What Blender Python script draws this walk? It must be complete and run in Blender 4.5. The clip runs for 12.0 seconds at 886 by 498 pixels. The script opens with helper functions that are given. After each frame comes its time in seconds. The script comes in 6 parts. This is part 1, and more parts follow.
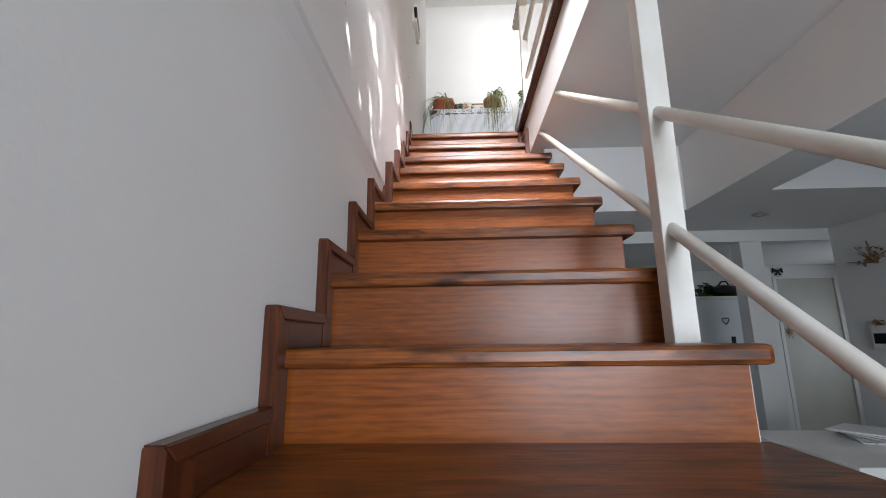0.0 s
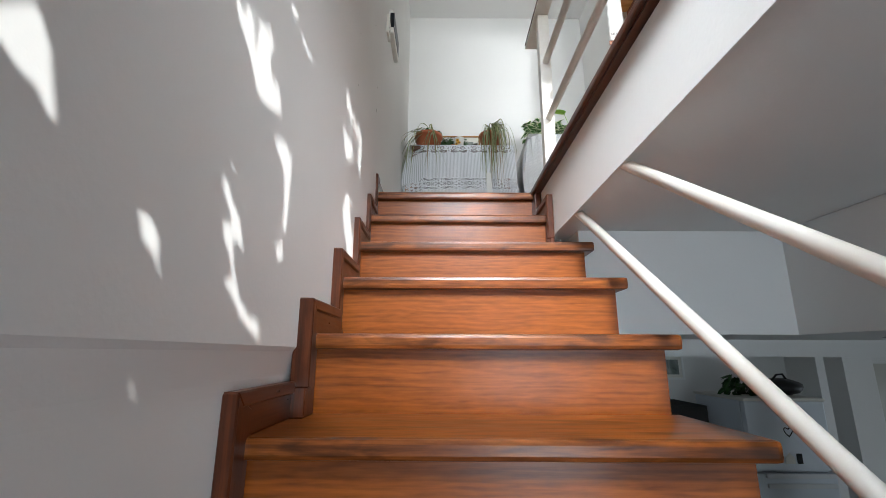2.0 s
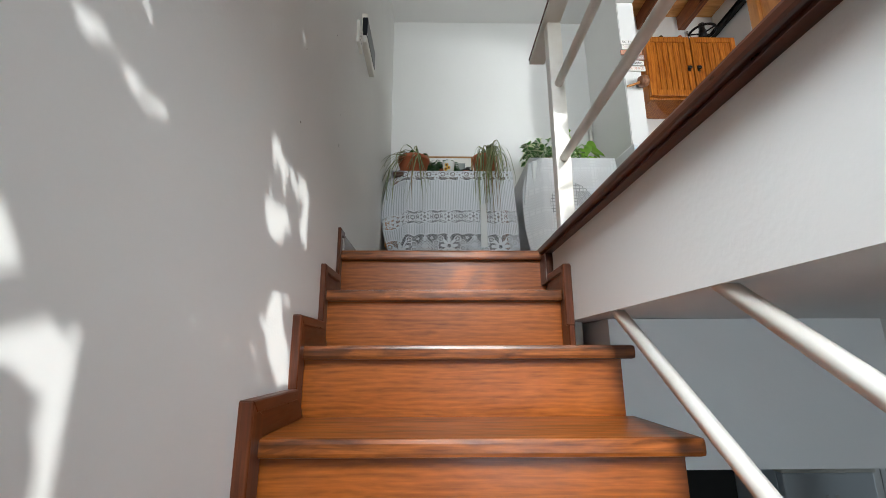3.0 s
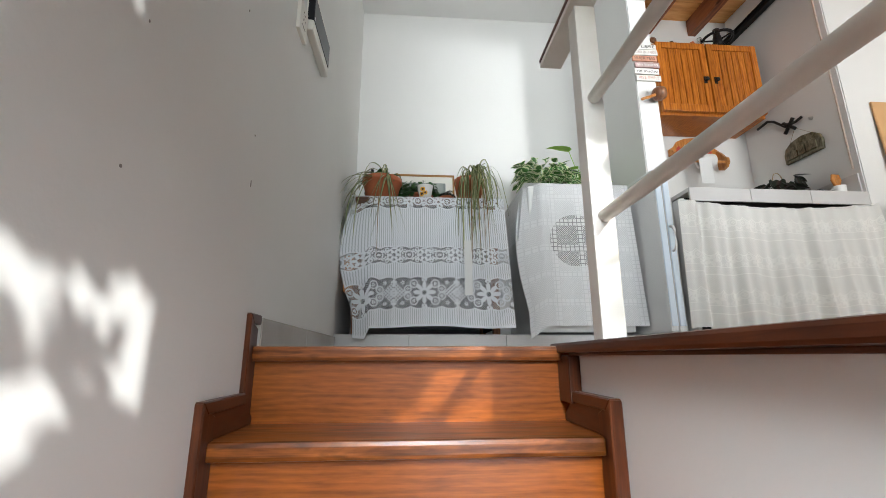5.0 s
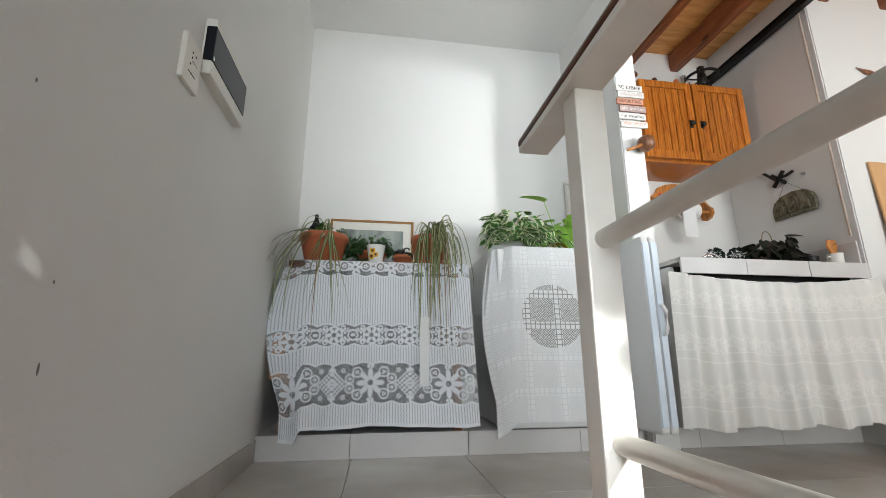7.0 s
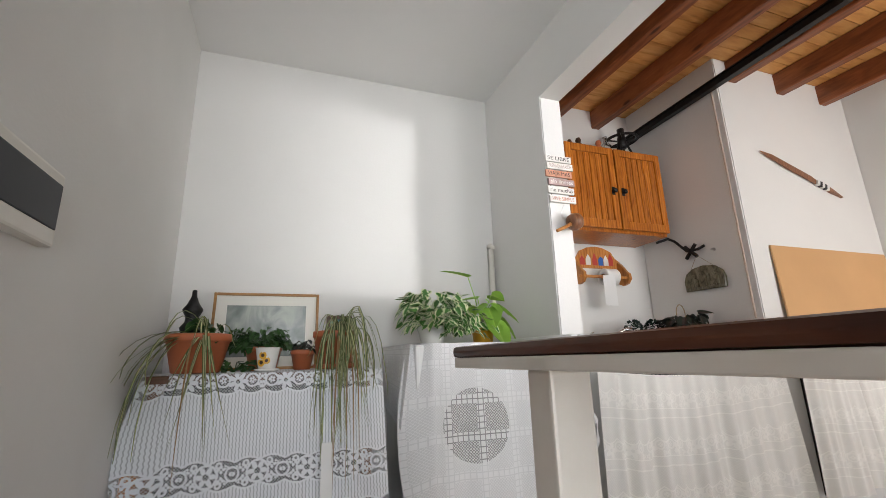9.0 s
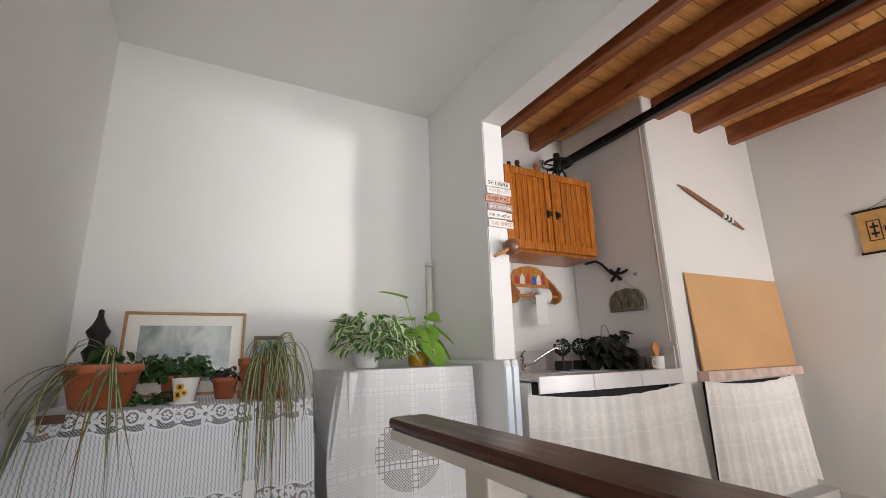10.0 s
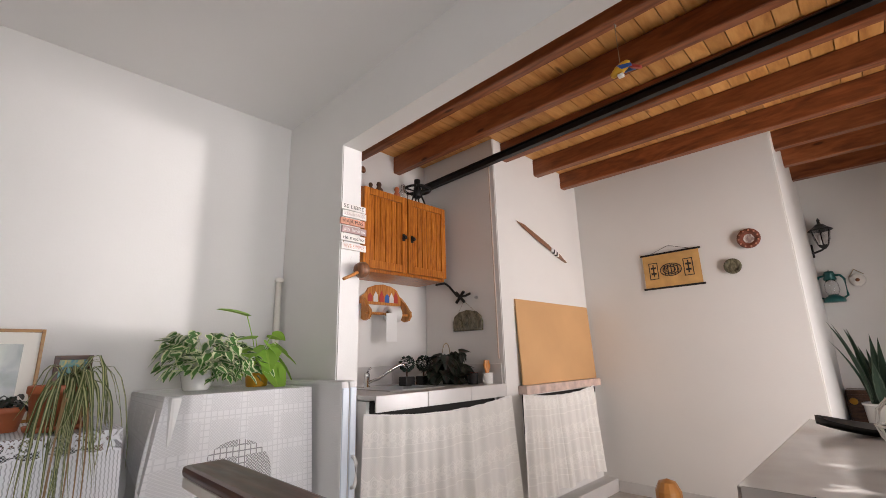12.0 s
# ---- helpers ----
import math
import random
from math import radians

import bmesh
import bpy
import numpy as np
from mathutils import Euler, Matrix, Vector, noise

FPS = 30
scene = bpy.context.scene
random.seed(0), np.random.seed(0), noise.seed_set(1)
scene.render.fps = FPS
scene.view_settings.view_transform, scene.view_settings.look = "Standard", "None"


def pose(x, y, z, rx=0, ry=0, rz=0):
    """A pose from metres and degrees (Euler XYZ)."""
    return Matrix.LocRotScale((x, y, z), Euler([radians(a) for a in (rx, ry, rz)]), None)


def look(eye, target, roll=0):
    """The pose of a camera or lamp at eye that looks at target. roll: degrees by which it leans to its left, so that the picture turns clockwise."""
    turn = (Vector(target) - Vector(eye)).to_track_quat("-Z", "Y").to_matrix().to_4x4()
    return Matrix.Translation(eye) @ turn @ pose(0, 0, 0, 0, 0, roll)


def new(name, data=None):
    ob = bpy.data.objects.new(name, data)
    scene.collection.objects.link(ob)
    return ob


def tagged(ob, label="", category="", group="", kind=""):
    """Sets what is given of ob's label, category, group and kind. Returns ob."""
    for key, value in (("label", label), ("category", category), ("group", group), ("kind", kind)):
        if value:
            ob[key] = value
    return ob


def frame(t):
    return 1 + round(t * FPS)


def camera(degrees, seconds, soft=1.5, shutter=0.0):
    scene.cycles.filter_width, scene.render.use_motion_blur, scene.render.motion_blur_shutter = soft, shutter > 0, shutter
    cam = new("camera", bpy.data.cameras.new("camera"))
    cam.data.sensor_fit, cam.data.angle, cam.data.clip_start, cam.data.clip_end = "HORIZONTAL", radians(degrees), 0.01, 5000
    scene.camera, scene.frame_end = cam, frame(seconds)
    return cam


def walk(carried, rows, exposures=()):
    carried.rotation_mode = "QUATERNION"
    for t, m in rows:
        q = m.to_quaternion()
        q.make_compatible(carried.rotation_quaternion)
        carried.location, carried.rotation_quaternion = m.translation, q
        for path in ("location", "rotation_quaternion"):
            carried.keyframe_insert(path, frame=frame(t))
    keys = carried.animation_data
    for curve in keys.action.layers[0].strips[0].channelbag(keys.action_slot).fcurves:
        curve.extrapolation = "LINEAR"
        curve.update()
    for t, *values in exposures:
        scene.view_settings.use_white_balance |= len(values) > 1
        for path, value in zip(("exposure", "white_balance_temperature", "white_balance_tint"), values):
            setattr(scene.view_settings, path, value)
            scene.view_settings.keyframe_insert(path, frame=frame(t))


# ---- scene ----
cam = camera(90.9, 12.0, 0.75)
PATH = [
    (0, (0.347, -0.029, 1.344), (0.285, 1.929, 1.751), -0.7),
    (0.5, (0.371, 0.173, 1.478), (0.316, 2.126, 1.905), -0.7),
    (1, (0.332, 0.407, 1.67), (0.295, 2.358, 2.111), -0.7),
    (1.5, (0.334, 0.633, 1.881), (0.309, 2.58, 2.338), -0.5),
    (2, (0.354, 0.86, 2.043), (0.358, 2.805, 2.508), 0.2),
    (2.5, (0.368, 1.08, 2.246), (0.365, 3.024, 2.718), -0.3),
    (3, (0.394, 1.285, 2.444), (0.431, 3.228, 2.916), -0.2),
    (3.2, (0.402, 1.355, 2.487), (0.447, 3.297, 2.963), -0.4),
    (4.8, (0.415, 1.763, 2.782), (0.545, 3.701, 3.257), -0.1),
    (5, (0.421, 1.808, 2.823), (0.562, 3.745, 3.303), -0.1),
    (5.5, (0.434, 1.904, 2.922), (0.588, 3.839, 3.401), -0.0),
    (6, (0.45, 1.946, 3.054), (0.627, 3.878, 3.537), 0.1),
    (6.5, (0.477, 2.024, 3.178), (0.703, 3.95, 3.665), -0.1),
    (6.7, (0.496, 2.062, 3.205), (0.747, 3.985, 3.695), -0.1),
    (8.3, (0.529, 2.254, 3.581), (0.985, 4.146, 4.046), -0.4),
    (8.5, (0.545, 2.28, 3.62), (1.035, 4.156, 4.108), -0.8),
    (9, (0.552, 2.298, 3.732), (1.213, 4.122, 4.218), -1.6),
    (9.5, (0.547, 2.297, 3.777), (1.35, 4.067, 4.274), -1.8),
    (9.8, (0.548, 2.306, 3.811), (1.422, 4.037, 4.302), -1.8),
    (10, (0.544, 2.288, 3.843), (1.466, 3.997, 4.321), -1.6),
    (10.5, (0.552, 2.255, 3.851), (1.598, 3.887, 4.345), -1.8),
    (11, (0.561, 2.209, 3.884), (1.732, 3.756, 4.368), -1.6),
    (11.5, (0.564, 2.163, 3.898), (1.851, 3.615, 4.383), -1.5),
    (12, (0.562, 2.113, 3.916), (1.945, 3.474, 4.399), -1.5),
]
walk(cam, [(t, look(eye, target, roll)) for t, eye, target, roll in PATH],
     [(0, 1.0, 6000, 12), (2.0, 0.52, 5850, 7), (3.0, 0.22, 5850, 5), (5.0, 0.55, 5900, 6), (6.7, 0.55, 5900, 6), (8.5, 0.42, 6100, 10), (10.5, 0.2, 6300, 15), (12, 0.25, 6400, 18)])

# ---- world, sun, lamps ----
SUN = Vector((-0.77, 1.04, -1.0)).normalized()      # the way the sunlight goes
elev = math.asin(-SUN.z)
world = bpy.data.worlds.new("sky")
scene.world = world
world.use_nodes = True
wn, wl = world.node_tree.nodes, world.node_tree.links
sky = wn.new("ShaderNodeTexSky")
sky.sky_type, sky.sun_disc, sky.sun_elevation = "NISHITA", False, elev
sky.sun_rotation = math.atan2(-SUN.x, -SUN.y)
wl.new(sky.outputs[0], wn["Background"].inputs[0])
wn["Background"].inputs[1].default_value = 0.12

sun = new("sun", bpy.data.lights.new("sun", "SUN"))
sun.data.energy, sun.data.angle, sun.data.color = 5.0, radians(0.4), (1.0, 0.95, 0.87)
sun.matrix_world = look((0, 0, 20), Vector((0, 0, 20)) + SUN)


def area_lamp(name, place, aim, w, h, watts, color=(0.93, 0.97, 1.0), spread=180):
    lamp = new(name, bpy.data.lights.new(name, "AREA"))
    lamp.data.shape, lamp.data.size, lamp.data.size_y = "RECTANGLE", w, h
    lamp.data.energy, lamp.data.color, lamp.data.spread = watts, color, radians(spread)
    lamp.matrix_world = look(place, aim)
    return lamp


# the sky's light in the upper windows (south) and in the lower window
area_lamp("south_window_light", (0.62, 0.62, 4.3), (1.5, 4.75, 4.6), 0.7, 2.0, 9.5, (0.98, 0.98, 0.96), 75)
area_lamp("south_window_light", (0.52, 0.64, 3.5), (0.72, 2.3, 2.15), 0.5, 1.0, 14, (0.99, 0.98, 0.97), 60)
area_lamp("south_window_light", (3.2, 0.62, 3.9), (3.7, 3.9, 4.15), 0.9, 1.6, 30, (1.0, 0.95, 0.885), 115)
area_lamp("south_window_light", (4.85, 0.66, 4.1), (1.1, 4.75, 4.6), 0.35, 1.8, 2.7, (1.0, 0.97, 0.93), 18)
area_lamp("lower_window_light", (1.3, -1.6, 1.5), (0.9, 1.2, 1.6), 1.2, 1.2, 8.5, (0.88, 0.95, 1.0), 90)
# added fill lamp to brighten the lower kitchen; no window opens here
area_lamp("kitchen_fill_light", (4.86, 4.1, 1.3), (3.0, 4.2, 1.2), 0.8, 1.0, 2.5, (0.9, 0.96, 1.0), 150)

# ---- materials ----


def material(name, color, rough=0.5, metal=0.0, vary=0.06, scale=3.0, bump=0.0, bump_scale=60.0, coat=0.0, dirt=None, spec=0.5):
    """A surface with broad mottling, fine grain and slight relief."""
    m = bpy.data.materials.new(name)
    m.use_nodes = True
    n, l = m.node_tree.nodes, m.node_tree.links
    b = n["Principled BSDF"]
    b.inputs["Roughness"].default_value, b.inputs["Metallic"].default_value = rough, metal
    b.inputs["Coat Weight"].default_value = coat
    b.inputs["Specular IOR Level"].default_value = spec
    tc = n.new("ShaderNodeTexCoord")
    big, fine = n.new("ShaderNodeTexNoise"), n.new("ShaderNodeTexNoise")
    big.inputs["Scale"].default_value, fine.inputs["Scale"].default_value = scale, bump_scale
    big.inputs["Detail"].default_value = 5
    for t in (big, fine):
        l.new(tc.outputs["Object"], t.inputs["Vector"])
    ramp = n.new("ShaderNodeValToRGB")
    lo = dirt or tuple(c * (1 - 2 * vary) for c in color)
    hi = tuple(min(1, c * (1 + vary)) for c in color)
    ramp.color_ramp.elements[0].position, ramp.color_ramp.elements[1].position = 0.3, 0.68
    ramp.color_ramp.elements[0].color, ramp.color_ramp.elements[1].color = (*lo, 1), (*hi, 1)
    l.new(big.outputs[0], ramp.inputs[0])
    l.new(ramp.outputs[0], b.inputs["Base Color"])
    if bump:
        bp = n.new("ShaderNodeBump")
        bp.inputs["Strength"].default_value, bp.inputs["Distance"].default_value = bump, 0.004
        l.new(fine.outputs[0], bp.inputs["Height"])
        l.new(bp.outputs[0], b.inputs["Normal"])
    return m


def wood(name, dark, mid, light, axis="X", rough=0.32, coat=0.25, grain=1.0, knots=0.0, island=False, fleck=0.0, stains=0.0):
    """Varnished wood whose grain runs along an axis; island: tone varies between joined pieces."""
    m = bpy.data.materials.new(name)
    m.use_nodes = True
    n, l = m.node_tree.nodes, m.node_tree.links
    b = n["Principled BSDF"]
    b.inputs["Coat Weight"].default_value, b.inputs["Coat Roughness"].default_value = coat, 0.25
    b.inputs["Specular IOR Level"].default_value = 0.32
    tc, mp, info = n.new("ShaderNodeTexCoord"), n.new("ShaderNodeMapping"), n.new("ShaderNodeObjectInfo")
    stretch = {"X": (1.7, 9, 9), "Y": (9, 1.7, 9), "Z": (9, 9, 1.7)}[axis]
    mp.inputs["Scale"].default_value = [s * grain for s in stretch]
    shift = n.new("ShaderNodeVectorMath")
    shift.operation = "MULTIPLY_ADD"
    shift.inputs[1].default_value = (7.3, 5.1, 9.7)
    rnd = n.new("ShaderNodeCombineXYZ")
    chance = n.new("ShaderNodeNewGeometry").outputs["Random Per Island"] if island else info.outputs["Random"]
    for i in range(3):
        l.new(chance, rnd.inputs[i])
    l.new(rnd.outputs[0], shift.inputs[0])
    l.new(tc.outputs["Object"], shift.inputs[2])
    l.new(shift.outputs[0], mp.inputs["Vector"])
    a, f = n.new("ShaderNodeTexNoise"), n.new("ShaderNodeTexNoise")
    a.inputs["Scale"].default_value, a.inputs["Detail"].default_value, a.inputs["Distortion"].default_value = 1.5, 8, 2.2
    f.inputs["Scale"].default_value, f.inputs["Detail"].default_value = 9.0, 3
    wv = n.new("ShaderNodeTexWave")
    wv.wave_type, wv.bands_direction = "BANDS", {"X": "Z", "Y": "X", "Z": "X"}[axis]
    wv.inputs["Scale"].default_value, wv.inputs["Distortion"].default_value, wv.inputs["Detail"].default_value = 1.3, 9.0, 4
    for t in (a, f, wv):
        l.new(mp.outputs[0], t.inputs["Vector"])
    mix = n.new("ShaderNodeMix")
    mix.inputs["Factor"].default_value = 0.22
    l.new(a.outputs[0], mix.inputs[2])
    l.new(wv.outputs["Fac"], mix.inputs[3])
    mix2 = n.new("ShaderNodeMix")
    mix2.inputs["Factor"].default_value = 0.3
    l.new(mix.outputs[0], mix2.inputs[2])
    l.new(f.outputs[0], mix2.inputs[3])
    ramp = n.new("ShaderNodeValToRGB")
    e = ramp.color_ramp.elements
    e[0].position, e[0].color = 0.28, (*dark, 1)
    e[1].position, e[1].color = 0.72, (*light, 1)
    k = e.new(0.48)
    k.color = (*mid, 1)
    l.new(mix2.outputs[0], ramp.inputs[0])
    hsv = n.new("ShaderNodeHueSaturation")
    span = n.new("ShaderNodeMapRange")
    span.inputs[3].default_value, span.inputs[4].default_value = 0.86, 1.12
    l.new(chance, span.inputs[0])
    l.new(span.outputs[0], hsv.inputs["Value"])
    l.new(ramp.outputs[0], hsv.inputs["Color"])
    last = hsv.outputs[0]
    if knots:
        v = n.new("ShaderNodeTexVoronoi")
        v.inputs["Scale"].default_value = 1.0
        mk = n.new("ShaderNodeMapping")
        mk.inputs["Scale"].default_value = {"X": (2.2, 7, 7), "Y": (7, 2.2, 7), "Z": (7, 7, 2.2)}[axis]
        l.new(shift.outputs[0], mk.inputs["Vector"])
        l.new(mk.outputs[0], v.inputs["Vector"])
        kr = n.new("ShaderNodeValToRGB")
        kr.color_ramp.elements[0].position, kr.color_ramp.elements[1].position = 0.05, knots
        kr.color_ramp.elements[0].color, kr.color_ramp.elements[1].color = (0.12, 0.06, 0.04, 1), (1, 1, 1, 1)
        l.new(v.outputs["Distance"], kr.inputs[0])
        mul = n.new("ShaderNodeMix")
        mul.data_type, mul.blend_type = "RGBA", "MULTIPLY"
        mul.inputs["Factor"].default_value = 0.8
        l.new(last, mul.inputs[6])
        l.new(kr.outputs[0], mul.inputs[7])
        last = mul.outputs[2]
    wide = {"X": (1, 0, 0), "Y": (0, 1, 0), "Z": (0, 0, 1)}[axis]
    for amount, along, across, lo, hi, low in ((fleck, 7.0, 170.0, 0.36, 0.60, 0.42), (stains, 6.0, 26.0, 0.36, 0.50, 0.16)):
        if amount:
            mf, nf, rf, mu = n.new("ShaderNodeMapping"), n.new("ShaderNodeTexNoise"), n.new("ShaderNodeValToRGB"), n.new("ShaderNodeMix")
            mf.inputs["Scale"].default_value = [along if w else across for w in wide]
            nf.inputs["Scale"].default_value, nf.inputs["Detail"].default_value, nf.inputs["Distortion"].default_value = 1.0, 5, 0.8
            rf.color_ramp.elements[0].position, rf.color_ramp.elements[1].position = lo, hi
            rf.color_ramp.elements[0].color, rf.color_ramp.elements[1].color = (low, low * 0.9, low * 0.8, 1), (1, 1, 1, 1)
            l.new(shift.outputs[0], mf.inputs["Vector"])
            l.new(mf.outputs[0], nf.inputs["Vector"])
            l.new(nf.outputs[0], rf.inputs[0])
            mu.data_type, mu.blend_type = "RGBA", "MULTIPLY"
            mu.inputs["Factor"].default_value = amount
            l.new(last, mu.inputs[6])
            l.new(rf.outputs[0], mu.inputs[7])
            last = mu.outputs[2]
    l.new(last, b.inputs["Base Color"])
    rr = n.new("ShaderNodeMapRange")
    rr.inputs[3].default_value, rr.inputs[4].default_value = rough - 0.08, rough + 0.12
    l.new(f.outputs[0], rr.inputs[0])
    l.new(rr.outputs[0], b.inputs["Roughness"])
    bp = n.new("ShaderNodeBump")
    bp.inputs["Strength"].default_value, bp.inputs["Distance"].default_value = 0.12, 0.002
    l.new(mix2.outputs[0], bp.inputs["Height"])
    l.new(bp.outputs[0], b.inputs["Normal"])
    return m


PAINT = material("wall_paint", (0.74, 0.728, 0.70), 0.75, vary=0.02, scale=1.3, bump=0.12, bump_scale=90)
CEIL = material("ceiling_paint", (0.80, 0.79, 0.77), 0.8, vary=0.02, scale=0.8, bump=0.05, bump_scale=70)
METAL_WHITE = material("white_enamel", (0.80, 0.77, 0.71), 0.35, vary=0.04, scale=6, bump=0.1, bump_scale=30, dirt=(0.70, 0.65, 0.57))
STAIR = wood("stair_wood", (0.17, 0.041, 0.005), (0.26, 0.068, 0.008), (0.34, 0.096, 0.011), "X", 0.34, 0.12, 1.7, 0.0, fleck=0.38)
TREAD = wood("tread_wood", (0.085, 0.023, 0.005), (0.20, 0.056, 0.009), (0.34, 0.105, 0.018), "X", 0.32, 0.15, 1.1, 0.14, fleck=0.6, stains=0.65)
SKIRT_Z = wood("skirting_wood_upright", (0.034, 0.009, 0.003), (0.085, 0.021, 0.006), (0.15, 0.041, 0.011), "Z", 0.3, 0.2, fleck=0.5)
SKIRT_Y = wood("skirting_wood", (0.030, 0.008, 0.003), (0.075, 0.019, 0.006), (0.125, 0.034, 0.010), "Y", 0.3, 0.2, fleck=0.5)
RAIL_WOOD = wood("handrail_wood", (0.038, 0.011, 0.006), (0.085, 0.026, 0.011), (0.14, 0.046, 0.019), "Y", 0.32, 0.12, fleck=0.4)
RAFTER = wood("rafter_wood", (0.095, 0.027, 0.010), (0.20, 0.060, 0.020), (0.31, 0.105, 0.038), "Y", 0.4, 0.15, 0.8, 0.10)
PLANK = wood("ceiling_plank_wood", (0.42, 0.17, 0.045), (0.60, 0.29, 0.085), (0.72, 0.39, 0.14), "X", 0.4, 0.15, 0.8, 0.12, True)
PINE = wood("cabinet_pine", (0.20, 0.047, 0.006), (0.43, 0.130, 0.013), (0.60, 0.22, 0.032), "Z", 0.3, 0.3, 1.3, 0.10)
TILE = material("floor_tile", (0.46, 0.42, 0.38), 0.22, vary=0.07, scale=2.4, bump=0.03, bump_scale=40, dirt=(0.36, 0.32, 0.28))
WALL_TILE = material("grey_tile", (0.60, 0.58, 0.56), 0.3, vary=0.06, scale=3.0, bump=0.03, bump_scale=40)
GROUT = material("grout", (0.22, 0.20, 0.18), 0.9)
BLACK = material("black_metal", (0.018, 0.017, 0.017), 0.45, 0.4, 0.1, 8, 0.2, 40)
WHITE_PLASTIC = material("white_plastic", (0.80, 0.80, 0.78), 0.35, vary=0.02)
CREAM_PLASTIC = material("cream_plastic", (0.74, 0.71, 0.64), 0.4, vary=0.02)
# near-black stand-in for shade in holes and recesses; also a cupboard's colour
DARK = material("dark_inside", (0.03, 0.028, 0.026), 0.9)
DARK_GLASS = material("dark_screen", (0.012, 0.013, 0.016), 0.3, vary=0.1, spec=0.12)
TERRACOTTA = material("terracotta_plastic", (0.46, 0.135, 0.055), 0.5, vary=0.08, scale=6, bump=0.08)
GREY_DOOR = material("grey_green_door", (0.50, 0.48, 0.42), 0.5, vary=0.04)

# ---- building helpers ----


def part(name, bm, mat, parent=None, label="", smooth=False):
    me = bpy.data.meshes.new(name)
    bmesh.ops.recalc_face_normals(bm, faces=bm.faces)
    bm.to_mesh(me)
    bm.free()
    if smooth:
        for p in me.polygons:
            p.use_smooth = True
    me.materials.append(mat)
    ob = new(name, me)
    if parent is not None:
        ob.parent = parent
        ob.matrix_parent_inverse = parent.matrix_basis.inverted()
    if label:
        tagged(ob, label)
    return ob


def thing(name, place, label, category, group="", kind=""):
    e = new(name)
    e.empty_display_size = 0.05
    e.matrix_basis = Matrix.Translation(place)
    return tagged(e, label, category, group, kind)


def setting(name, bm, mat, label, category, smooth=False):
    return tagged(part(name, bm, mat, None, "", smooth), label, category, "", "structure")


def box(bm, x0, x1, y0, y1, z0, z1, bevel=0.0, m=None):
    r = bmesh.ops.create_cube(bm, size=1)
    vs = r["verts"]
    bmesh.ops.transform(bm, matrix=Matrix.LocRotScale(((x0 + x1) / 2, (y0 + y1) / 2, (z0 + z1) / 2), None, (abs(x1 - x0), abs(y1 - y0), abs(z1 - z0))), verts=vs)
    if bevel:
        es = list({e for v in vs for e in v.link_edges})
        r = bmesh.ops.bevel(bm, geom=es, offset=bevel, segments=2, affect="EDGES", profile=0.6)
        vs = list({v for f in r["faces"] for v in f.verts} | {v for v in vs if v.is_valid})
    if m is not None:
        bmesh.ops.transform(bm, matrix=m, verts=vs)
    return bm


def slab(x0, x1, y0, y1, z0, z1, bevel=0.0, m=None):
    return box(bmesh.new(), x0, x1, y0, y1, z0, z1, bevel, m)


def rod(bm, a, b, r0, r1=None, seg=12, cap=True):
    a, b = Vector(a), Vector(b)
    d = b - a
    m = Matrix.Translation((a + b) / 2) @ d.to_track_quat("Z", "Y").to_matrix().to_4x4()
    bmesh.ops.create_cone(bm, cap_ends=cap, segments=seg, radius1=r0, radius2=r0 if r1 is None else r1, depth=d.length, matrix=m)
    return bm


def lathe(bm, profile, place=(0, 0, 0), seg=28, tilt=None):
    """Turn a profile of (radius, height) about the upright axis."""
    rings = []
    m = Matrix.Translation(place) @ (tilt or Matrix.Identity(4))
    for r, z in profile:
        rings.append([bm.verts.new(m @ Vector((r * math.cos(2 * math.pi * i / seg), r * math.sin(2 * math.pi * i / seg), z))) for i in range(seg)])
    for p, q in zip(rings, rings[1:]):
        for i in range(seg):
            bm.faces.new((p[i], p[(i + 1) % seg], q[(i + 1) % seg], q[i]))
    for ring, r in ((rings[0], profile[0][0]), (rings[-1], profile[-1][0])):
        if r > 1e-4:
            bm.faces.new(ring)
    bmesh.ops.remove_doubles(bm, verts=[v for ring in rings for v in ring], dist=1e-5)
    return bm


def prism(bm, outline, axis, a, b):
    """Extrude an outline. axis X: points are (y, z); Y: (x, z); Z: (x, y)."""
    def at(p, d):
        return {"X": (d, p[0], p[1]), "Y": (p[0], d, p[1]), "Z": (p[0], p[1], d)}[axis]
    lo, hi = [bm.verts.new(at(p, a)) for p in outline], [bm.verts.new(at(p, b)) for p in outline]
    bm.faces.new(lo), bm.faces.new(list(reversed(hi)))
    for i in range(len(outline)):
        j = (i + 1) % len(outline)
        bm.faces.new((lo[i], hi[i], hi[j], lo[j]))
    return bm


def tube(bm, points, r, seg=8, taper=1.0):
    """A round tube along a line of points."""
    pts = [Vector(p) for p in points]
    rings = []
    for i, p in enumerate(pts):
        d = (pts[min(i + 1, len(pts) - 1)] - pts[max(i - 1, 0)]).normalized()
        q = d.to_track_quat("Z", "Y")
        rr = r * (1 + (taper - 1) * i / max(1, len(pts) - 1))
        rings.append([bm.verts.new(p + q @ Vector((rr * math.cos(2 * math.pi * k / seg), rr * math.sin(2 * math.pi * k / seg), 0))) for k in range(seg)])
    for a, b in zip(rings, rings[1:]):
        for k in range(seg):
            bm.faces.new((a[k], a[(k + 1) % seg], b[(k + 1) % seg], b[k]))
    bm.faces.new(rings[0]), bm.faces.new(rings[-1])
    return bm

# ---- more materials ----


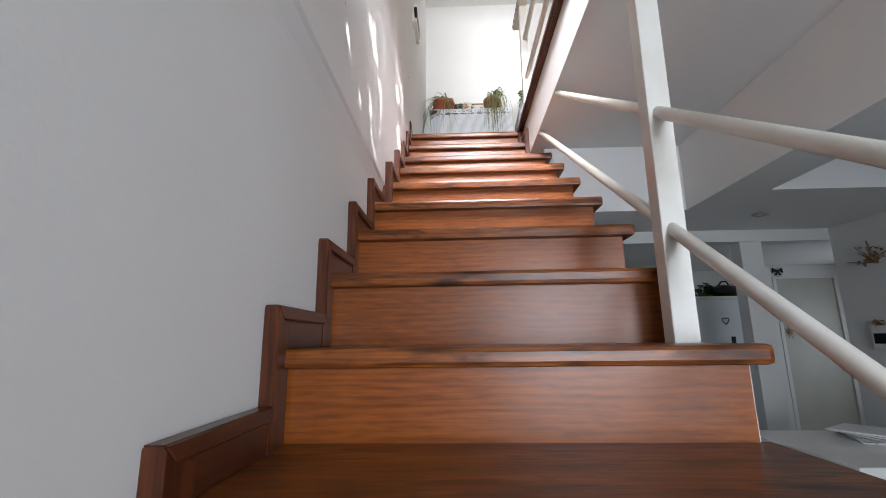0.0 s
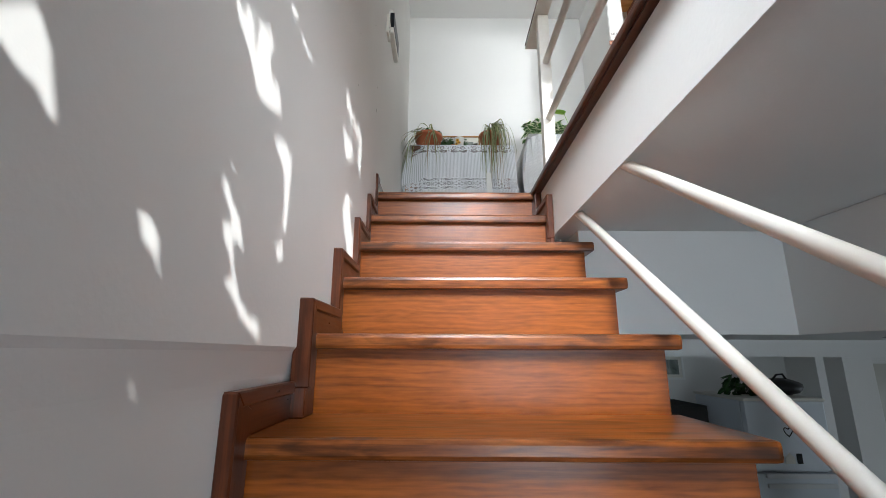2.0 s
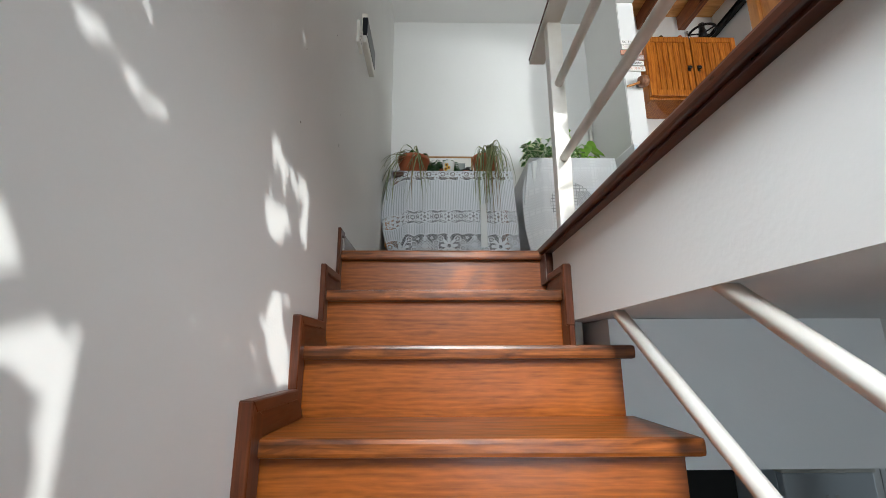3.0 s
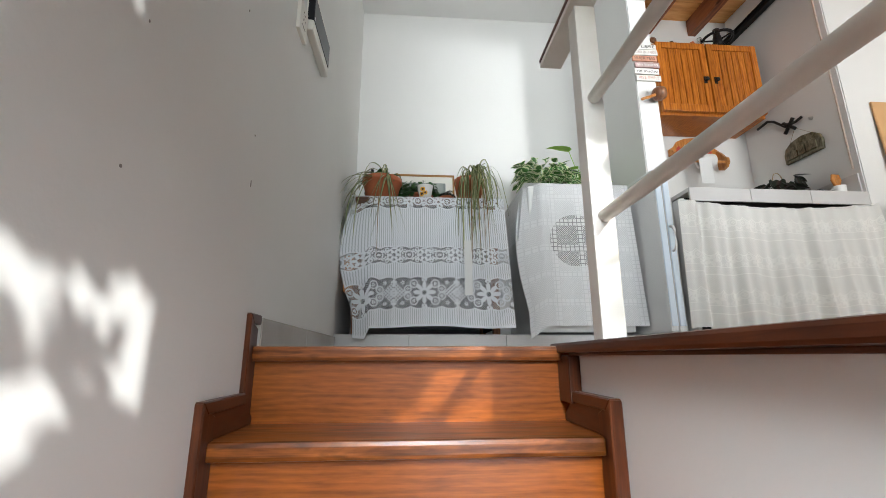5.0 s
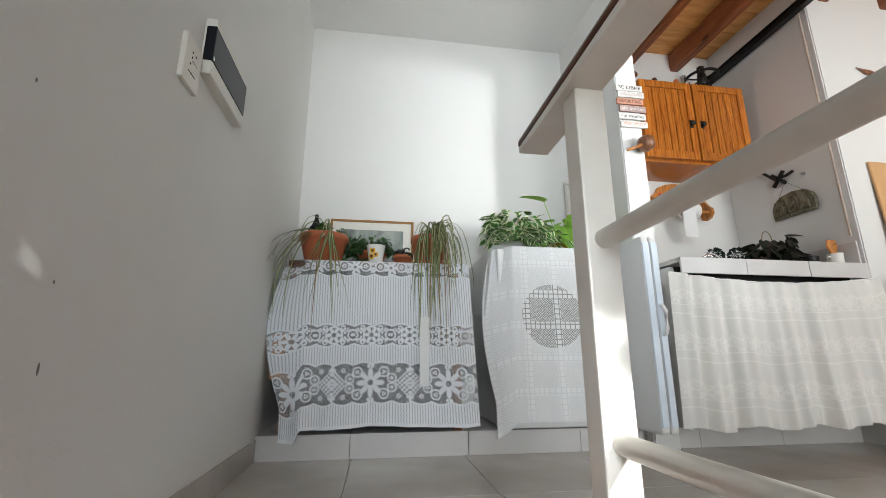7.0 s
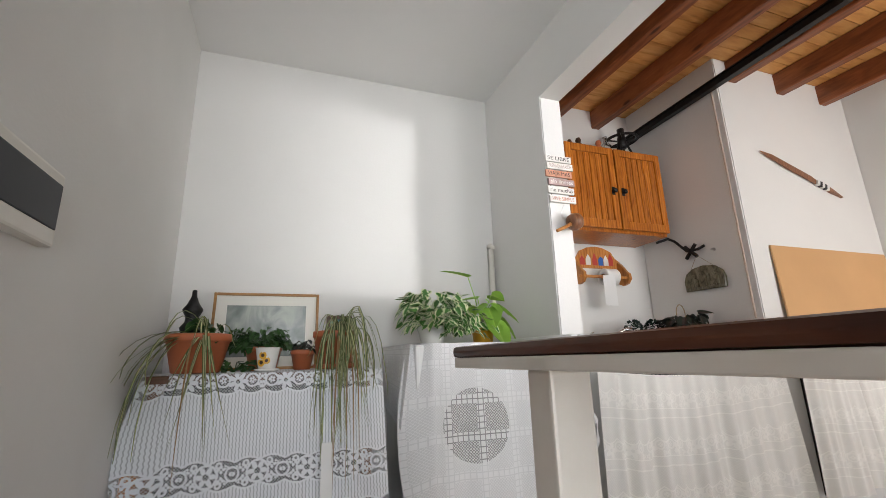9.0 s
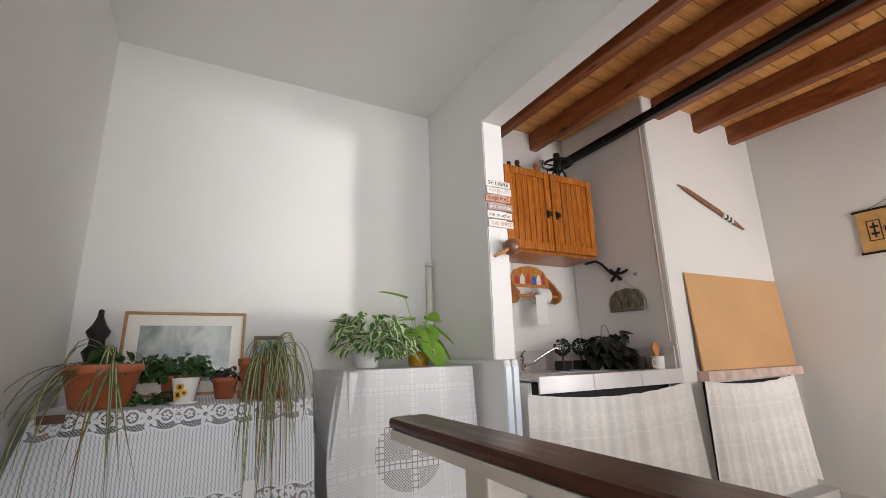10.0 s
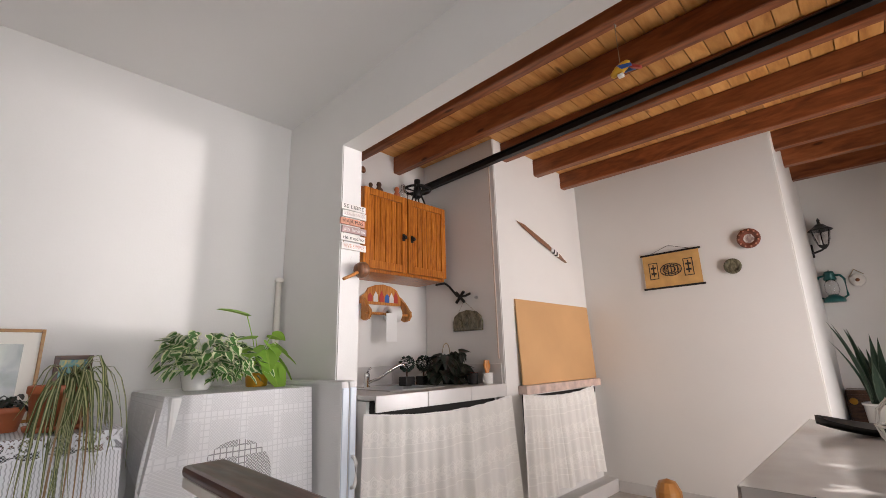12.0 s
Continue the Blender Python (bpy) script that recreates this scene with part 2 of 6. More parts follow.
class Sums:
    """Short hand for chains of math nodes."""

    def __init__(self, tree):
        self.n, self.l = tree.nodes, tree.links

    def f(self, op, a, b=0.0, c=0.0):
        nd = self.n.new("ShaderNodeMath")
        nd.operation = op
        for i, v in enumerate((a, b, c)):
            if isinstance(v, (int, float)):
                nd.inputs[i].default_value = v
            else:
                self.l.new(v, nd.inputs[i])
        return nd.outputs[0]

    def between(self, v, lo, hi):
        return self.f("MULTIPLY", self.f("GREATER_THAN", v, lo), self.f("LESS_THAN", v, hi))


def cloth_material(name, color, kind):
    """Lace or net: white thread with open holes, laid out in metres on the cloth's UV map."""
    m = bpy.data.materials.new(name)
    m.use_nodes = True
    n, l = m.node_tree.nodes, m.node_tree.links
    s = Sums(m.node_tree)
    b, out = n["Principled BSDF"], n["Material Output"]
    uv, sep = n.new("ShaderNodeUVMap"), n.new("ShaderNodeSeparateXYZ")
    uv.uv_map = "cloth"
    l.new(uv.outputs[0], sep.inputs[0])
    x, z = sep.outputs[0], sep.outputs[1]
    nz = n.new("ShaderNodeTexNoise")
    nz.inputs["Scale"].default_value = 30
    l.new(uv.outputs[0], nz.inputs["Vector"])

    def flower(px, pz, size, petals, cx=0.0, cz=0.0, hoop=0.0):
        fx = s.f("SUBTRACT", s.f("PINGPONG", s.f("ADD", x, cx), px), px * 0.5) if px else s.f("SUBTRACT", x, cx)
        fz = s.f("SUBTRACT", s.f("PINGPONG", s.f("ADD", z, cz), pz), pz * 0.5) if pz else s.f("SUBTRACT", z, cz)
        r = s.f("SQRT", s.f("ADD", s.f("MULTIPLY", fx, fx), s.f("MULTIPLY", fz, fz)))
        a = s.f("ARCTAN2", fz, fx)
        lobe = s.f("MULTIPLY_ADD", s.f("COSINE", s.f("MULTIPLY", a, petals)), 0.38 * size, 0.62 * size)
        ring = s.f("LESS_THAN", s.f("ABSOLUTE", s.f("SUBTRACT", r, size * 1.12)), size * hoop)
        return s.f("MAXIMUM", s.f("MULTIPLY", s.f("LESS_THAN", r, lobe), s.f("GREATER_THAN", r, size * 0.16)), ring)

    net = s.f("MAXIMUM", s.f("LESS_THAN", s.f("PINGPONG", s.f("ADD", x, z), 0.006), 0.0012), s.f("LESS_THAN", s.f("PINGPONG", s.f("SUBTRACT", x, z), 0.006), 0.0012))
    def wrap(v, period, start):
        return s.f("SUBTRACT", s.f("FLOORED_MODULO", s.f("SUBTRACT", v, start - period * 0.5), period), period * 0.5)

    def any_of(*v):
        out_ = v[0]
        for w in v[1:]:
            out_ = s.f("MAXIMUM", out_, w)
        return out_

    def radius(fx, fz):
        return s.f("SQRT", s.f("ADD", s.f("MULTIPLY", fx, fx), s.f("MULTIPLY", fz, fz)))

    def hoop(fx, fz, r0, w):
        return s.f("LESS_THAN", s.f("ABSOLUTE", s.f("SUBTRACT", radius(fx, fz), r0)), w)

    def bloom(fx, fz, size, petals, heart_hole=0.2):
        r = radius(fx, fz)
        lobe = s.f("MULTIPLY_ADD", s.f("ABSOLUTE", s.f("COSINE", s.f("MULTIPLY", s.f("ARCTAN2", fz, fx), petals * 0.5))), 0.6 * size, 0.4 * size)
        return s.f("MULTIPLY", s.f("LESS_THAN", r, lobe), s.f("GREATER_THAN", r, heart_hole * size))

    def spread(fx, fz, *spots):
        """Blooms and hoops at offsets: (dx, dz, size, petals or 0 for a hoop)."""
        got = []
        for dx, dz, size, petals in spots:
            ax, az = s.f("SUBTRACT", fx, dx), s.f("SUBTRACT", fz, dz)
            got.append(bloom(ax, az, size, petals) if petals else hoop(ax, az, size, 0.0035))
        return any_of(*got)

    if kind == "stripes":
        P, zw, zm, zt = 0.338, 0.195, 0.402, 0.712
        wx, wz = wrap(x, P, 0.415), s.f("SUBTRACT", z, zw)
        sx = s.f("ABSOLUTE", wx)
        sz = s.f("ABSOLUTE", wz)
        low = any_of(bloom(wx, wz, 0.062, 8), spread(sx, sz, (0.058, 0.046, 0.020, 0), (0.058, 0.046, 0.011, 3), (0.092, 0.020, 0.018, 0), (0.092, 0.020, 0.010, 4), (0.0, 0.070, 0.016, 3), (0.169, 0.058, 0.017, 4), (0.120, 0.055, 0.013, 5)))
        dx = s.f("SUBTRACT", 0.169, sx)
        dia = s.f("LESS_THAN", s.f("ADD", dx, sz), 0.066)
        chk = s.f("GREATER_THAN", s.f("MULTIPLY", s.f("SINE", s.f("MULTIPLY", dx, 330.0)), s.f("SINE", s.f("MULTIPLY", s.f("ADD", sz, 0.005), 330.0))), -0.15)
        low = any_of(low, s.f("MULTIPLY", dia, chk), hoop(dx, sz, 0.014, 0.004))
        mx_, mz = wrap(x, P * 0.5, 0.415), s.f("SUBTRACT", z, zm)
        ax, az = s.f("ABSOLUTE", mx_), s.f("ABSOLUTE", mz)
        mids = any_of(bloom(mx_, mz, 0.034, 6, 0.3), hoop(mx_, mz, 0.036, 0.004), spread(ax, az, (0.048, 0.018, 0.014, 4), (0.085, 0.0, 0.022, 0), (0.085, 0.0, 0.011, 2), (0.064, 0.024, 0.009, 3), (0.040, 0.032, 0.008, 0)))
        tx, tz = wrap(x, P * 0.5, 0.33), s.f("SUBTRACT", z, zt)
        ux = s.f("ABSOLUTE", tx)
        tops = any_of(bloom(tx, tz, 0.036, 7), spread(ux, tz, (0.050, 0.004, 0.022, 0), (0.050, 0.004, 0.013, 5), (0.080, -0.012, 0.014, 4), (0.078, 0.016, 0.012, 3)))
        lace = any_of(low, mids, tops)
        edge = s.f("MULTIPLY", s.f("ABSOLUTE", s.f("SINE", s.f("MULTIPLY", x, 37.2))), 0.013)
        band, rim = 0.0, 0.0
        for zc, half in ((zw, 0.074), (zm, 0.036), (zt, 0.030)):
            reach = s.f("SUBTRACT", s.f("ABSOLUTE", s.f("SUBTRACT", z, zc)), edge)
            band = s.f("MAXIMUM", s.f("LESS_THAN", reach, half), band)
            rim = s.f("MAXIMUM", s.f("LESS_THAN", s.f("ABSOLUTE", s.f("SUBTRACT", reach, half + 0.001)), 0.0035), rim)
        mesh = s.f("MULTIPLY", s.f("MAXIMUM", s.f("LESS_THAN", s.f("PINGPONG", s.f("ADD", x, z), 0.005), 0.0012), s.f("LESS_THAN", s.f("PINGPONG", s.f("SUBTRACT", x, z), 0.005), 0.0012)), 0.8)
        lace = any_of(lace, mesh, rim)
        wob = s.f("MULTIPLY", s.f("SINE", s.f("MULTIPLY", z, 330.0)), 0.0011)
        stripe = s.f("GREATER_THAN", s.f("PINGPONG", s.f("ADD", x, wob), 0.0058), 0.0018)
        solid = s.f("MAXIMUM", s.f("MULTIPLY", band, lace), s.f("MULTIPLY", s.f("SUBTRACT", 1.0, band), stripe))
        hem = s.f("LESS_THAN", s.f("ABSOLUTE", s.f("SUBTRACT", z, 0.017)), 0.012)
        solid = any_of(solid, hem, rim)
        cover = s.f("MAXIMUM", s.f("MULTIPLY", solid, 0.97), s.f("MULTIPLY", s.f("SUBTRACT", 1.0, band), 0.66))
    elif kind == "squares":
        cell = s.f("MAXIMUM", s.f("LESS_THAN", s.f("PINGPONG", x, 0.075), 0.018), s.f("LESS_THAN", s.f("PINGPONG", z, 0.075), 0.018))
        box_ = s.f("MULTIPLY", s.f("GREATER_THAN", s.f("PINGPONG", x, 0.012), 0.0022), s.f("GREATER_THAN", s.f("PINGPONG", z, 0.012), 0.0022))
        fl = s.f("MAXIMUM", flower(0.15, 0.15, 0.040, 4, 0.075, 0.075), net)
        solid = s.f("ADD", s.f("MULTIPLY", cell, box_), s.f("MULTIPLY", s.f("SUBTRACT", 1.0, cell), fl))
        hx, hz = s.f("SUBTRACT", x, 0.277), s.f("SUBTRACT", z, 0.495)
        hole = s.f("LESS_THAN", s.f("ADD", s.f("MULTIPLY", hx, hx), s.f("MULTIPLY", hz, hz)), 0.0225)
        cover = s.f("ADD", s.f("MULTIPLY", s.f("SUBTRACT", 1.0, hole), s.f("MULTIPLY_ADD", solid, 0.05, 0.945)), s.f("MULTIPLY", hole, s.f("MULTIPLY_ADD", solid, 0.50, 0.46)))
    else:
        scal = s.f("MULTIPLY", s.f("ABSOLUTE", s.f("SINE", s.f("MULTIPLY", x, 40.0))), 0.022)
        zs = s.f("FLOORED_MODULO", s.f("ADD", z, scal), 0.21)
        zl = s.f("FLOORED_MODULO", z, 0.21)
        line = any_of(s.f("LESS_THAN", zs, 0.006), s.between(zl, 0.085, 0.091), s.between(zl, 0.128, 0.132))
        px, pz = wrap(x, 0.157, 0.04), wrap(z, 0.21, 0.165)
        sprig = any_of(bloom(px, pz, 0.034, 5), spread(s.f("ABSOLUTE", px), pz, (0.045, 0.016, 0.019, 0), (0.045, 0.016, 0.011, 4), (0.062, -0.020, 0.014, 3)))
        slot = s.f("MULTIPLY", s.f("LESS_THAN", s.f("FLOORED_MODULO", x, 0.042), 0.0035), s.between(zl, 0.052, 0.082))
        solid = s.f("MULTIPLY", any_of(line, s.f("MULTIPLY", sprig, 0.8), s.f("MULTIPLY", net, 0.35)), s.f("SUBTRACT", 1.0, slot))
        cover = s.f("MULTIPLY_ADD", solid, 0.045, 0.95)
    tone = n.new("ShaderNodeMix")
    tone.data_type = "RGBA"
    l.new(s.f("MULTIPLY_ADD", solid, 0.75, s.f("MULTIPLY", nz.outputs[0], 0.25)), tone.inputs["Factor"])
    tone.inputs[6].default_value, tone.inputs[7].default_value = (*[c * (0.93 if kind == "stripes" else 0.91) for c in color], 1), (*color, 1)
    l.new(tone.outputs[2], b.inputs["Base Color"])
    b.inputs["Roughness"].default_value = 0.85
    bp = n.new("ShaderNodeBump")
    bp.inputs["Strength"].default_value, bp.inputs["Distance"].default_value = 0.5, 0.002
    l.new(solid, bp.inputs["Height"])
    l.new(bp.outputs[0], b.inputs["Normal"])
    tr, mx, tl, mx2 = n.new("ShaderNodeBsdfTransparent"), n.new("ShaderNodeMixShader"), n.new("ShaderNodeBsdfTranslucent"), n.new("ShaderNodeMixShader")
    l.new(tone.outputs[2], tl.inputs[0])
    mx2.inputs[0].default_value = 0.08
    l.new(b.outputs[0], mx2.inputs[1])
    l.new(tl.outputs[0], mx2.inputs[2])
    l.new(cover, mx.inputs[0])
    l.new(tr.outputs[0], mx.inputs[1])
    l.new(mx2.outputs[0], mx.inputs[2])
    l.new(mx.outputs[0], out.inputs[0])
    return m


def leaf_material(name, edge, middle, width=0.5, noise_amount=0.0, thin=0.25):
    """Leaf whose middle stripe differs from its edges, by the leaf's own UV map."""
    m = bpy.data.materials.new(name)
    m.use_nodes = True
    n, l = m.node_tree.nodes, m.node_tree.links
    s = Sums(m.node_tree)
    b, out = n["Principled BSDF"], n["Material Output"]
    uv, sep, nz, geo = n.new("ShaderNodeUVMap"), n.new("ShaderNodeSeparateXYZ"), n.new("ShaderNodeTexNoise"), n.new("ShaderNodeNewGeometry")
    uv.uv_map = "leaf"
    l.new(uv.outputs[0], sep.inputs[0])
    tc = n.new("ShaderNodeTexCoord")
    nz.inputs["Scale"].default_value, nz.inputs["Detail"].default_value = 45, 4
    l.new(tc.outputs["Object"], nz.inputs["Vector"])
    off = s.f("ABSOLUTE", s.f("SUBTRACT", sep.outputs[0], 0.5))
    off = s.f("ADD", off, s.f("MULTIPLY", s.f("SUBTRACT", nz.outputs[0], 0.5), noise_amount))
    mix = n.new("ShaderNodeMix")
    mix.data_type = "RGBA"
    l.new(s.f("GREATER_THAN", off, width * 0.5), mix.inputs["Factor"])
    mix.inputs[6].default_value, mix.inputs[7].default_value = (*middle, 1), (*edge, 1)
    hsv = n.new("ShaderNodeHueSaturation")
    l.new(s.f("MULTIPLY_ADD", geo.outputs["Random Per Island"], 0.6, 0.7), hsv.inputs["Value"])
    l.new(mix.outputs[2], hsv.inputs["Color"])
    l.new(hsv.outputs[0], b.inputs["Base Color"])
    b.inputs["Roughness"].default_value = 0.42
    tl, mx = n.new("ShaderNodeBsdfTranslucent"), n.new("ShaderNodeMixShader")
    mx.inputs[0].default_value = thin
    l.new(hsv.outputs[0], tl.inputs[0])
    l.new(b.outputs[0], mx.inputs[1])
    l.new(tl.outputs[0], mx.inputs[2])
    l.new(mx.outputs[0], out.inputs[0])
    return m


def picture_material(name, dark, mid, light, scale=9.0, seed=0.0):
    m = bpy.data.materials.new(name)
    m.use_nodes = True
    n, l = m.node_tree.nodes, m.node_tree.links
    b = n["Principled BSDF"]
    b.inputs["Roughness"].default_value = 0.25
    tc, mp, nz, ramp = n.new("ShaderNodeTexCoord"), n.new("ShaderNodeMapping"), n.new("ShaderNodeTexNoise"), n.new("ShaderNodeValToRGB")
    mp.inputs["Location"].default_value = (seed, seed * 2, seed)
    mp.inputs["Scale"].default_value = (1.0, 1.0, 0.55)
    nz.inputs["Scale"].default_value, nz.inputs["Detail"].default_value, nz.inputs["Distortion"].default_value = scale, 8, 1.0
    l.new(tc.outputs["Object"], mp.inputs[0])
    l.new(mp.outputs[0], nz.inputs["Vector"])
    l.new(nz.outputs[0], ramp.inputs[0])
    e = ramp.color_ramp.elements
    e[0].position, e[0].color, e[1].position, e[1].color = 0.32, (*dark, 1), 0.68, (*light, 1)
    e.new(0.5).color = (*mid, 1)
    l.new(ramp.outputs[0], b.inputs["Base Color"])
    return m


def glass_material(name, tint=(1, 1, 1)):
    m = bpy.data.materials.new(name)
    m.use_nodes = True
    b = m.node_tree.nodes["Principled BSDF"]
    b.inputs["Base Color"].default_value, b.inputs["Roughness"].default_value = (*tint, 1), 0.03
    b.inputs["Transmission Weight"].default_value, b.inputs["IOR"].default_value = 1.0, 1.45
    return m


LACE_STRIPE = cloth_material("striped_lace", (0.90, 0.92, 0.95), "stripes")
LACE_SQUARE = cloth_material("square_lace", (0.94, 0.94, 0.94), "squares")
LACE_CURTAIN = cloth_material("ivory_lace", (0.94, 0.92, 0.87), "scallops")
SPIDER = leaf_material("spider_leaf", (0.10, 0.14, 0.04), (0.47, 0.47, 0.25), 0.46, 0.1)
POTHOS = leaf_material("variegated_leaf", (0.74, 0.77, 0.52), (0.085, 0.22, 0.045), 0.62, 0.6)
LIME = leaf_material("lime_leaf", (0.33, 0.58, 0.08), (0.40, 0.64, 0.10), 0.12, 0.1, 0.4)
DEEP = leaf_material("deep_green_leaf", (0.04, 0.095, 0.026), (0.05, 0.13, 0.032), 0.3, 0.3)
DUSK = leaf_material("dark_leaf", (0.02, 0.028, 0.018), (0.045, 0.03, 0.025), 0.3, 0.4)
SNAKE = leaf_material("snake_leaf", (0.10, 0.15, 0.10), (0.035, 0.075, 0.045), 0.75, 0.5)
STRAW = leaf_material("dry_leaf", (0.30, 0.19, 0.08), (0.34, 0.22, 0.10), 0.3, 0.2)
VINE = leaf_material("vine_leaf", (0.05, 0.10, 0.03), (0.06, 0.12, 0.03), 0.2, 0.1, 0.0)
SOIL = material("soil", (0.05, 0.035, 0.025), 0.95, vary=0.2, scale=30, bump=0.6)
WHITE_GLAZE = material("white_glaze", (0.80, 0.79, 0.75), 0.18, vary=0.02)
YELLOW_POT = material("orange_yellow_pot", (0.72, 0.36, 0.03), 0.4, vary=0.06)
YELLOW = material("sunflower_yellow", (0.75, 0.42, 0.03), 0.4)
BROWN = material("dark_brown", (0.07, 0.035, 0.02), 0.5)
RED_PAINT = material("red_paint", (0.50, 0.06, 0.04), 0.4)
BLUE_PAINT = material("blue_paint", (0.04, 0.13, 0.45), 0.4)
TEAL = material("teal_enamel", (0.008, 0.10, 0.095), 0.3, 0.2, 0.1)
CHROME = material("chrome", (0.62, 0.62, 0.62), 0.12, 1.0, 0.03)
STEEL = material("brushed_steel", (0.55, 0.55, 0.55), 0.3, 1.0, 0.05)
GOLD_FRAME = wood("gilt_oak_frame", (0.24, 0.11, 0.03), (0.36, 0.18, 0.05), (0.44, 0.24, 0.08), "X", 0.35, 0.2)
DARK_FRAME = wood("dark_frame_wood", (0.05, 0.02, 0.01), (0.09, 0.04, 0.02), (0.14, 0.06, 0.03), "X", 0.35, 0.2)
CABLE = material("faint_cable", (0.50, 0.40, 0.32), 0.6)
MAT_BOARD = material("cream_mat_board", (0.74, 0.72, 0.65), 0.8, vary=0.02)
MDF = material("mdf_board", (0.62, 0.36, 0.16), 0.55, vary=0.05, scale=2.0, bump=0.05, bump_scale=200)
PINK_STONE = material("pink_stone", (0.62, 0.47, 0.40), 0.35, vary=0.16, scale=14)
GREY_PLASTIC = material("pale_grey_plastic", (0.70, 0.70, 0.69), 0.45, vary=0.03, bump=0.25, bump_scale=150)
BLUE_WHITE = material("blue_white_plastic", (0.68, 0.76, 0.84), 0.35, vary=0.03)
CERAMIC = picture_material("grey_green_relief", (0.05, 0.045, 0.03), (0.13, 0.115, 0.07), (0.22, 0.20, 0.13), 40)
PAINTING = picture_material("woodland_print", (0.10, 0.12, 0.11), (0.24, 0.27, 0.25), (0.46, 0.48, 0.42), 7)
FLOWERS = picture_material("flower_print", (0.05, 0.12, 0.25), (0.10, 0.28, 0.22), (0.65, 0.45, 0.08), 40)
PARCHMENT = material("parchment", (0.60, 0.35, 0.12), 0.7, vary=0.10, scale=12)
INK = material("black_ink", (0.03, 0.022, 0.018), 0.7)
PAPER = material("white_paper", (0.82, 0.82, 0.80), 0.9, vary=0.02, bump=0.2, bump_scale=90)
SIGN_PINK = material("pink_sign_paint", (0.62, 0.30, 0.20), 0.7, vary=0.1, scale=20)
SIGN_WHITE = material("white_sign_paint", (0.78, 0.75, 0.70), 0.7, vary=0.07, scale=20)
SIGN_MAUVE = material("mauve_sign_paint", (0.45, 0.32, 0.30), 0.7, vary=0.1, scale=20)
TURNED = wood("turned_wood", (0.10, 0.04, 0.02), (0.20, 0.085, 0.04), (0.30, 0.14, 0.07), "Z", 0.3, 0.2, 1.5)
CHAIR_WOOD = wood("honey_chair_wood", (0.34, 0.12, 0.025), (0.50, 0.20, 0.045), (0.60, 0.27, 0.075), "Z", 0.3, 0.3, 1.2)
ROPE = material("jute_string", (0.34, 0.26, 0.16), 0.9)
OILCLOTH = material("grey_oilcloth", (0.55, 0.53, 0.50), 0.16, vary=0.05, scale=5)
# near-black colour for the shade seen through the lace holes
LACE_BACKING = material("lace_shade_backing", (0.02, 0.023, 0.03), 0.6, vary=0.1)
GLASS = glass_material("clear_glass")
FRIDGE = material("fridge_enamel", (0.70, 0.73, 0.76), 0.35, vary=0.02)
TOPIARY = material("dark_topiary", (0.012, 0.035, 0.024), 0.7, vary=0.4, scale=60, bump=1.0, bump_scale=120)
PLATE_RED = material("red_brown_plate", (0.20, 0.06, 0.035), 0.35, vary=0.25, scale=30)
PLATE_ART = picture_material("painted_plate", (0.08, 0.05, 0.10), (0.35, 0.25, 0.22), (0.80, 0.76, 0.70), 26)
# ---- the place ----
FLOOR, SLAB0, PLAT = 2.838, 2.553, 2.940          # upper floor, its underside, the plinth's top
BACK, EAST, EEND, FAR, SOUTH = 4.755, 4.295, 2.44, 5.65, 0.65
RISE, TREADS = 0.19, {}
for k in range(-5, 10):                            # nosing of each step: y, z
    TREADS[k] = (0.805 + (k - 1) * 0.2835 if k < 8 else (2.755 if k == 8 else 2.972), 2.85 - (9 - k) * RISE)

TREADS[0] = (TREADS[0][0], TREADS[0][1] + 0.014)

# walls
bm = bmesh.new()
prism(bm, [(-0.25, -0.1), (-0.003, -0.1), (-0.003, 1.975), (-0.001, 1.995), (0.012, 2.046), (0.020, 2.056), (0.010, 5.9), (-0.25, 5.9)], "Y", -3.2, BACK + 0.2)
setting("wall_west", bm, PAINT, "white painted stairwell wall with a proud upper part", "wall")
setting("wall_north", slab(0.0, 6.0, BACK, BACK + 0.2, SLAB0, 5.9), PAINT, "white painted rear wall of the upper room", "wall")
bm = bmesh.new()
prism(bm, [(1.785, BACK), (1.812, 4.132), (1.945, 4.132), (1.945, BACK)], "Z", FLOOR - 0.01, 5.13)
prism(bm, [(1.785, BACK), (1.812, 4.132), (1.822, 3.0), (1.83, SOUTH), (1.945, SOUTH), (1.945, BACK)], "Z", 5.13, 5.9)
bmesh.ops.bevel(bm, geom=[e for e in bm.edges if abs(e.calc_length() - 2.302) < 0.02 or abs(e.calc_length() - 0.133) < 0.002], offset=0.006, segments=2, affect="EDGES")
setting("wall_partition", bm, PAINT, "white partition stub with a beam over the opening", "wall")
bm = slab(3.025, EAST, 3.978, BACK, FLOOR - 0.01, 5.75)
bmesh.ops.bevel(bm, geom=[e for e in bm.edges if e.calc_length() > 2.5], offset=0.006, segments=2, affect="EDGES")
setting("wall_chimney_breast", bm, PAINT, "white painted chimney breast beside the sink", "wall")
bm = slab(EAST, FAR + 0.2, EEND, BACK, FLOOR - 0.01, 5.75)
bmesh.ops.bevel(bm, geom=[e for e in bm.edges if e.calc_length() > 2.5], offset=0.008, segments=2, affect="EDGES")
setting("wall_east", bm, PAINT, "white painted wall with hangings", "wall")


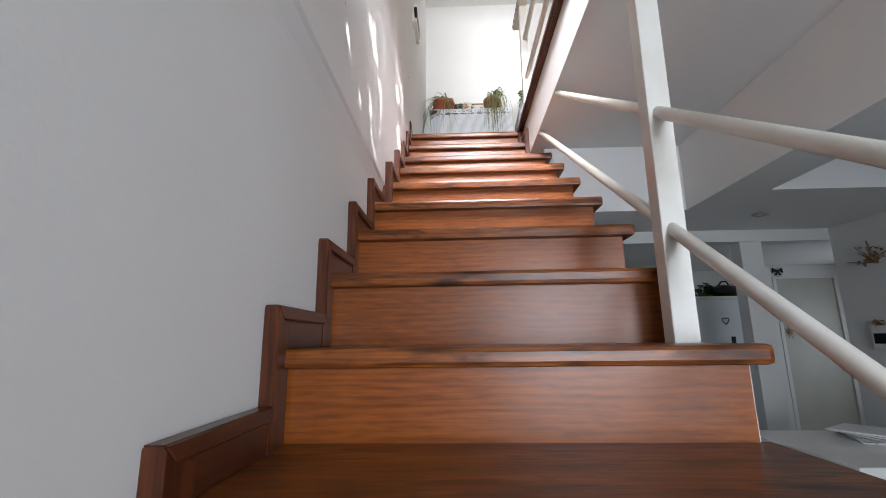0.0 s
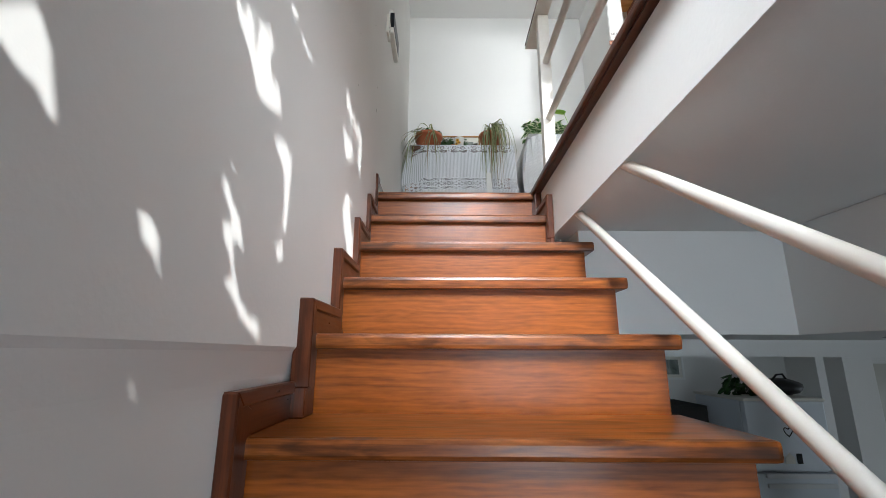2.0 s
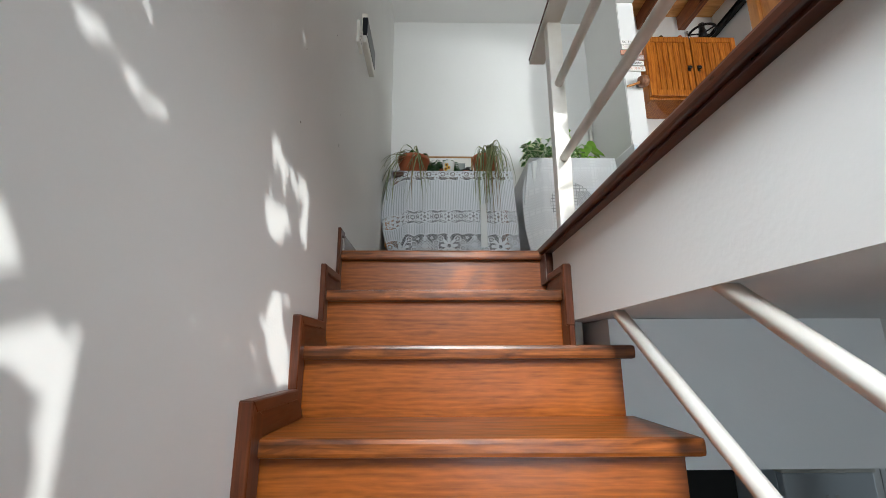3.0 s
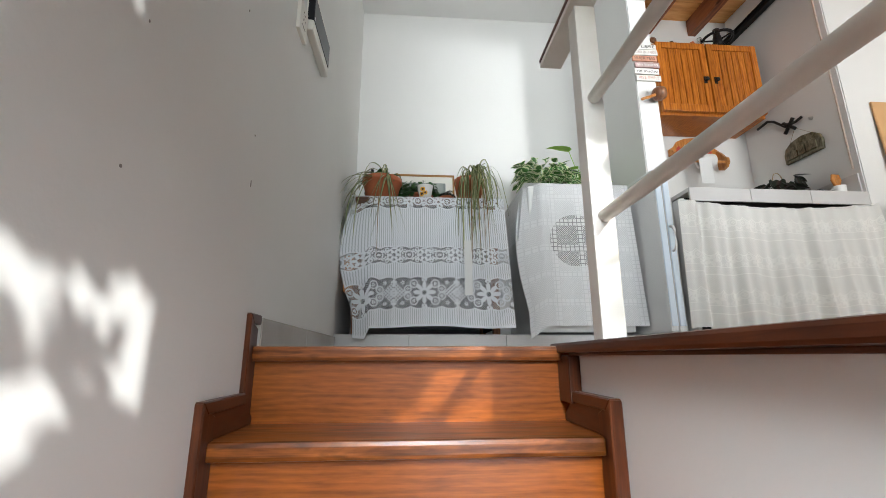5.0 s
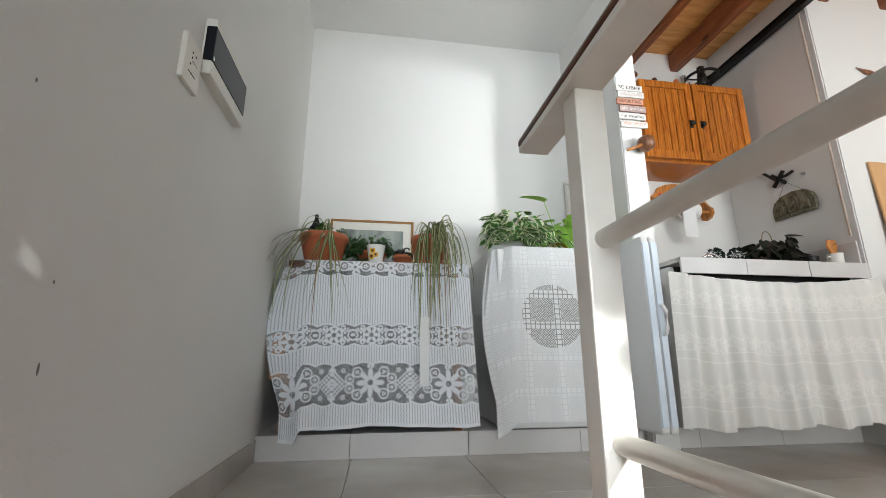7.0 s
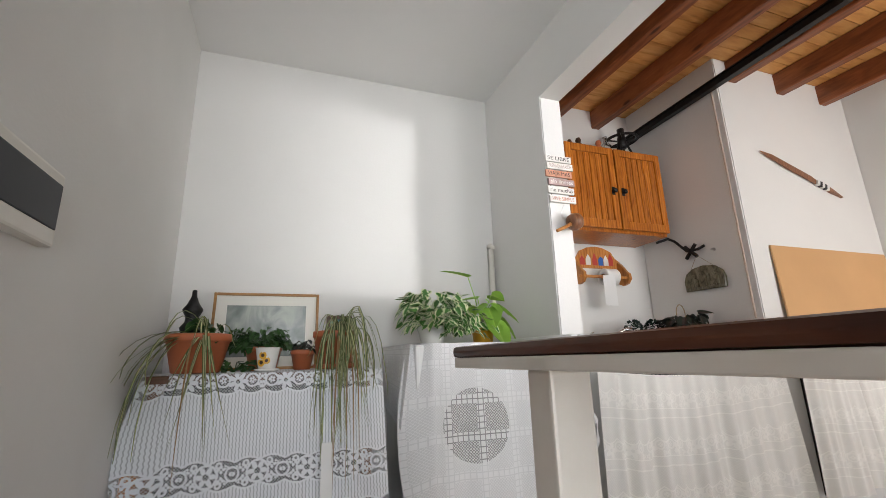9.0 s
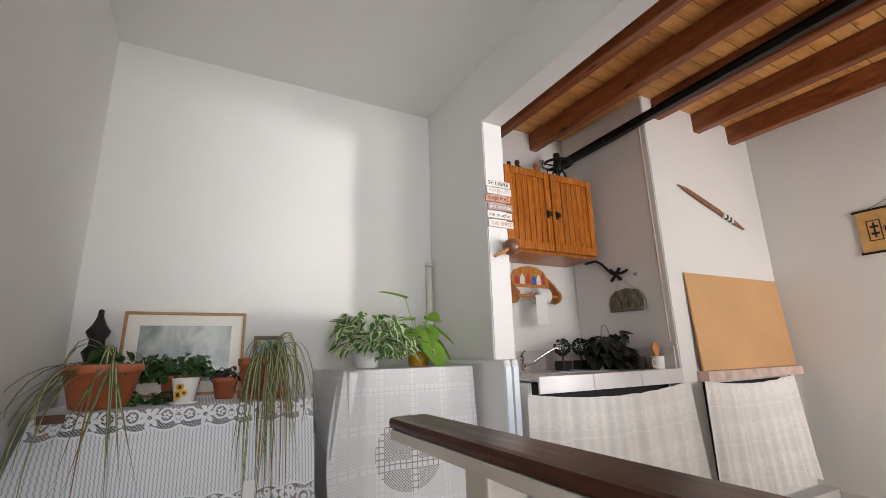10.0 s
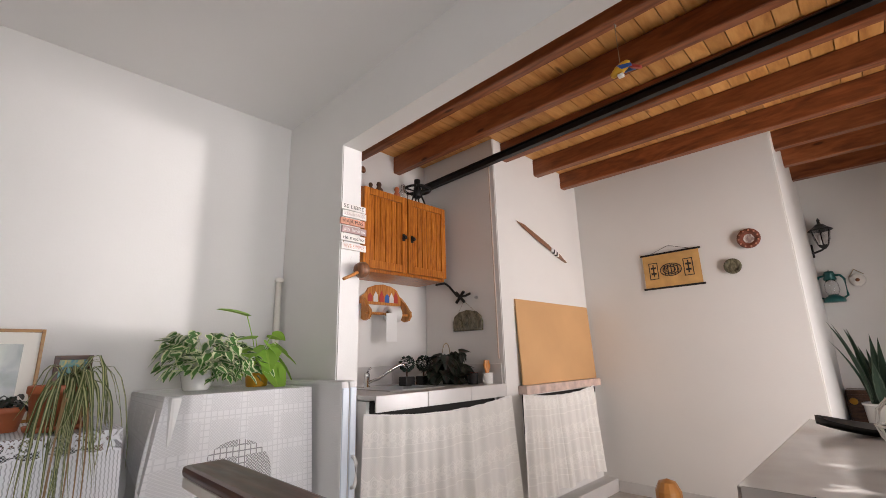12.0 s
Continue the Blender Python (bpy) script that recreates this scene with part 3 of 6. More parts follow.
def wall_with_openings(name, axis, a0, a1, b0, b1, z0, z1, holes, label):
    """A wall along x or y with openings (from, to, sill, head) through it."""
    bm = bmesh.new()
    xs = sorted({a0, a1, *[h[0] for h in holes], *[h[1] for h in holes]})
    for a, b in zip(xs, xs[1:]):
        z = z0
        for c, d in sorted((h[2], h[3]) for h in holes if h[0] <= a and h[1] >= b) + [(z1, z1)]:
            if c > z:
                box(bm, *((a, b, b0, b1) if axis == "X" else (b0, b1, a, b)), z, c)
            z = d
    return setting(name, bm, PAINT, label, "wall")


WINDOW = (0.22, 3.7, 2.62, 5.66)
wall_with_openings("wall_south_upper", "X", 0.0, FAR + 0.2, SOUTH - 0.15, SOUTH, SLAB0, 5.9, [WINDOW, (4.5, 5.2, 3.1, 5.1)], "white wall with a wide window over the stairs")
wall_with_openings("wall_east_alcove", "Y", SOUTH, EEND, FAR, FAR + 0.2, FLOOR, 5.75, [], "white painted alcove wall with lanterns")
wall_with_openings("wall_south_lower", "X", -0.04, 6.0, -1.85, -1.7, 0, SLAB0 + 0.2, [(0.7, 1.9, 0.9, 2.1)], "white lower wall with a window")

# floors and ceilings
bm = bmesh.new()
box(bm, 0.848, FAR, SOUTH - 2.35, BACK, SLAB0, FLOOR - 0.012)
box(bm, 0.0, 0.848, 3.005, BACK, SLAB0, FLOOR - 0.012)
box(bm, 0.0, 0.848, SOUTH - 2.35, SOUTH - 0.15, SLAB0, FLOOR - 0.012)
setting("floor_slab", bm, PAINT, "white plastered edge of the upper floor", "floor")
setting("floor_lower", slab(-0.04, 6.0, -1.7, 6.2, -0.15, 0.0), TILE, "grey tiled ground floor", "floor")
setting("plinth", slab(0.0, 3.022, 4.198, BACK, FLOOR - 0.011, PLAT - 0.006), GROUT, "low tiled plinth under the kitchen furniture", "plinth")
setting("plinth_hearth", slab(3.03, EAST, 3.86, 3.976, FLOOR - 0.011, PLAT - 0.006, 0.003), WALL_TILE, "low tiled hearth below a curtain", "plinth")
bm = bmesh.new()
prism(bm, [(SOUTH, 5.47 + 0.02 * (BACK - SOUTH)), (BACK, 5.47), (BACK, 5.6), (SOUTH, 5.95)], "X", 0.0, 1.83)
setting("ceiling_stairwell", bm, CEIL, "smooth white ceiling over the stairs", "ceiling")


def lift(y):
    return 0.02 * (y - 3.978)


bm = bmesh.new()
y = BACK
while y > SOUTH:
    w = 0.098
    box(bm, 1.945, FAR, y - w + 0.005, y, 5.545 + lift(y), 5.57 + lift(y))
    y -= w
box(bm, 1.945, FAR, SOUTH, BACK, 5.85, 5.9)
setting("ceiling_boards", bm, PLANK, "varnished pine boarded ceiling", "ceiling")


def rafter(x, y1):
    bm = bmesh.new()
    h0, h1 = 5.398 + lift(y1), 5.398 + lift(SOUTH)
    prism(bm, [(y1, h0), (y1, h0 + 0.146), (SOUTH, h1 + 0.146), (SOUTH, h1)], "X", x - 0.035, x + 0.035)
    bmesh.ops.bevel(bm, geom=[e for e in bm.edges if abs(e.verts[0].co.y - e.verts[1].co.y) > 1], offset=0.006, segments=1, affect="EDGES")
    return tagged(part("rafter", bm, RAFTER), "dark varnished wooden rafter under the boarded ceiling", "rafter", "ceiling rafters")


for x, y1 in ((2.0, BACK), (2.33, BACK), (2.72, BACK), (3.165, 3.978), (3.615, 3.978), (4.055, 3.978), (4.49, EEND), (4.93, EEND), (5.37, EEND)):
    rafter(x, y1)

# lower rooms
bm = bmesh.new()
for q in ((1.79, 2.06, -1.7, 2.28), (2.95, 3.25, -1.7, 2.28), (2.06, 2.95, -1.7, 0.3), (1.79, 6.0, 2.28, 6.0), (3.25, 6.0, -1.7, 2.28)):
    box(bm, *q, 2.12, SLAB0 - 0.002)
box(bm, 2.06, 2.95, 0.3, 2.28, 2.32, SLAB0 - 0.002)
box(bm, 0.93, 1.79, 2.64, 6.0, 2.12, SLAB0 - 0.002)
setting("ceiling_lower", bm, CEIL, "lowered white plaster ceiling", "ceiling")
bm = bmesh.new()
box(bm, 0.95, 3.098, 3.20, 3.32, 2.03, 2.118)
box(bm, 2.444, 2.60, 3.202, 3.318, 0.0, 2.029)
setting("wall_kitchen_header", bm, PAINT, "white header and post between lower rooms", "wall")
setting("wall_lower_east", slab(3.10, 3.25, -1.7, 3.2, 0.0, 2.118), PAINT, "white lower wall with dried flowers", "wall")
bm = slab(-0.04, 3.86, 5.3, 5.4, 0.0, 2.5)
box(bm, 3.74, 3.86, 4.93, 5.3, 0.0, 2.118)
box(bm, 3.86, 4.9, 4.93, 5.05, 1.99, 2.118)
box(bm, 4.56, 4.9, 4.93, 5.05, 0.0, 1.99)
box(bm, 4.9, 5.0, 3.2, 5.05, 0.0, 2.118)
box(bm, 3.25, 4.9, 3.2, 3.3, 0.0, 2.118)
setting("wall_lower_north", bm, PAINT, "white wall of the lower kitchen", "wall")
setting("wall_understair", slab(0.0, 0.9, 3.02, 3.14, 0.0, SLAB0), PAINT, "white wall under the stairs", "wall")

# stairs
TURN = Matrix.Translation((0.932, 1.4, 0)) @ Matrix.Rotation(radians(-0.8), 4, "Z") @ Matrix.Translation((-0.932, -1.4, 0))
stairs = thing("staircase", (0.45, 0.6, 0), "orange-brown varnished wooden staircase with worn nosings", "staircase", "", "structure")
bm = bmesh.new()
prof = []
for k in range(-5, 9):
    y, z = TREADS[k]
    prof += [(y + 0.047, z - RISE), (y + 0.047, z - 0.04)]
yl = TREADS[9][0] + 0.03
prof += [(yl, TREADS[8][1] - 0.04), (yl, SLAB0 - 0.35), (TREADS[-5][0] + 0.35, 0.0)]
prism(bm, prof, "X", -0.04, 0.903)
part("stair_body", bm, PAINT, stairs, "white plastered concrete")
for k in range(-5, 10):
    y, z = TREADS[k]
    x1 = 0.932 if k < 8 else 0.846
    nxt = TREADS[k + 1][0] + 0.05 if k < 9 else y + 0.075
    part("tread", slab(-0.03, x1, y, nxt, z - 0.038, z, 0.010, TURN if k < 8 else None), TREAD, stairs)
    part("riser", slab(-0.03, x1 - 0.033 if k < 8 else x1, y + 0.03, y + 0.048, z - RISE, z - 0.038, 0.0, TURN if k < 8 else None), STAIR, stairs)


def zig(k, x0, x1):
    """The skirting that follows one step: an upright and a level board with a rounded bead."""
    y, z = TREADS[k]
    s = 0.076
    ya = y + 0.03 - s
    yb = (TREADS[k + 1][0] + 0.03 - s) if k < 9 else y + 0.03
    a, b = bmesh.new(), bmesh.new()
    side = 1 if x1 > x0 else -1
    xm = x1 + side * 0.008
    prism(a, [(ya, z - RISE), (y + 0.03, z - RISE), (y + 0.03, z + s - 0.03), (ya, z + s)], "X", x0, x1)
    prism(a, [(ya - 0.004, z - RISE + s - 0.01), (ya + 0.022, z - RISE + s - 0.01), (ya + 0.022, z + s - 0.02), (ya - 0.004, z + s + 0.004)], "X", x0, xm)
    if k < 9:
        prism(b, [(ya + 0.002, z + s), (y + 0.03, z + s - 0.03), (y + 0.03, z - 0.001), (yb + s, z - 0.001), (yb + s, z + 0.02), (yb, z + s)], "X", x0, x1 - side * 0.002)
    prism(b, [(ya + 0.022, z + s - 0.022), (yb, z + s - 0.022), (yb, z + s + 0.004), (ya - 0.004, z + s + 0.004)], "X", x0, xm - side * 0.001)
    for m in (a, b):
        bmesh.ops.bevel(m, geom=m.edges[:], offset=0.003, segments=1, affect="EDGES")
    return a, b


skirt = thing("stair_skirting", (0, 0.6, 1.3), "dark varnished wooden zigzag skirting along the stairs", "skirting", "", "structure")
for k, x0, x1 in [(k, -0.004 if k < 5 else 0.010, 0.017 if k < 5 else 0.046 - 0.006 * (k - 5)) for k in range(-5, 10)] + [(8, 0.848, 0.828)]:
    a, b = zig(k, x0, x1)
    part("skirting_upright", a, SKIRT_Z, skirt)
    part("skirting_board", b, SKIRT_Y, skirt)
part("skirting_upright", slab(0.818, 0.848, TREADS[9][0] - 0.055, TREADS[9][0] + 0.03, TREADS[8][1] + 0.05, FLOOR - 0.012, 0.003), SKIRT_Z, skirt)
bm = slab(0.808, 0.925, SOUTH, TREADS[9][0] + 0.06, FLOOR - 0.006, FLOOR + 0.020, 0.007)
box(bm, 0.822, 0.848, SOUTH, TREADS[9][0] - 0.05, FLOOR - 0.013, FLOOR - 0.006, 0.002)
tagged(part("floor_edge_trim", bm, SKIRT_Y), "dark varnished wooden edging of the upper floor", "trim", "", "structure")

# stair rail below
rail = thing("stair_railing", (0.86, 1.04, TREADS[1][1]), "white enamelled steel stair railing with round bars", "railing")
part("post", slab(0.840, 0.900, 1.003, 1.055, TREADS[1][1] - 0.002, SLAB0 - 0.002, 0.004), METAL_WHITE, rail)
for y1, z1, y0, z0 in ((1.995, 2.56, -1.2, 0.44), (2.425, 2.56, -1.0, 0.235)):
    part("bar", rod(bmesh.new(), (0.868, y0, z0), (0.868, y1, z1), 0.016, None, 14), METAL_WHITE, rail, "", True)

# landing rail
rail = thing("landing_railing", (0.86, 2.76, FLOOR), "white steel landing railing with a brown wooden handrail", "railing")
for y in (2.735, 0.66):
    part("post", slab(0.833, 0.888, y, y + 0.05, FLOOR + 0.019, 3.716, 0.004), METAL_WHITE, rail)
for z in (3.443, 3.138):
    part("bar", rod(bmesh.new(), (0.862, SOUTH, z), (0.862, 2.74, z), 0.0155, None, 14), METAL_WHITE, rail, "", True)
part("top_bar", slab(0.819, 0.887, SOUTH, 2.994, 3.716, 3.732, 0.002), METAL_WHITE, rail)
part("handrail", slab(0.817, 0.889, SOUTH, 3.0, 3.732, 3.750, 0.008), RAIL_WOOD, rail, "dark brown varnished handrail")
# ---- things: helpers for cloth and plants ----


def cloth(name, nu, nv, fn, mat, parent=None):
    """A sheet: fn(u, v) gives a place and the cloth's own (across, up) in metres."""
    bm = bmesh.new()
    uv = bm.loops.layers.uv.new("cloth")
    grid, flat = [], {}
    for j in range(nv + 1):
        row = []
        for i in range(nu + 1):
            p, q = fn(i / nu, j / nv)
            v = bm.verts.new(p)
            flat[v] = q
            row.append(v)
        grid.append(row)
    for j in range(nv):
        for i in range(nu):
            f = bm.faces.new((grid[j][i], grid[j][i + 1], grid[j + 1][i + 1], grid[j + 1][i]))
            for lp in f.loops:
                lp[uv].uv = flat[lp.vert]
    return part(name, bm, mat, parent, "", True)


def ribbon(bm, points, width, up=(0, 0, 1), tip=0.15, fold=0.0):
    """A strap-shaped leaf along a line of points."""
    uv = bm.loops.layers.uv.get("leaf") or bm.loops.layers.uv.new("leaf")
    pts = [Vector(p) for p in points]
    rows = []
    for i, p in enumerate(pts):
        t = i / (len(pts) - 1)
        d = (pts[min(i + 1, len(pts) - 1)] - pts[max(i - 1, 0)]).normalized()
        side = d.cross(Vector(up))
        side = side.normalized() if side.length > 1e-4 else Vector((1, 0, 0))
        w = width * 0.5 * min(1.0, 0.45 + t * 2.5) * (1 if t < 0.55 else 1 - (1 - tip) * (t - 0.55) / 0.45)
        n = side.cross(d) * fold * w
        rows.append([bm.verts.new(p - side * w + n), bm.verts.new(p), bm.verts.new(p + side * w + n)])
    for a, b in zip(rows, rows[1:]):
        for k in range(2):
            f = bm.faces.new((a[k], a[k + 1], b[k + 1], b[k]))
            for lp in f.loops:
                r = a if lp.vert in a else b
                lp[uv].uv = (r.index(lp.vert) / 2, 0.0)
    return bm


def heart(bm, m, length, width):
    """A heart-shaped leaf, folded along its rib, at the pose m (stalk end at the origin, along +x)."""
    uv = bm.loops.layers.uv.get("leaf") or bm.loops.layers.uv.new("leaf")
    prof = ((-0.08, 0.22), (0.05, 0.44), (0.30, 0.50), (0.60, 0.36), (0.85, 0.14))
    mid = [bm.verts.new(m @ Vector((t * length, 0, -0.10 * length * t * t))) for t in (0.0, 0.18, 0.36, 0.62, 0.86, 1.0)]
    for s in (-1, 1):
        edge = [bm.verts.new(m @ Vector((t * length, s * w * width, 0.10 * width - 0.16 * length * t * t))) for t, w in prof] + [mid[-1]]
        for i in range(len(edge) - 1):
            vs = [mid[i], mid[i + 1], edge[i + 1], edge[i]]
            if edge[i + 1] is mid[i + 1]:
                vs = [mid[i], mid[i + 1], edge[i]]
            f = bm.faces.new(vs)
            for lp in f.loops:
                lp[uv].uv = (0.5 if lp.vert in mid else 0.5 + 0.5 * s, 0.0)
    return bm


def facing(place, az, pitch, roll=0.0):
    return Matrix.Translation(place) @ Euler((roll, pitch, az), "XYZ").to_matrix().to_4x4()


def arc(base, az, reach, rise, drop, n=9, sway=0.0):
    """Points of a leaf that rises and then hangs over."""
    out = []
    for i in range(n):
        t = i / (n - 1)
        q, w = reach * (1 - (1 - t) ** 1.8), sway * t * t
        out.append((base[0] + math.cos(az) * q - math.sin(az) * w, base[1] + math.sin(az) * q + math.cos(az) * w, base[2] + rise * math.sin(math.pi * min(1, t * 1.3)) - drop * t ** 2.2))
    return out


def pot(name, place, r0, r1, h, mat, label, rim=0.02):
    t = thing(name, place, label, "plant pot")
    body = lathe(bmesh.new(), [(r0 * 0.9, 0.0), (r0, 0.004), (r1 * 0.94, h - rim), (r1 * 0.955, h - rim), (r1, h - rim + 0.004), (r1, h - 0.003), (r1 * 0.97, h), (r1 * 0.92, h - 0.004), (r1 * 0.9, h - 0.03)], place)
    part("pot_body", body, mat, t, "", True)
    part("soil", lathe(bmesh.new(), [(r1 * 0.9, h - 0.03), (0.5 * r1, h - 0.018), (0.0001, h - 0.014)], place), SOIL, t)
    return t


# ---- upper room: side table with lace cloth ----
rng = random.Random(11)
TT = 3.70
tb = thing("side_table", (0.5, 4.45, PLAT), "small reddish wooden table hidden under a lace cloth", "table")
part("tabletop", slab(0.10, 0.915, 4.142, 4.70, TT - 0.03, TT - 0.003, 0.004), DARK_FRAME, tb)
for x in (0.10, 0.87):
    for y in (4.19, 4.65):
        part("leg", slab(x, x + 0.04, y + 0.01, y + 0.045, PLAT, TT - 0.03, 0.004), TURNED, tb)
part("apron", slab(0.045, 0.099, 4.21, 4.62, 3.17, 3.37, 0.006), CHAIR_WOOD, tb, "orange-brown wooden side rail")
part("shelf", slab(0.14, 0.88, 4.25, 4.66, PLAT + 0.3, PLAT + 0.32), DARK_FRAME, tb)
# panels added behind the cloth so the lace holes look dark
part("front_lace_backing", slab(0.15, 0.86, 4.206, 4.216, PLAT + 0.03, TT - 0.03), LACE_BACKING, tb)
part("side_lace_backing", slab(0.885, 0.895, 4.24, 4.645, PLAT + 0.03, TT - 0.03), LACE_BACKING, tb)
cl = thing("lace_tablecloth", (0.5, 4.13, TT), "white and pale blue striped lace tablecloth hanging over the table", "tablecloth")


def fall1(u, v):
    drop = 1 - v
    x = 0.078 + u * 0.858 + 0.04 * drop * max(0.0, 2 * u - 1) + 0.018 * drop * (1 - u)
    corner = max(0.0, 1 - u / 0.13)
    z = TT - 0.002 - drop * (0.725 + 0.006 * math.sin(u * 9) + 0.055 * min(1.0, corner * 4)) - 0.018 * corner * (1 - drop)
    y = 4.128 - 0.020 * drop - 0.012 * drop * math.sin(u * 21 + 0.7) - 0.007 * drop * math.sin(u * 47 + 2 * drop)
    y += corner * 0.11 * (1 - 0.5 * drop)
    x -= 0.075 * corner * math.sin(math.pi * min(1, drop * 1.15 + 0.05)) - 0.02 * corner * drop
    return (x, y, z), (u * 0.88, 0.015 + v * 0.725)


cloth("front_drape", 96, 28, fall1, LACE_STRIPE, cl)
cloth("top_sheet", 12, 8, lambda u, v: ((0.08 + u * 0.855, 4.126 + v * 0.57, TT + 0.001 - (0.003 if v < 0.05 else 0)), (u * 0.88, 0.745 + v * 0.5)), LACE_STRIPE, cl)
cloth("side_drape", 16, 12, lambda u, v: ((0.937 + 0.035 * (1 - v), 4.135 + u * 0.5, TT - (1 - v) * (0.5 + 0.1 * u)), (u * 0.45, 0.015 + v * 0.725)), LACE_STRIPE, cl)


def spider(place, name, label, spec, seed, dry=0):
    r = random.Random(seed)
    t = thing(name, place, label, "spider plant")
    for group in spec:
        bm = bmesh.new()
        for i in range(group[0]):
            az = radians(r.uniform(*group[1]))
            b = (place[0] + r.uniform(-0.02, 0.02), place[1] + r.uniform(-0.02, 0.02), place[2])
            ribbon(bm, arc(b, az, r.uniform(*group[2]), r.uniform(*group[3]), r.uniform(*group[4]), 9, r.gauss(0, 0.06)), r.uniform(0.007, 0.013), fold=0.4)
        part("leaves", bm, SPIDER, t)
    for i in range(dry):
        bm = bmesh.new()
        b = (place[0] + r.uniform(-0.03, 0.03), place[1] - 0.05, place[2] - 0.02)
        ribbon(bm, arc(b, radians(r.uniform(-130, -70)), r.uniform(0.10, 0.16), 0.03, r.uniform(0.45, 0.58)), 0.006)
        part("dry_leaf", bm, STRAW, t)
    return t


pot("terracotta_bowl", (0.236, 4.262, TT + 0.002), 0.085, 0.118, 0.146, TERRACOTTA, "wide terracotta plastic plant bowl on the lace cloth", 0.03)
spider((0.262, 4.24, TT + 0.14), "spider_plant", "variegated spider plant spilling from a terracotta bowl",
       [(13, (200, 226), (0.20, 0.30), (0.0, 0.03), (0.14, 0.42)), (9, (262, 280), (0.15, 0.19), (0.01, 0.04), (0.22, 0.44)), (7, (0, 360), (0.03, 0.12), (0.04, 0.10), (0.0, 0.05)), (2, (170, 200), (0.16, 0.2), (0.08, 0.1), (0.02, 0.05))], 5, 1)
pot("terracotta_pot", (0.757, 4.255, TT + 0.002), 0.066, 0.093, 0.155, TERRACOTTA, "terracotta pot with a hanging spider plant", 0.028)
part("saucer", lathe(bmesh.new(), [(0.07, 0.0), (0.085, 0.004), (0.09, 0.02), (0.082, 0.02), (0.075, 0.008), (0.0001, 0.007)], (0.757, 4.255, TT + 0.002), 24), TERRACOTTA, bpy.data.objects["terracotta_pot"], "", True)
spider((0.775, 4.235, TT + 0.145), "spider_plant", "large variegated spider plant hanging far over the table edge",
       [(16, (230, 300), (0.10, 0.17), (0.03, 0.09), (0.36, 0.62)), (20, (215, 320), (0.11, 0.21), (0.02, 0.10), (0.12, 0.40)), (12, (215, 325), (0.07, 0.16), (0.05, 0.12), (0.04, 0.22)), (7, (-50, 10), (0.12, 0.22), (0.08, 0.14), (0.12, 0.30))], 8, 5)

mug = thing("sunflower_pot", (0.492, 4.205, TT), "small white ceramic pot painted with sunflowers on a saucer", "plant pot")
part("pot_body", lathe(bmesh.new(), [(0.030, 0.008), (0.032, 0.010), (0.045, 0.088), (0.047, 0.092), (0.044, 0.09), (0.04, 0.07), (0.0001, 0.068)], (0.492, 4.205, TT), 28), WHITE_GLAZE, mug, "", True)
part("saucer", lathe(bmesh.new(), [(0.03, 0.0), (0.044, 0.004), (0.047, 0.011), (0.04, 0.008), (0.0001, 0.007)], (0.492, 4.205, TT), 24), WHITE_GLAZE, mug, "", True)
for ang, h, r in ((-112, 0.062, 0.014), (-122, 0.035, 0.015), (-92, 0.042, 0.012)):
    a = radians(ang)
    rad = 0.032 + (h - 0.01) / 0.078 * 0.013 + 0.001
    m = Matrix.Translation((0.492 + rad * math.cos(a), 4.205 + rad * math.sin(a), TT + h)) @ Euler((radians(90), 0, a + radians(90))).to_matrix().to_4x4()
    bm = bmesh.new()
    for k in range(10):
        bmesh.ops.create_circle(bm, cap_ends=True, segments=6, radius=0.005, matrix=m @ Matrix.Translation((r * 0.75 * math.cos(k * 0.628), r * 0.75 * math.sin(k * 0.628), 0.0006)))
    part("petals", bm, YELLOW, mug, "painted yellow sunflower")
    bm = bmesh.new()
    bmesh.ops.create_circle(bm, cap_ends=True, segments=12, radius=r * 0.5, matrix=m @ Matrix.Translation((0, 0, 0.0012)))
    part("flower_centre", bm, BROWN, mug)


def bush(name, place, size, count, leaf, mat, label, category, seed, droop=0.3, parent=None):
    """Many small leaves on short stems about a centre."""
    r = random.Random(seed)
    t = parent or thing(name, place, label, category)
    bm, st = bmesh.new(), bmesh.new()
    for i in range(count):
        az, el, d = r.uniform(0, 6.283), r.uniform(-0.15, 1.0), r.uniform(0.35, 1.0) ** 0.6
        p = Vector((place[0] + size[0] * d * math.cos(az) * math.cos(el), place[1] + size[1] * d * math.sin(az) * math.cos(el), place[2] + size[2] * d * (0.15 + math.sin(max(el, -0.1)))))
        heart(bm, facing(p, az + r.uniform(-0.8, 0.8), r.uniform(-0.3, 0.9) + droop, r.uniform(-0.5, 0.5)), leaf * r.uniform(0.7, 1.25), leaf * r.uniform(0.6, 0.95))
        if i % 3 == 0:
            tube(st, [place, ((place[0] + p.x) / 2, (place[1] + p.y) / 2, place[2] * 0.35 + p.z * 0.65 + 0.01), p], 0.0018, 4)
    part("foliage", bm, mat, t)
    part("stem_tangle", st, mat, t)
    return t


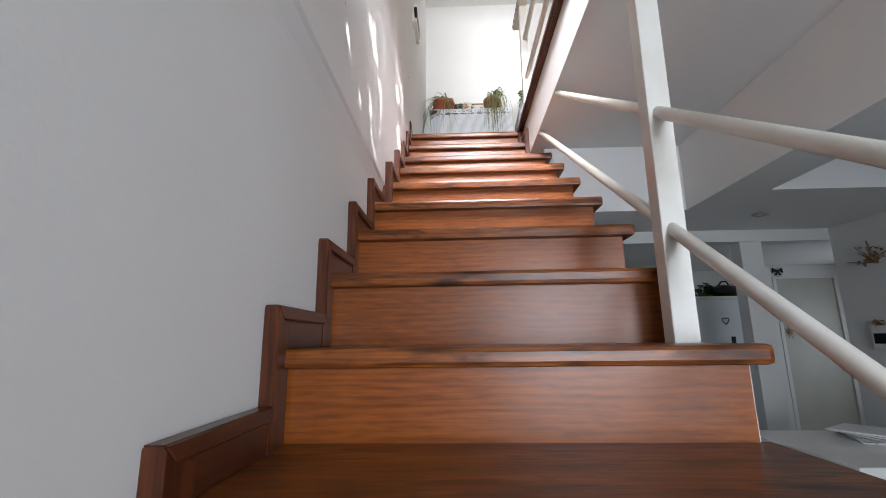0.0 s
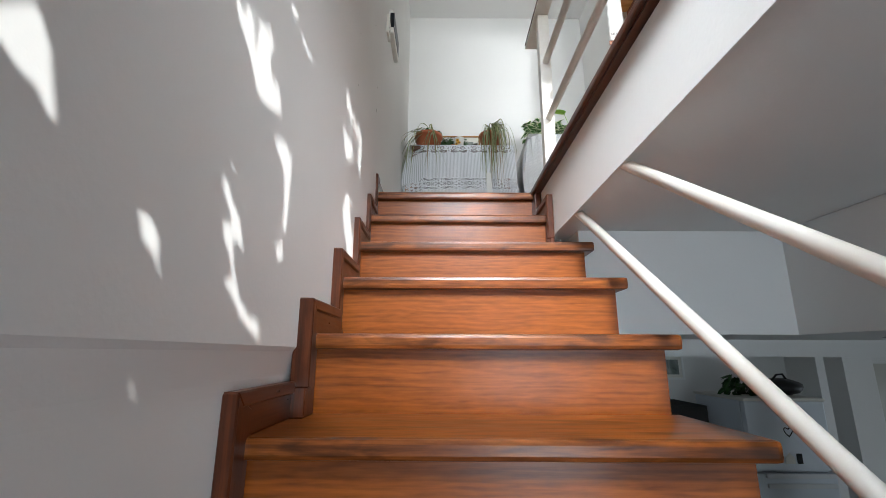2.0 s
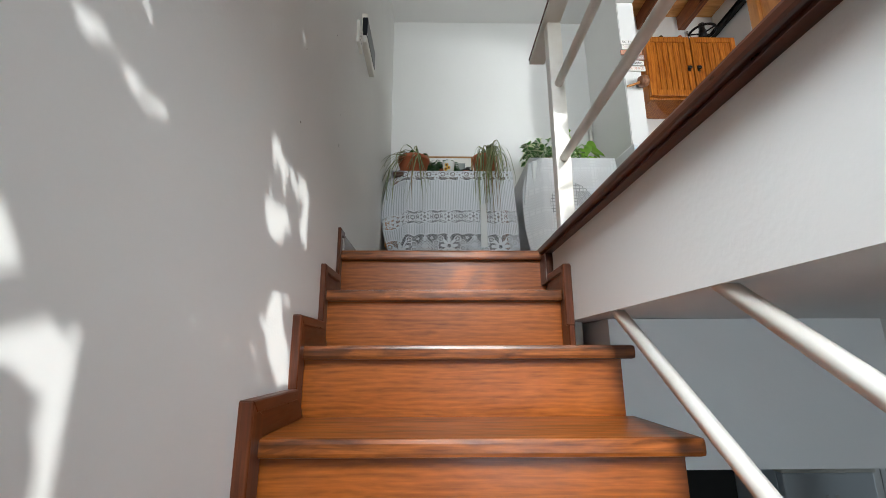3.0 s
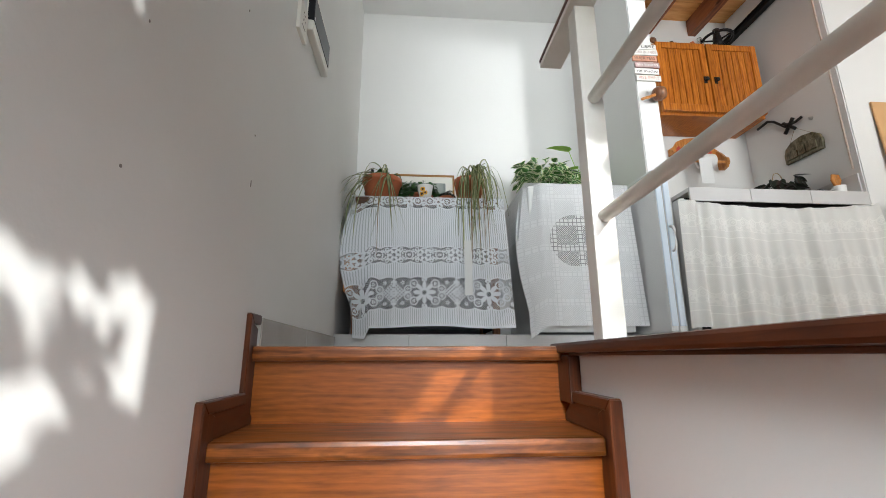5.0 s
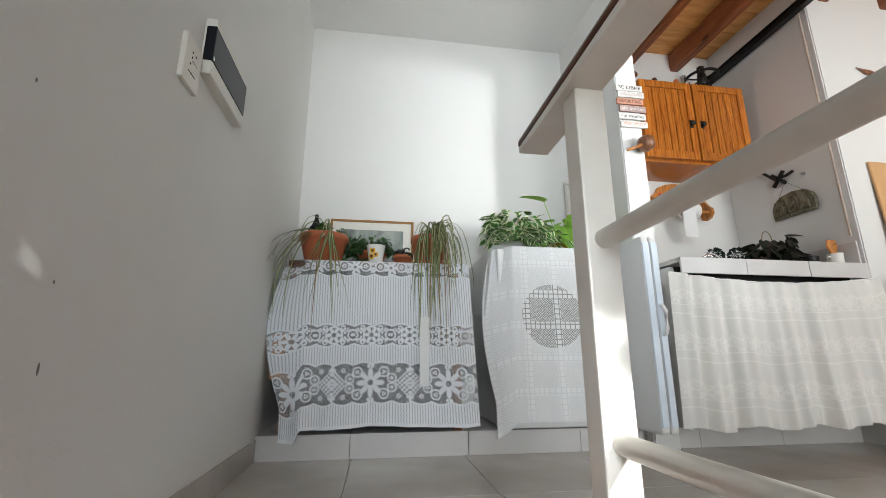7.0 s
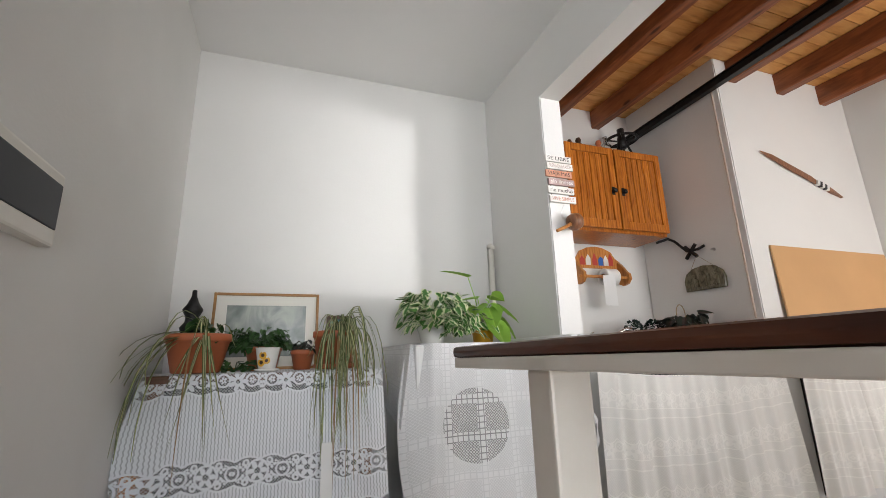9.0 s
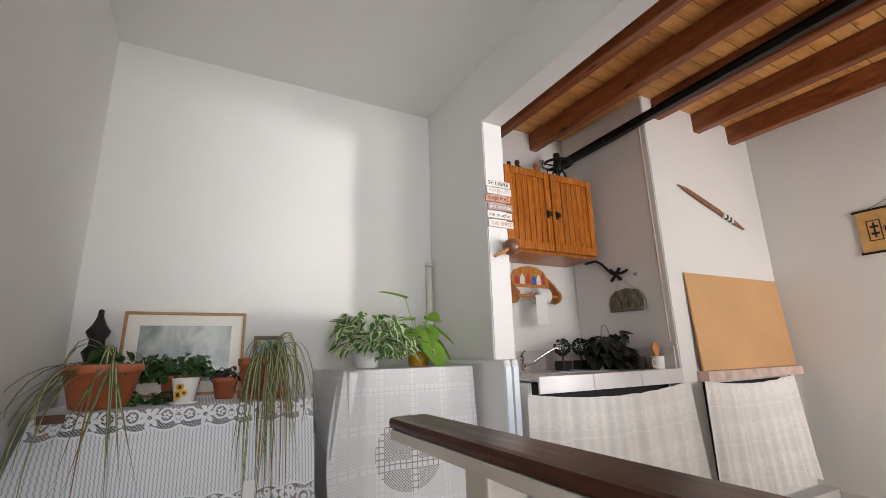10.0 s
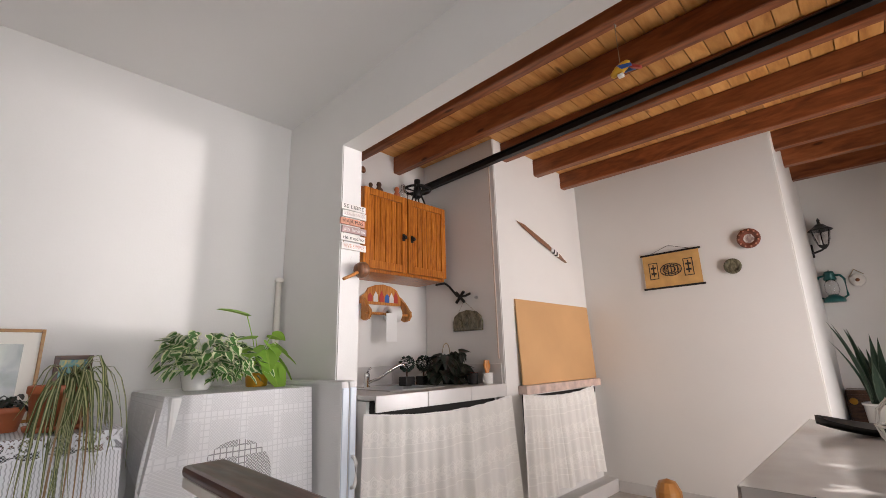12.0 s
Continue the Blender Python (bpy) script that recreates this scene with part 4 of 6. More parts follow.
p = pot("clay_pot", (0.47, 4.38, TT), 0.055, 0.075, 0.10, TERRACOTTA, "small clay pot behind the sunflower pot")
bush("ivy_plant", (0.45, 4.37, TT + 0.085), (0.15, 0.07, 0.10), 260, 0.030, DEEP, "bushy dark green small-leaved plant on the lace cloth", "plant", 21)
p = pot("clay_pot", (0.63, 4.36, TT), 0.035, 0.05, 0.085, TERRACOTTA, "tiny clay pot with a dark plant")
bush("trailing_plant", (0.37, 4.28, TT + 0.005), (0.13, 0.05, 0.05), 60, 0.026, DEEP, "dark trailing ivy lying on the tablecloth", "plant", 22)
bush("trailing_plant", (0.63, 4.36, TT + 0.08), (0.05, 0.05, 0.05), 40, 0.028, DUSK, "small dark-leaved plant in a clay pot", "plant", 23)
bush("seedling", (0.27, 4.25, TT + 0.14), (0.07, 0.06, 0.07), 14, 0.05, DEEP, "young leafy sprigs in the terracotta bowl", "plant", 24)

pg = thing("pagoda_ornament", (0.14, 4.62, TT), "black pagoda-shaped ornament behind the plant bowl", "ornament")
part("tower", lathe(bmesh.new(), [(0.05, 0), (0.05, 0.02), (0.03, 0.04), (0.034, 0.16), (0.046, 0.19), (0.05, 0.2), (0.03, 0.225), (0.028, 0.25), (0.042, 0.275), (0.044, 0.285), (0.026, 0.31), (0.012, 0.345), (0.010, 0.375), (0.0001, 0.378)], (0.14, 4.62, TT), 16), BLACK, pg, "", True)


def framed(name, label, x0, x1, z0, z1, y, lean, frame_w, frame_mat, mat_w, pic, glass=True):
    """A framed picture leaning back against the wall."""
    t = thing(name, ((x0 + x1) / 2, y, z0), label, "picture")
    m = Matrix.Translation((0, y, z0)) @ Matrix.Rotation(-lean, 4, "X")
    h = (z1 - z0) / math.cos(lean)
    for nm, a in (("frame_side", (x0, x0 + frame_w, 0, h)), ("frame_side", (x1 - frame_w, x1, 0, h)), ("frame_rail", (x0 + frame_w, x1 - frame_w, 0, frame_w)), ("frame_rail", (x0 + frame_w, x1 - frame_w, h - frame_w, h))):
        part(nm, slab(a[0], a[1], -0.009, 0.012, a[2], a[3], 0.002, m), frame_mat, t)
    part("mat_board", slab(x0 + frame_w, x1 - frame_w, 0.0, 0.008, frame_w, h - frame_w, 0, m), MAT_BOARD if mat_w else pic, t)
    if mat_w:
        part("print", slab(x0 + frame_w + mat_w, x1 - frame_w - mat_w, -0.002, 0.0, frame_w + mat_w, h - frame_w - mat_w, 0, m), pic, t)
    return t


framed("framed_print", "large gilt-framed pale woodland print leaning on the wall", 0.213, 0.712, TT + 0.001, 4.078, 4.66, 0.10, 0.013, GOLD_FRAME, 0.05, PAINTING)
framed("framed_picture", "small dark-framed flower picture leaning on the wall", 0.757, 0.89, TT + 0.001, 3.967, 4.69, 0.06, 0.018, DARK_FRAME, 0.0, FLOWERS)
tagsheet = part("paper_tag", slab(0.703, 0.745, 4.090, 4.092, 3.14, 3.44), PAPER)
tagged(tagsheet, "long white paper strip pinned to the lace cloth", "paper strip")

# ---- washing machine under a lace cloth ----
WT = 3.795
wm = thing("washing_machine", (1.3, 4.45, PLAT), "white front-loading washing machine hidden under a lace cloth", "washing machine")
part("body", slab(1.085, 1.652, 4.145, 4.72, PLAT + 0.01, WT - 0.004, 0.012), WHITE_PLASTIC, wm)
tilt90 = Matrix.Rotation(radians(90), 4, "X")
part("door_ring", lathe(bmesh.new(), [(0.175, 0.0), (0.178, 0.012), (0.165, 0.022), (0.148, 0.018), (0.145, 0.004)], (1.34, 4.144, 3.455), 40, tilt90), GREY_PLASTIC, wm, "", True)
part("door_glass", lathe(bmesh.new(), [(0.146, 0.006), (0.10, 0.012), (0.0001, 0.014)], (1.34, 4.144, 3.455), 32, tilt90), DARK_GLASS, wm, "", True)
for x in (1.1, 1.6):
    part("foot", slab(x, x + 0.03, 4.25, 4.28, PLAT, PLAT + 0.012), BLACK, wm)
cl = thing("lace_tablecloth", (1.33, 4.2, WT), "white square-patterned lace cloth over the washing machine", "tablecloth")


def fall2(u, v):
    drop = 1 - v
    x = 1.063 + u * 0.608 - 0.008 * drop * (1 - u) + 0.03 * drop * u
    corner = max(0.0, 1 - u / 0.14)
    z = WT + 0.001 - drop * (0.815 + 0.07 * corner)
    y = 4.116 - 0.018 * drop - 0.012 * drop * math.sin(u * 13 + 0.4) - 0.006 * drop * math.sin(u * 31)
    y += corner * 0.10 * (1 - 0.75 * drop)
    x -= 0.05 * corner * math.sin(math.pi * min(1, drop * 1.2))
    return (x, y, z), (u * 0.62, v * 0.815 + 0.02)


cloth("front_drape", 72, 24, fall2, LACE_SQUARE, cl)
cloth("top_sheet", 10, 8, lambda u, v: ((1.06 + u * 0.612, 4.116 + v * 0.62, WT + 0.002), (u * 0.62, 0.835 + v * 0.6)), LACE_SQUARE, cl)
cloth("side_drape", 16, 10, lambda u, v: ((1.058 - 0.045 * (1 - v) * (1 - u), 4.13 + u * 0.58, WT - (1 - v) * (0.34 - 0.06 * u)), (u * 0.58, v * 0.33)), LACE_SQUARE, cl)

wp = pot("white_pot", (1.25, 4.42, WT + 0.003), 0.055, 0.075, 0.09, WHITE_GLAZE, "round white glazed pot on the washing machine")
bush("variegated_pothos", (1.27, 4.40, WT + 0.08), (0.21, 0.15, 0.20), 230, 0.060, POTHOS, "variegated green and cream pothos in a white pot", "plant", 31, 0.05)
bush("variegated_pothos", (1.42, 4.34, WT + 0.05), (0.15, 0.09, 0.12), 100, 0.054, POTHOS, "variegated pothos stems spreading over the lace", "plant", 34, 0.2)
yp = pot("yellow_pot", (1.53, 4.42, WT + 0.003), 0.05, 0.062, 0.10, YELLOW_POT, "orange-yellow pot on the washing machine")
lp = thing("lime_plant", (1.53, 4.42, WT + 0.09), "lime green broad-leaved plant in a yellow pot", "plant")
r = random.Random(3)
for (dx, dy, dz, az, pt, ln) in ((-0.08, -0.02, 0.26, 3.0, -0.3, 0.12), (0.02, -0.08, 0.02, -1.2, 0.9, 0.14), (0.07, -0.05, 0.10, -0.6, 0.6, 0.11), (0.10, -0.02, 0.04, -0.3, 0.9, 0.11), (-0.05, -0.06, 0.10, -2.2, 0.4, 0.11), (0.03, -0.05, 0.12, -1.5, 0.5, 0.10), (0.06, 0.0, 0.17, 0.3, 0.2, 0.08), (0.0, -0.09, 0.09, -1.7, 0.8, 0.11), (0.08, -0.07, -0.01, -0.9, 1.2, 0.10), (-0.02, 0.0, 0.15, 2.6, 0.0, 0.09), (0.10, 0.02, 0.12, 0.2, 0.5, 0.08), (-0.08, -0.07, 0.04, -2.4, 0.7, 0.10)):
    base = Vector((1.53, 4.42, WT + 0.09))
    tip = base + Vector((dx, dy, dz))
    bm = bmesh.new()
    heart(bm, facing(tip, az, pt, r.uniform(-0.4, 0.4)), ln * 1.25, ln * 1.1)
    lf = part("leaf", bm, LIME, lp)
    part("stalk", tube(bmesh.new(), [base, (base + tip) / 2 + Vector((0, 0, 0.02)), tip], 0.0022, 5), LIME, lf)

# ---- folded camping table leaning by the pier ----
ft = thing("folding_table", (1.72, 4.2, PLAT), "folded pale grey plastic table with a carrying handle", "folding table")
A, B = Vector((1.705, 4.60, 0)), Vector((1.765, 3.935, 0))
d = (B - A).normalized()
ln = (B - A).length
m = Matrix.Translation((A.x, A.y, PLAT + 0.001)) @ Matrix(((d.x, -d.y, 0, 0), (d.y, d.x, 0, 0), (0, 0, 1, 0), (0, 0, 0, 1)))
part("half_top", slab(0, ln, 0.003, 0.045, 0.0, 0.88, 0.014, m), GREY_PLASTIC, ft)
part("half_top", slab(0, ln, -0.043, 0.0, 0.0, 0.88, 0.014, m), GREY_PLASTIC, ft)
part("edge_strip", slab(ln - 0.004, ln + 0.004, -0.038, -0.004, 0.03, 0.85, 0.003, m), BLUE_WHITE, ft, "pale blue plastic edge")
part("edge_strip", slab(ln - 0.004, ln + 0.004, 0.007, 0.040, 0.03, 0.85, 0.003, m), BLUE_WHITE, ft, "pale blue plastic edge")
part("handle", tube(bmesh.new(), [m @ Vector(q) for q in ((ln + 0.002, 0.02, 0.55), (ln + 0.022, 0.02, 0.545), (ln + 0.034, 0.02, 0.525), (ln + 0.034, 0.02, 0.45), (ln + 0.022, 0.02, 0.425), (ln + 0.002, 0.02, 0.42))], 0.008, 8), WHITE_PLASTIC, ft, "", True)

pipe = thing("wall_pipe", (1.755, 4.725, PLAT), "cream painted vent pipe standing in the corner", "pipe")
part("tube", rod(bmesh.new(), (1.752, 4.722, PLAT), (1.752, 4.722, 4.40), 0.018, None, 14), CREAM_PLASTIC, pipe, "", True)
part("cap", lathe(bmesh.new(), [(0.019, 0), (0.025, 0.002), (0.025, 0.022), (0.012, 0.03), (0.0001, 0.031)], (1.752, 4.722, 4.395), 16), CREAM_PLASTIC, pipe, "", True)

# ---- wall intercom and switch ----
ic = thing("wall_intercom", (0.02, 3.41, 4.11), "cream wall intercom with a black screen", "intercom")
part("housing", slab(0.012, 0.044, 3.205, 3.499, 3.998, 4.172, 0.007), CREAM_PLASTIC, ic)
part("screen", slab(0.020, 0.0465, 3.2035, 3.489, 4.037, 4.145, 0.003), DARK_GLASS, ic, "black glass screen")
part("button", slab(0.0460, 0.0475, 3.208, 3.215, 4.042, 4.052), WHITE_PLASTIC, ic)
sw = thing("switch_plate", (0.02, 3.17, 3.98), "cream double socket and switch plate", "switch")
part("plate", slab(0.012, 0.028, 3.125, 3.217, 3.922, 4.048, 0.004), CREAM_PLASTIC, sw)
for y, z in ((3.16, 4.01), (3.18, 4.01), (3.16, 3.995), (3.155, 3.975)):
    part("hole", slab(0.0275, 0.0285, y, y + 0.004, z, z + 0.006), DARK, sw)
part("slot", slab(0.0275, 0.0285, 3.15, 3.19, 3.955, 3.958), DARK, sw)
part("slot", slab(0.0275, 0.0285, 3.165, 3.195, 3.99, 3.9915), DARK, sw)
sw.matrix_basis = Matrix.Translation((0, -0.028, -0.009)) @ sw.matrix_basis

# ---- kitchen niche ----
CT = 3.735
wt = thing("worktop", (2.48, 4.35, CT), "pale grey tiled kitchen worktop with a steel sink", "worktop")
bm = bmesh.new()
for a in ((1.947, 2.2, 3.985, 4.75), (2.62, 3.023, 3.985, 4.75), (2.2, 2.62, 3.985, 4.18), (2.2, 2.62, 4.56, 4.75)):
    box(bm, *a, CT - 0.022, CT)
part("top", bm, WALL_TILE, wt)
part("sink_basin", slab(2.2, 2.62, 4.18, 4.56, CT - 0.16, CT - 0.15), STEEL, wt, "brushed steel basin")
bm = bmesh.new()
for a in ((2.19, 2.63, 4.17, 4.19), (2.19, 2.63, 4.55, 4.57), (2.19, 2.21, 4.19, 4.55), (2.61, 2.63, 4.19, 4.55)):
    box(bm, *a, CT - 0.15, CT + 0.005)
part("sink_rim", bm, STEEL, wt, "brushed steel rim")
for i in range(3):
    x0 = 1.948 + i * 0.359
    part("edge_tile", slab(x0, min(x0 + 0.356, 3.022), 3.972, 3.984, CT - 0.078, CT + 0.002, 0.002), WALL_TILE, wt)
    part("splash_tile", slab(x0, min(x0 + 0.356, 3.022), 4.742, 4.753, CT, CT + 0.13, 0.002), WALL_TILE, wt)
for i in range(2):
    part("splash_tile", slab(3.013, 3.0235, 4.0 + i * 0.37, 4.366 + i * 0.37, CT, CT + 0.13, 0.002), WALL_TILE, wt)
bs = thing("sink_cabinet", (2.48, 4.4, PLAT), "open sink cabinet behind a lace curtain, inner shade painted dark", "cabinet")
part("side", slab(1.95, 1.97, 4.06, 4.74, PLAT, CT - 0.03), WHITE_PLASTIC, bs)
part("side", slab(3.0, 3.02, 4.06, 4.74, PLAT, CT - 0.03), WHITE_PLASTIC, bs)
# dark back, and a slab added under the worktop, paint in the shade
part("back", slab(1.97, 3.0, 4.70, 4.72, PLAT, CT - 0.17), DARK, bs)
part("gap_shade_slab", slab(1.97, 3.0, 4.06, 4.075, CT - 0.2, CT - 0.03), DARK, bs)

fc = thing("faucet", (2.337, 4.6, CT), "chrome single-lever kitchen faucet", "faucet")
part("body", lathe(bmesh.new(), [(0.026, 0), (0.026, 0.006), (0.02, 0.01), (0.02, 0.085), (0.017, 0.095), (0.0001, 0.098)], (2.337, 4.6, CT), 20), CHROME, fc, "", True)
part("spout", tube(bmesh.new(), [(2.337, 4.6, CT + 0.03), (2.40, 4.56, CT + 0.055), (2.47, 4.51, CT + 0.11), (2.52, 4.48, CT + 0.14), (2.545, 4.465, CT + 0.14), (2.552, 4.46, CT + 0.125)], 0.0105, 10), CHROME, fc, "", True)
part("lever", tube(bmesh.new(), [(2.337, 4.6, CT + 0.09), (2.335, 4.58, CT + 0.115), (2.33, 4.55, CT + 0.125)], 0.006, 8), CHROME, fc, "", True)


def curtain(name, label, x0, x1, y, top, sag, bottom, folds, seed, flare=0.0):
    t = thing(name, ((x0 + x1) / 2, y, bottom), label, "curtain")
    r = random.Random(seed)
    ph = [r.uniform(0, 6) for i in range(4)]

    def fn(u, v):
        drop = 1 - v
        zt = top - sag * (1 - (2 * u - 1) ** 2)
        amp = 0.010 + 0.015 * drop
        amp *= 0.45 + 0.75 * abs(math.sin(u * 7.3 + ph[3]) * math.sin(u * 17 + ph[2]))
        yy = y - amp * math.sin(u * folds + ph[0] + 1.6 * math.sin(u * 9 + ph[1])) - 0.5 * amp * math.sin(u * folds * 2.3 + ph[2]) - 0.03 * drop * flare
        zz = zt - drop * (zt - bottom - 0.012 * math.sin(u * 25 + ph[3]))
        xx = x0 + (x1 - x0) * u + flare * 0.05 * drop * (2 * u - 1)
        return (xx, yy, zz), (u * (x1 - x0) * 1.35, v * (top - bottom))
    cloth("drape", 150, 18, fn, LACE_CURTAIN, t)
    n = 12
    part("cord", tube(bmesh.new(), [(x0 + (x1 - x0) * i / n, y, top - 0.006 - sag * (1 - (2 * i / n - 1) ** 2)) for i in range(n + 1)], 0.003, 6), WHITE_PLASTIC, t)
    return t


curtain("sink_curtain", "gathered ivory lace curtain hanging under the worktop", 1.87, 3.04, 3.962, 3.662, 0.04, 2.955, 44, 2, 0.5)
curtain("hearth_curtain", "gathered ivory lace curtain under the chimney shelf", 3.10, 4.11, 3.895, 3.665, 0.035, 3.02, 48, 9, 0.9)

cb = thing("wall_cabinet", (2.55, 4.55, 4.48), "honey pine wall cabinet with two beaded doors", "cabinet")
C0, C1, Z0, Z1 = 2.165, 2.945, 4.482, 5.07
part("body", slab(C0, C1, 4.455, 4.752, Z0, Z1, 0.003), PINE, cb)
mid = 2.552
for a, b, knob in ((C0 + 0.004, mid - 0.006, mid - 0.04), (mid + 0.006, C1 - 0.004, mid + 0.04)):
    dr = part("door", slab(a, b, 4.446, 4.454, Z0 + 0.02, Z1 - 0.006), PINE, cb)
    w = 0.045
    for nm, q in (("stile", (a, a + w, Z0 + 0.02, Z1 - 0.006)), ("stile", (b - w, b, Z0 + 0.02, Z1 - 0.006)), ("door_rail", (a + w, b - w, Z0 + 0.02, Z0 + 0.075)), ("door_rail", (a + w, b - w, Z1 - 0.055, Z1 - 0.006))):
        part(nm, slab(q[0], q[1], 4.424, 4.446, q[2], q[3], 0.004), PINE, dr)
    n = 6
    pw = (b - a - 2 * w) / n
    for i in range(n):
        part("board", slab(a + w + i * pw + 0.002, a + w + (i + 1) * pw - 0.002, 4.432, 4.446, Z0 + 0.075, Z1 - 0.055, 0.005), PINE, dr)
    part("knob", lathe(bmesh.new(), [(0.005, 0), (0.006, 0.012), (0.015, 0.018), (0.016, 0.024), (0.009, 0.03), (0.0001, 0.031)], (knob, 4.424, 4.755), 16, tilt90), BLACK, dr, "black iron knob", True)
    part("knob_plate", slab(knob - 0.012, knob + 0.012, 4.421, 4.425, 4.73, 4.785, 0.002), BLACK, dr)


def figure(place, h, mat, label, seed):
    """A small plain figurine turned about its axis with a few bumps."""
    r = random.Random(seed)
    prof = [(h * 0.22, 0), (h * 0.2, h * 0.08), (h * r.uniform(0.14, 0.2), h * 0.3), (h * r.uniform(0.16, 0.24), h * 0.5), (h * 0.1, h * 0.68), (h * 0.15, h * 0.82), (h * 0.1, h * 0.95), (0.0001, h)]
    return tagged(part("figurine", lathe(bmesh.new(), prof, place, 14), mat, None, "", True), label, "figurine", "figurines on the cabinet")


figure((2.33, 4.58, Z1), 0.11, BROWN, "dark brown figurine on top of the cabinet", 1)
figure((2.405, 4.58, Z1), 0.135, BROWN, "dark carved figurine on top of the cabinet", 2)
figure((2.575, 4.58, Z1), 0.14, TERRACOTTA, "pale clay figurine on top of the cabinet", 3)
bt = thing("glass_bottle", (2.64, 4.58, Z1), "small clear glass bottle on the cabinet", "bottle")
part("glass", lathe(bmesh.new(), [(0.032, 0), (0.036, 0.005), (0.036, 0.10), (0.014, 0.13), (0.014, 0.165), (0.017, 0.17), (0.012, 0.168), (0.012, 0.13), (0.03, 0.10), (0.03, 0.01), (0.0001, 0.008)], (2.64, 4.58, Z1), 18), GLASS, bt, "", True)
wh = thing("iron_wheel_grinder", (2.78, 4.57, Z1), "black cast-iron hand-wheel grinder on the cabinet", "grinder")
bm = bmesh.new()
for k in range(24):
    a, b = k * math.tau / 24, (k + 1) * math.tau / 24
    rod(bm, (2.78 + 0.105 * math.cos(a), 4.57 + 0.105 * math.sin(a), Z1 + 0.165), (2.78 + 0.105 * math.cos(b), 4.57 + 0.105 * math.sin(b), Z1 + 0.165), 0.011, None, 6)
part("wheel_rim", bm, BLACK, wh)
for k in range(5):
    a = k * math.tau / 5 + 0.3
    part("spoke", rod(bmesh.new(), (2.78, 4.57, Z1 + 0.15), (2.78 + 0.1 * math.cos(a), 4.57 + 0.1 * math.sin(a), Z1 + 0.165), 0.007, None, 6), BLACK, wh)
part("hub", lathe(bmesh.new(), [(0.03, 0.1), (0.035, 0.12), (0.03, 0.18), (0.025, 0.19), (0.025, 0.25), (0.0001, 0.252)], (2.78, 4.57, Z1), 14), BLACK, wh, "", True)
for k in range(4):
    a = k * math.tau / 4 + 0.6
    part("leg", rod(bmesh.new(), (2.78 + 0.03 * math.cos(a), 4.57 + 0.03 * math.sin(a), Z1 + 0.12), (2.78 + 0.075 * math.cos(a), 4.57 + 0.075 * math.sin(a), Z1), 0.007, None, 6), BLACK, wh)
nut = tagged(part("wall_ornament", lathe(bmesh.new(), [(0.0001, 0), (0.026, 0.004), (0.03, 0.012), (0.014, 0.022), (0.0001, 0.024)], (2.37, 4.755, 5.35), 14, tilt90), TURNED, None, "", True), "small brown wooden wall ornament above the cabinet", "ornament")

# black steel flue bar below the rafters
fb = thing("steel_beam", (2.95, 3.0, 5.3), "black painted steel bar under the rafters", "beam")
bm = bmesh.new()
aa, bb = Vector((2.995, 4.745, 5.345)), Vector((2.93, SOUTH, 5.345))
for x0, x1, z0, z1 in ((-0.020, 0.020, 0.021, 0.028), (-0.020, 0.020, -0.028, -0.021), (-0.005, 0.005, -0.021, 0.021)):
    lo = [bm.verts.new(aa + Vector((x, 0, z))) for x, z in ((x0, z0), (x1, z0), (x1, z1), (x0, z1))]
    hi = [bm.verts.new(bb + Vector((x, 0, z))) for x, z in ((x0, z0), (x1, z0), (x1, z1), (x0, z1))]
    bm.faces.new(lo), bm.faces.new(hi)
    for i in range(4):
        bm.faces.new((lo[i], lo[(i + 1) % 4], hi[(i + 1) % 4], hi[i]))
part("bar", bm, BLACK, fb)

# paper towel holder
ph = thing("towel_holder", (2.57, 4.70, 4.33), "carved wooden paper towel holder painted with a village", "towel holder")
bm = bmesh.new()
prism(bm, [(2.37, 4.31), (2.37, 4.36), (2.41, 4.385), (2.44, 4.43), (2.50, 4.455), (2.57, 4.465), (2.64, 4.455), (2.70, 4.43), (2.73, 4.385), (2.77, 4.36), (2.77, 4.31)], "Y", 4.735, 4.752)
part("back_board", bm, CHAIR_WOOD, ph)
for i, (x, c) in enumerate(((2.45, RED_PAINT), (2.50, SIGN_WHITE), (2.555, RED_PAINT), (2.605, BLUE_PAINT), (2.65, SIGN_WHITE), (2.69, RED_PAINT))):
    part("painted_house", prism(bmesh.new(), [(x - 0.02, 4.33), (x + 0.02, 4.33), (x + 0.02, 4.37 + 0.01 * (i % 2)), (x, 4.395 + 0.012 * (i % 3)), (x - 0.02, 4.37)], "Y", 4.732, 4.735), c, ph)
for x in (2.375, 2.745):
    bm = bmesh.new()
    prism(bm, [(4.735, 4.36), (4.735, 4.20), (4.70, 4.185), (4.655, 4.195), (4.63, 4.225), (4.635, 4.26), (4.665, 4.285), (4.70, 4.33)], "X", x, x + 0.02)
    part("side_bracket", bm, CHAIR_WOOD, ph)
part("dowel", rod(bmesh.new(), (2.36, 4.66, 4.235), (2.78, 4.66, 4.235), 0.010, None, 10), CHAIR_WOOD, ph)
rl = thing("paper_roll", (2.59, 4.66, 4.235), "white paper roll with a hanging sheet", "paper roll")
part("roll", lathe(bmesh.new(), [(0.02, -0.05), (0.054, -0.05), (0.056, -0.047), (0.056, 0.047), (0.054, 0.05), (0.02, 0.05), (0.02, -0.05)], (2.60, 4.66, 4.235), 28, Matrix.Rotation(radians(90), 4, "Y")), PAPER, rl, "", True)
part("loose_sheet", slab(2.50, 2.598, 4.6035, 4.605, 4.035, 4.235), PAPER, rl)
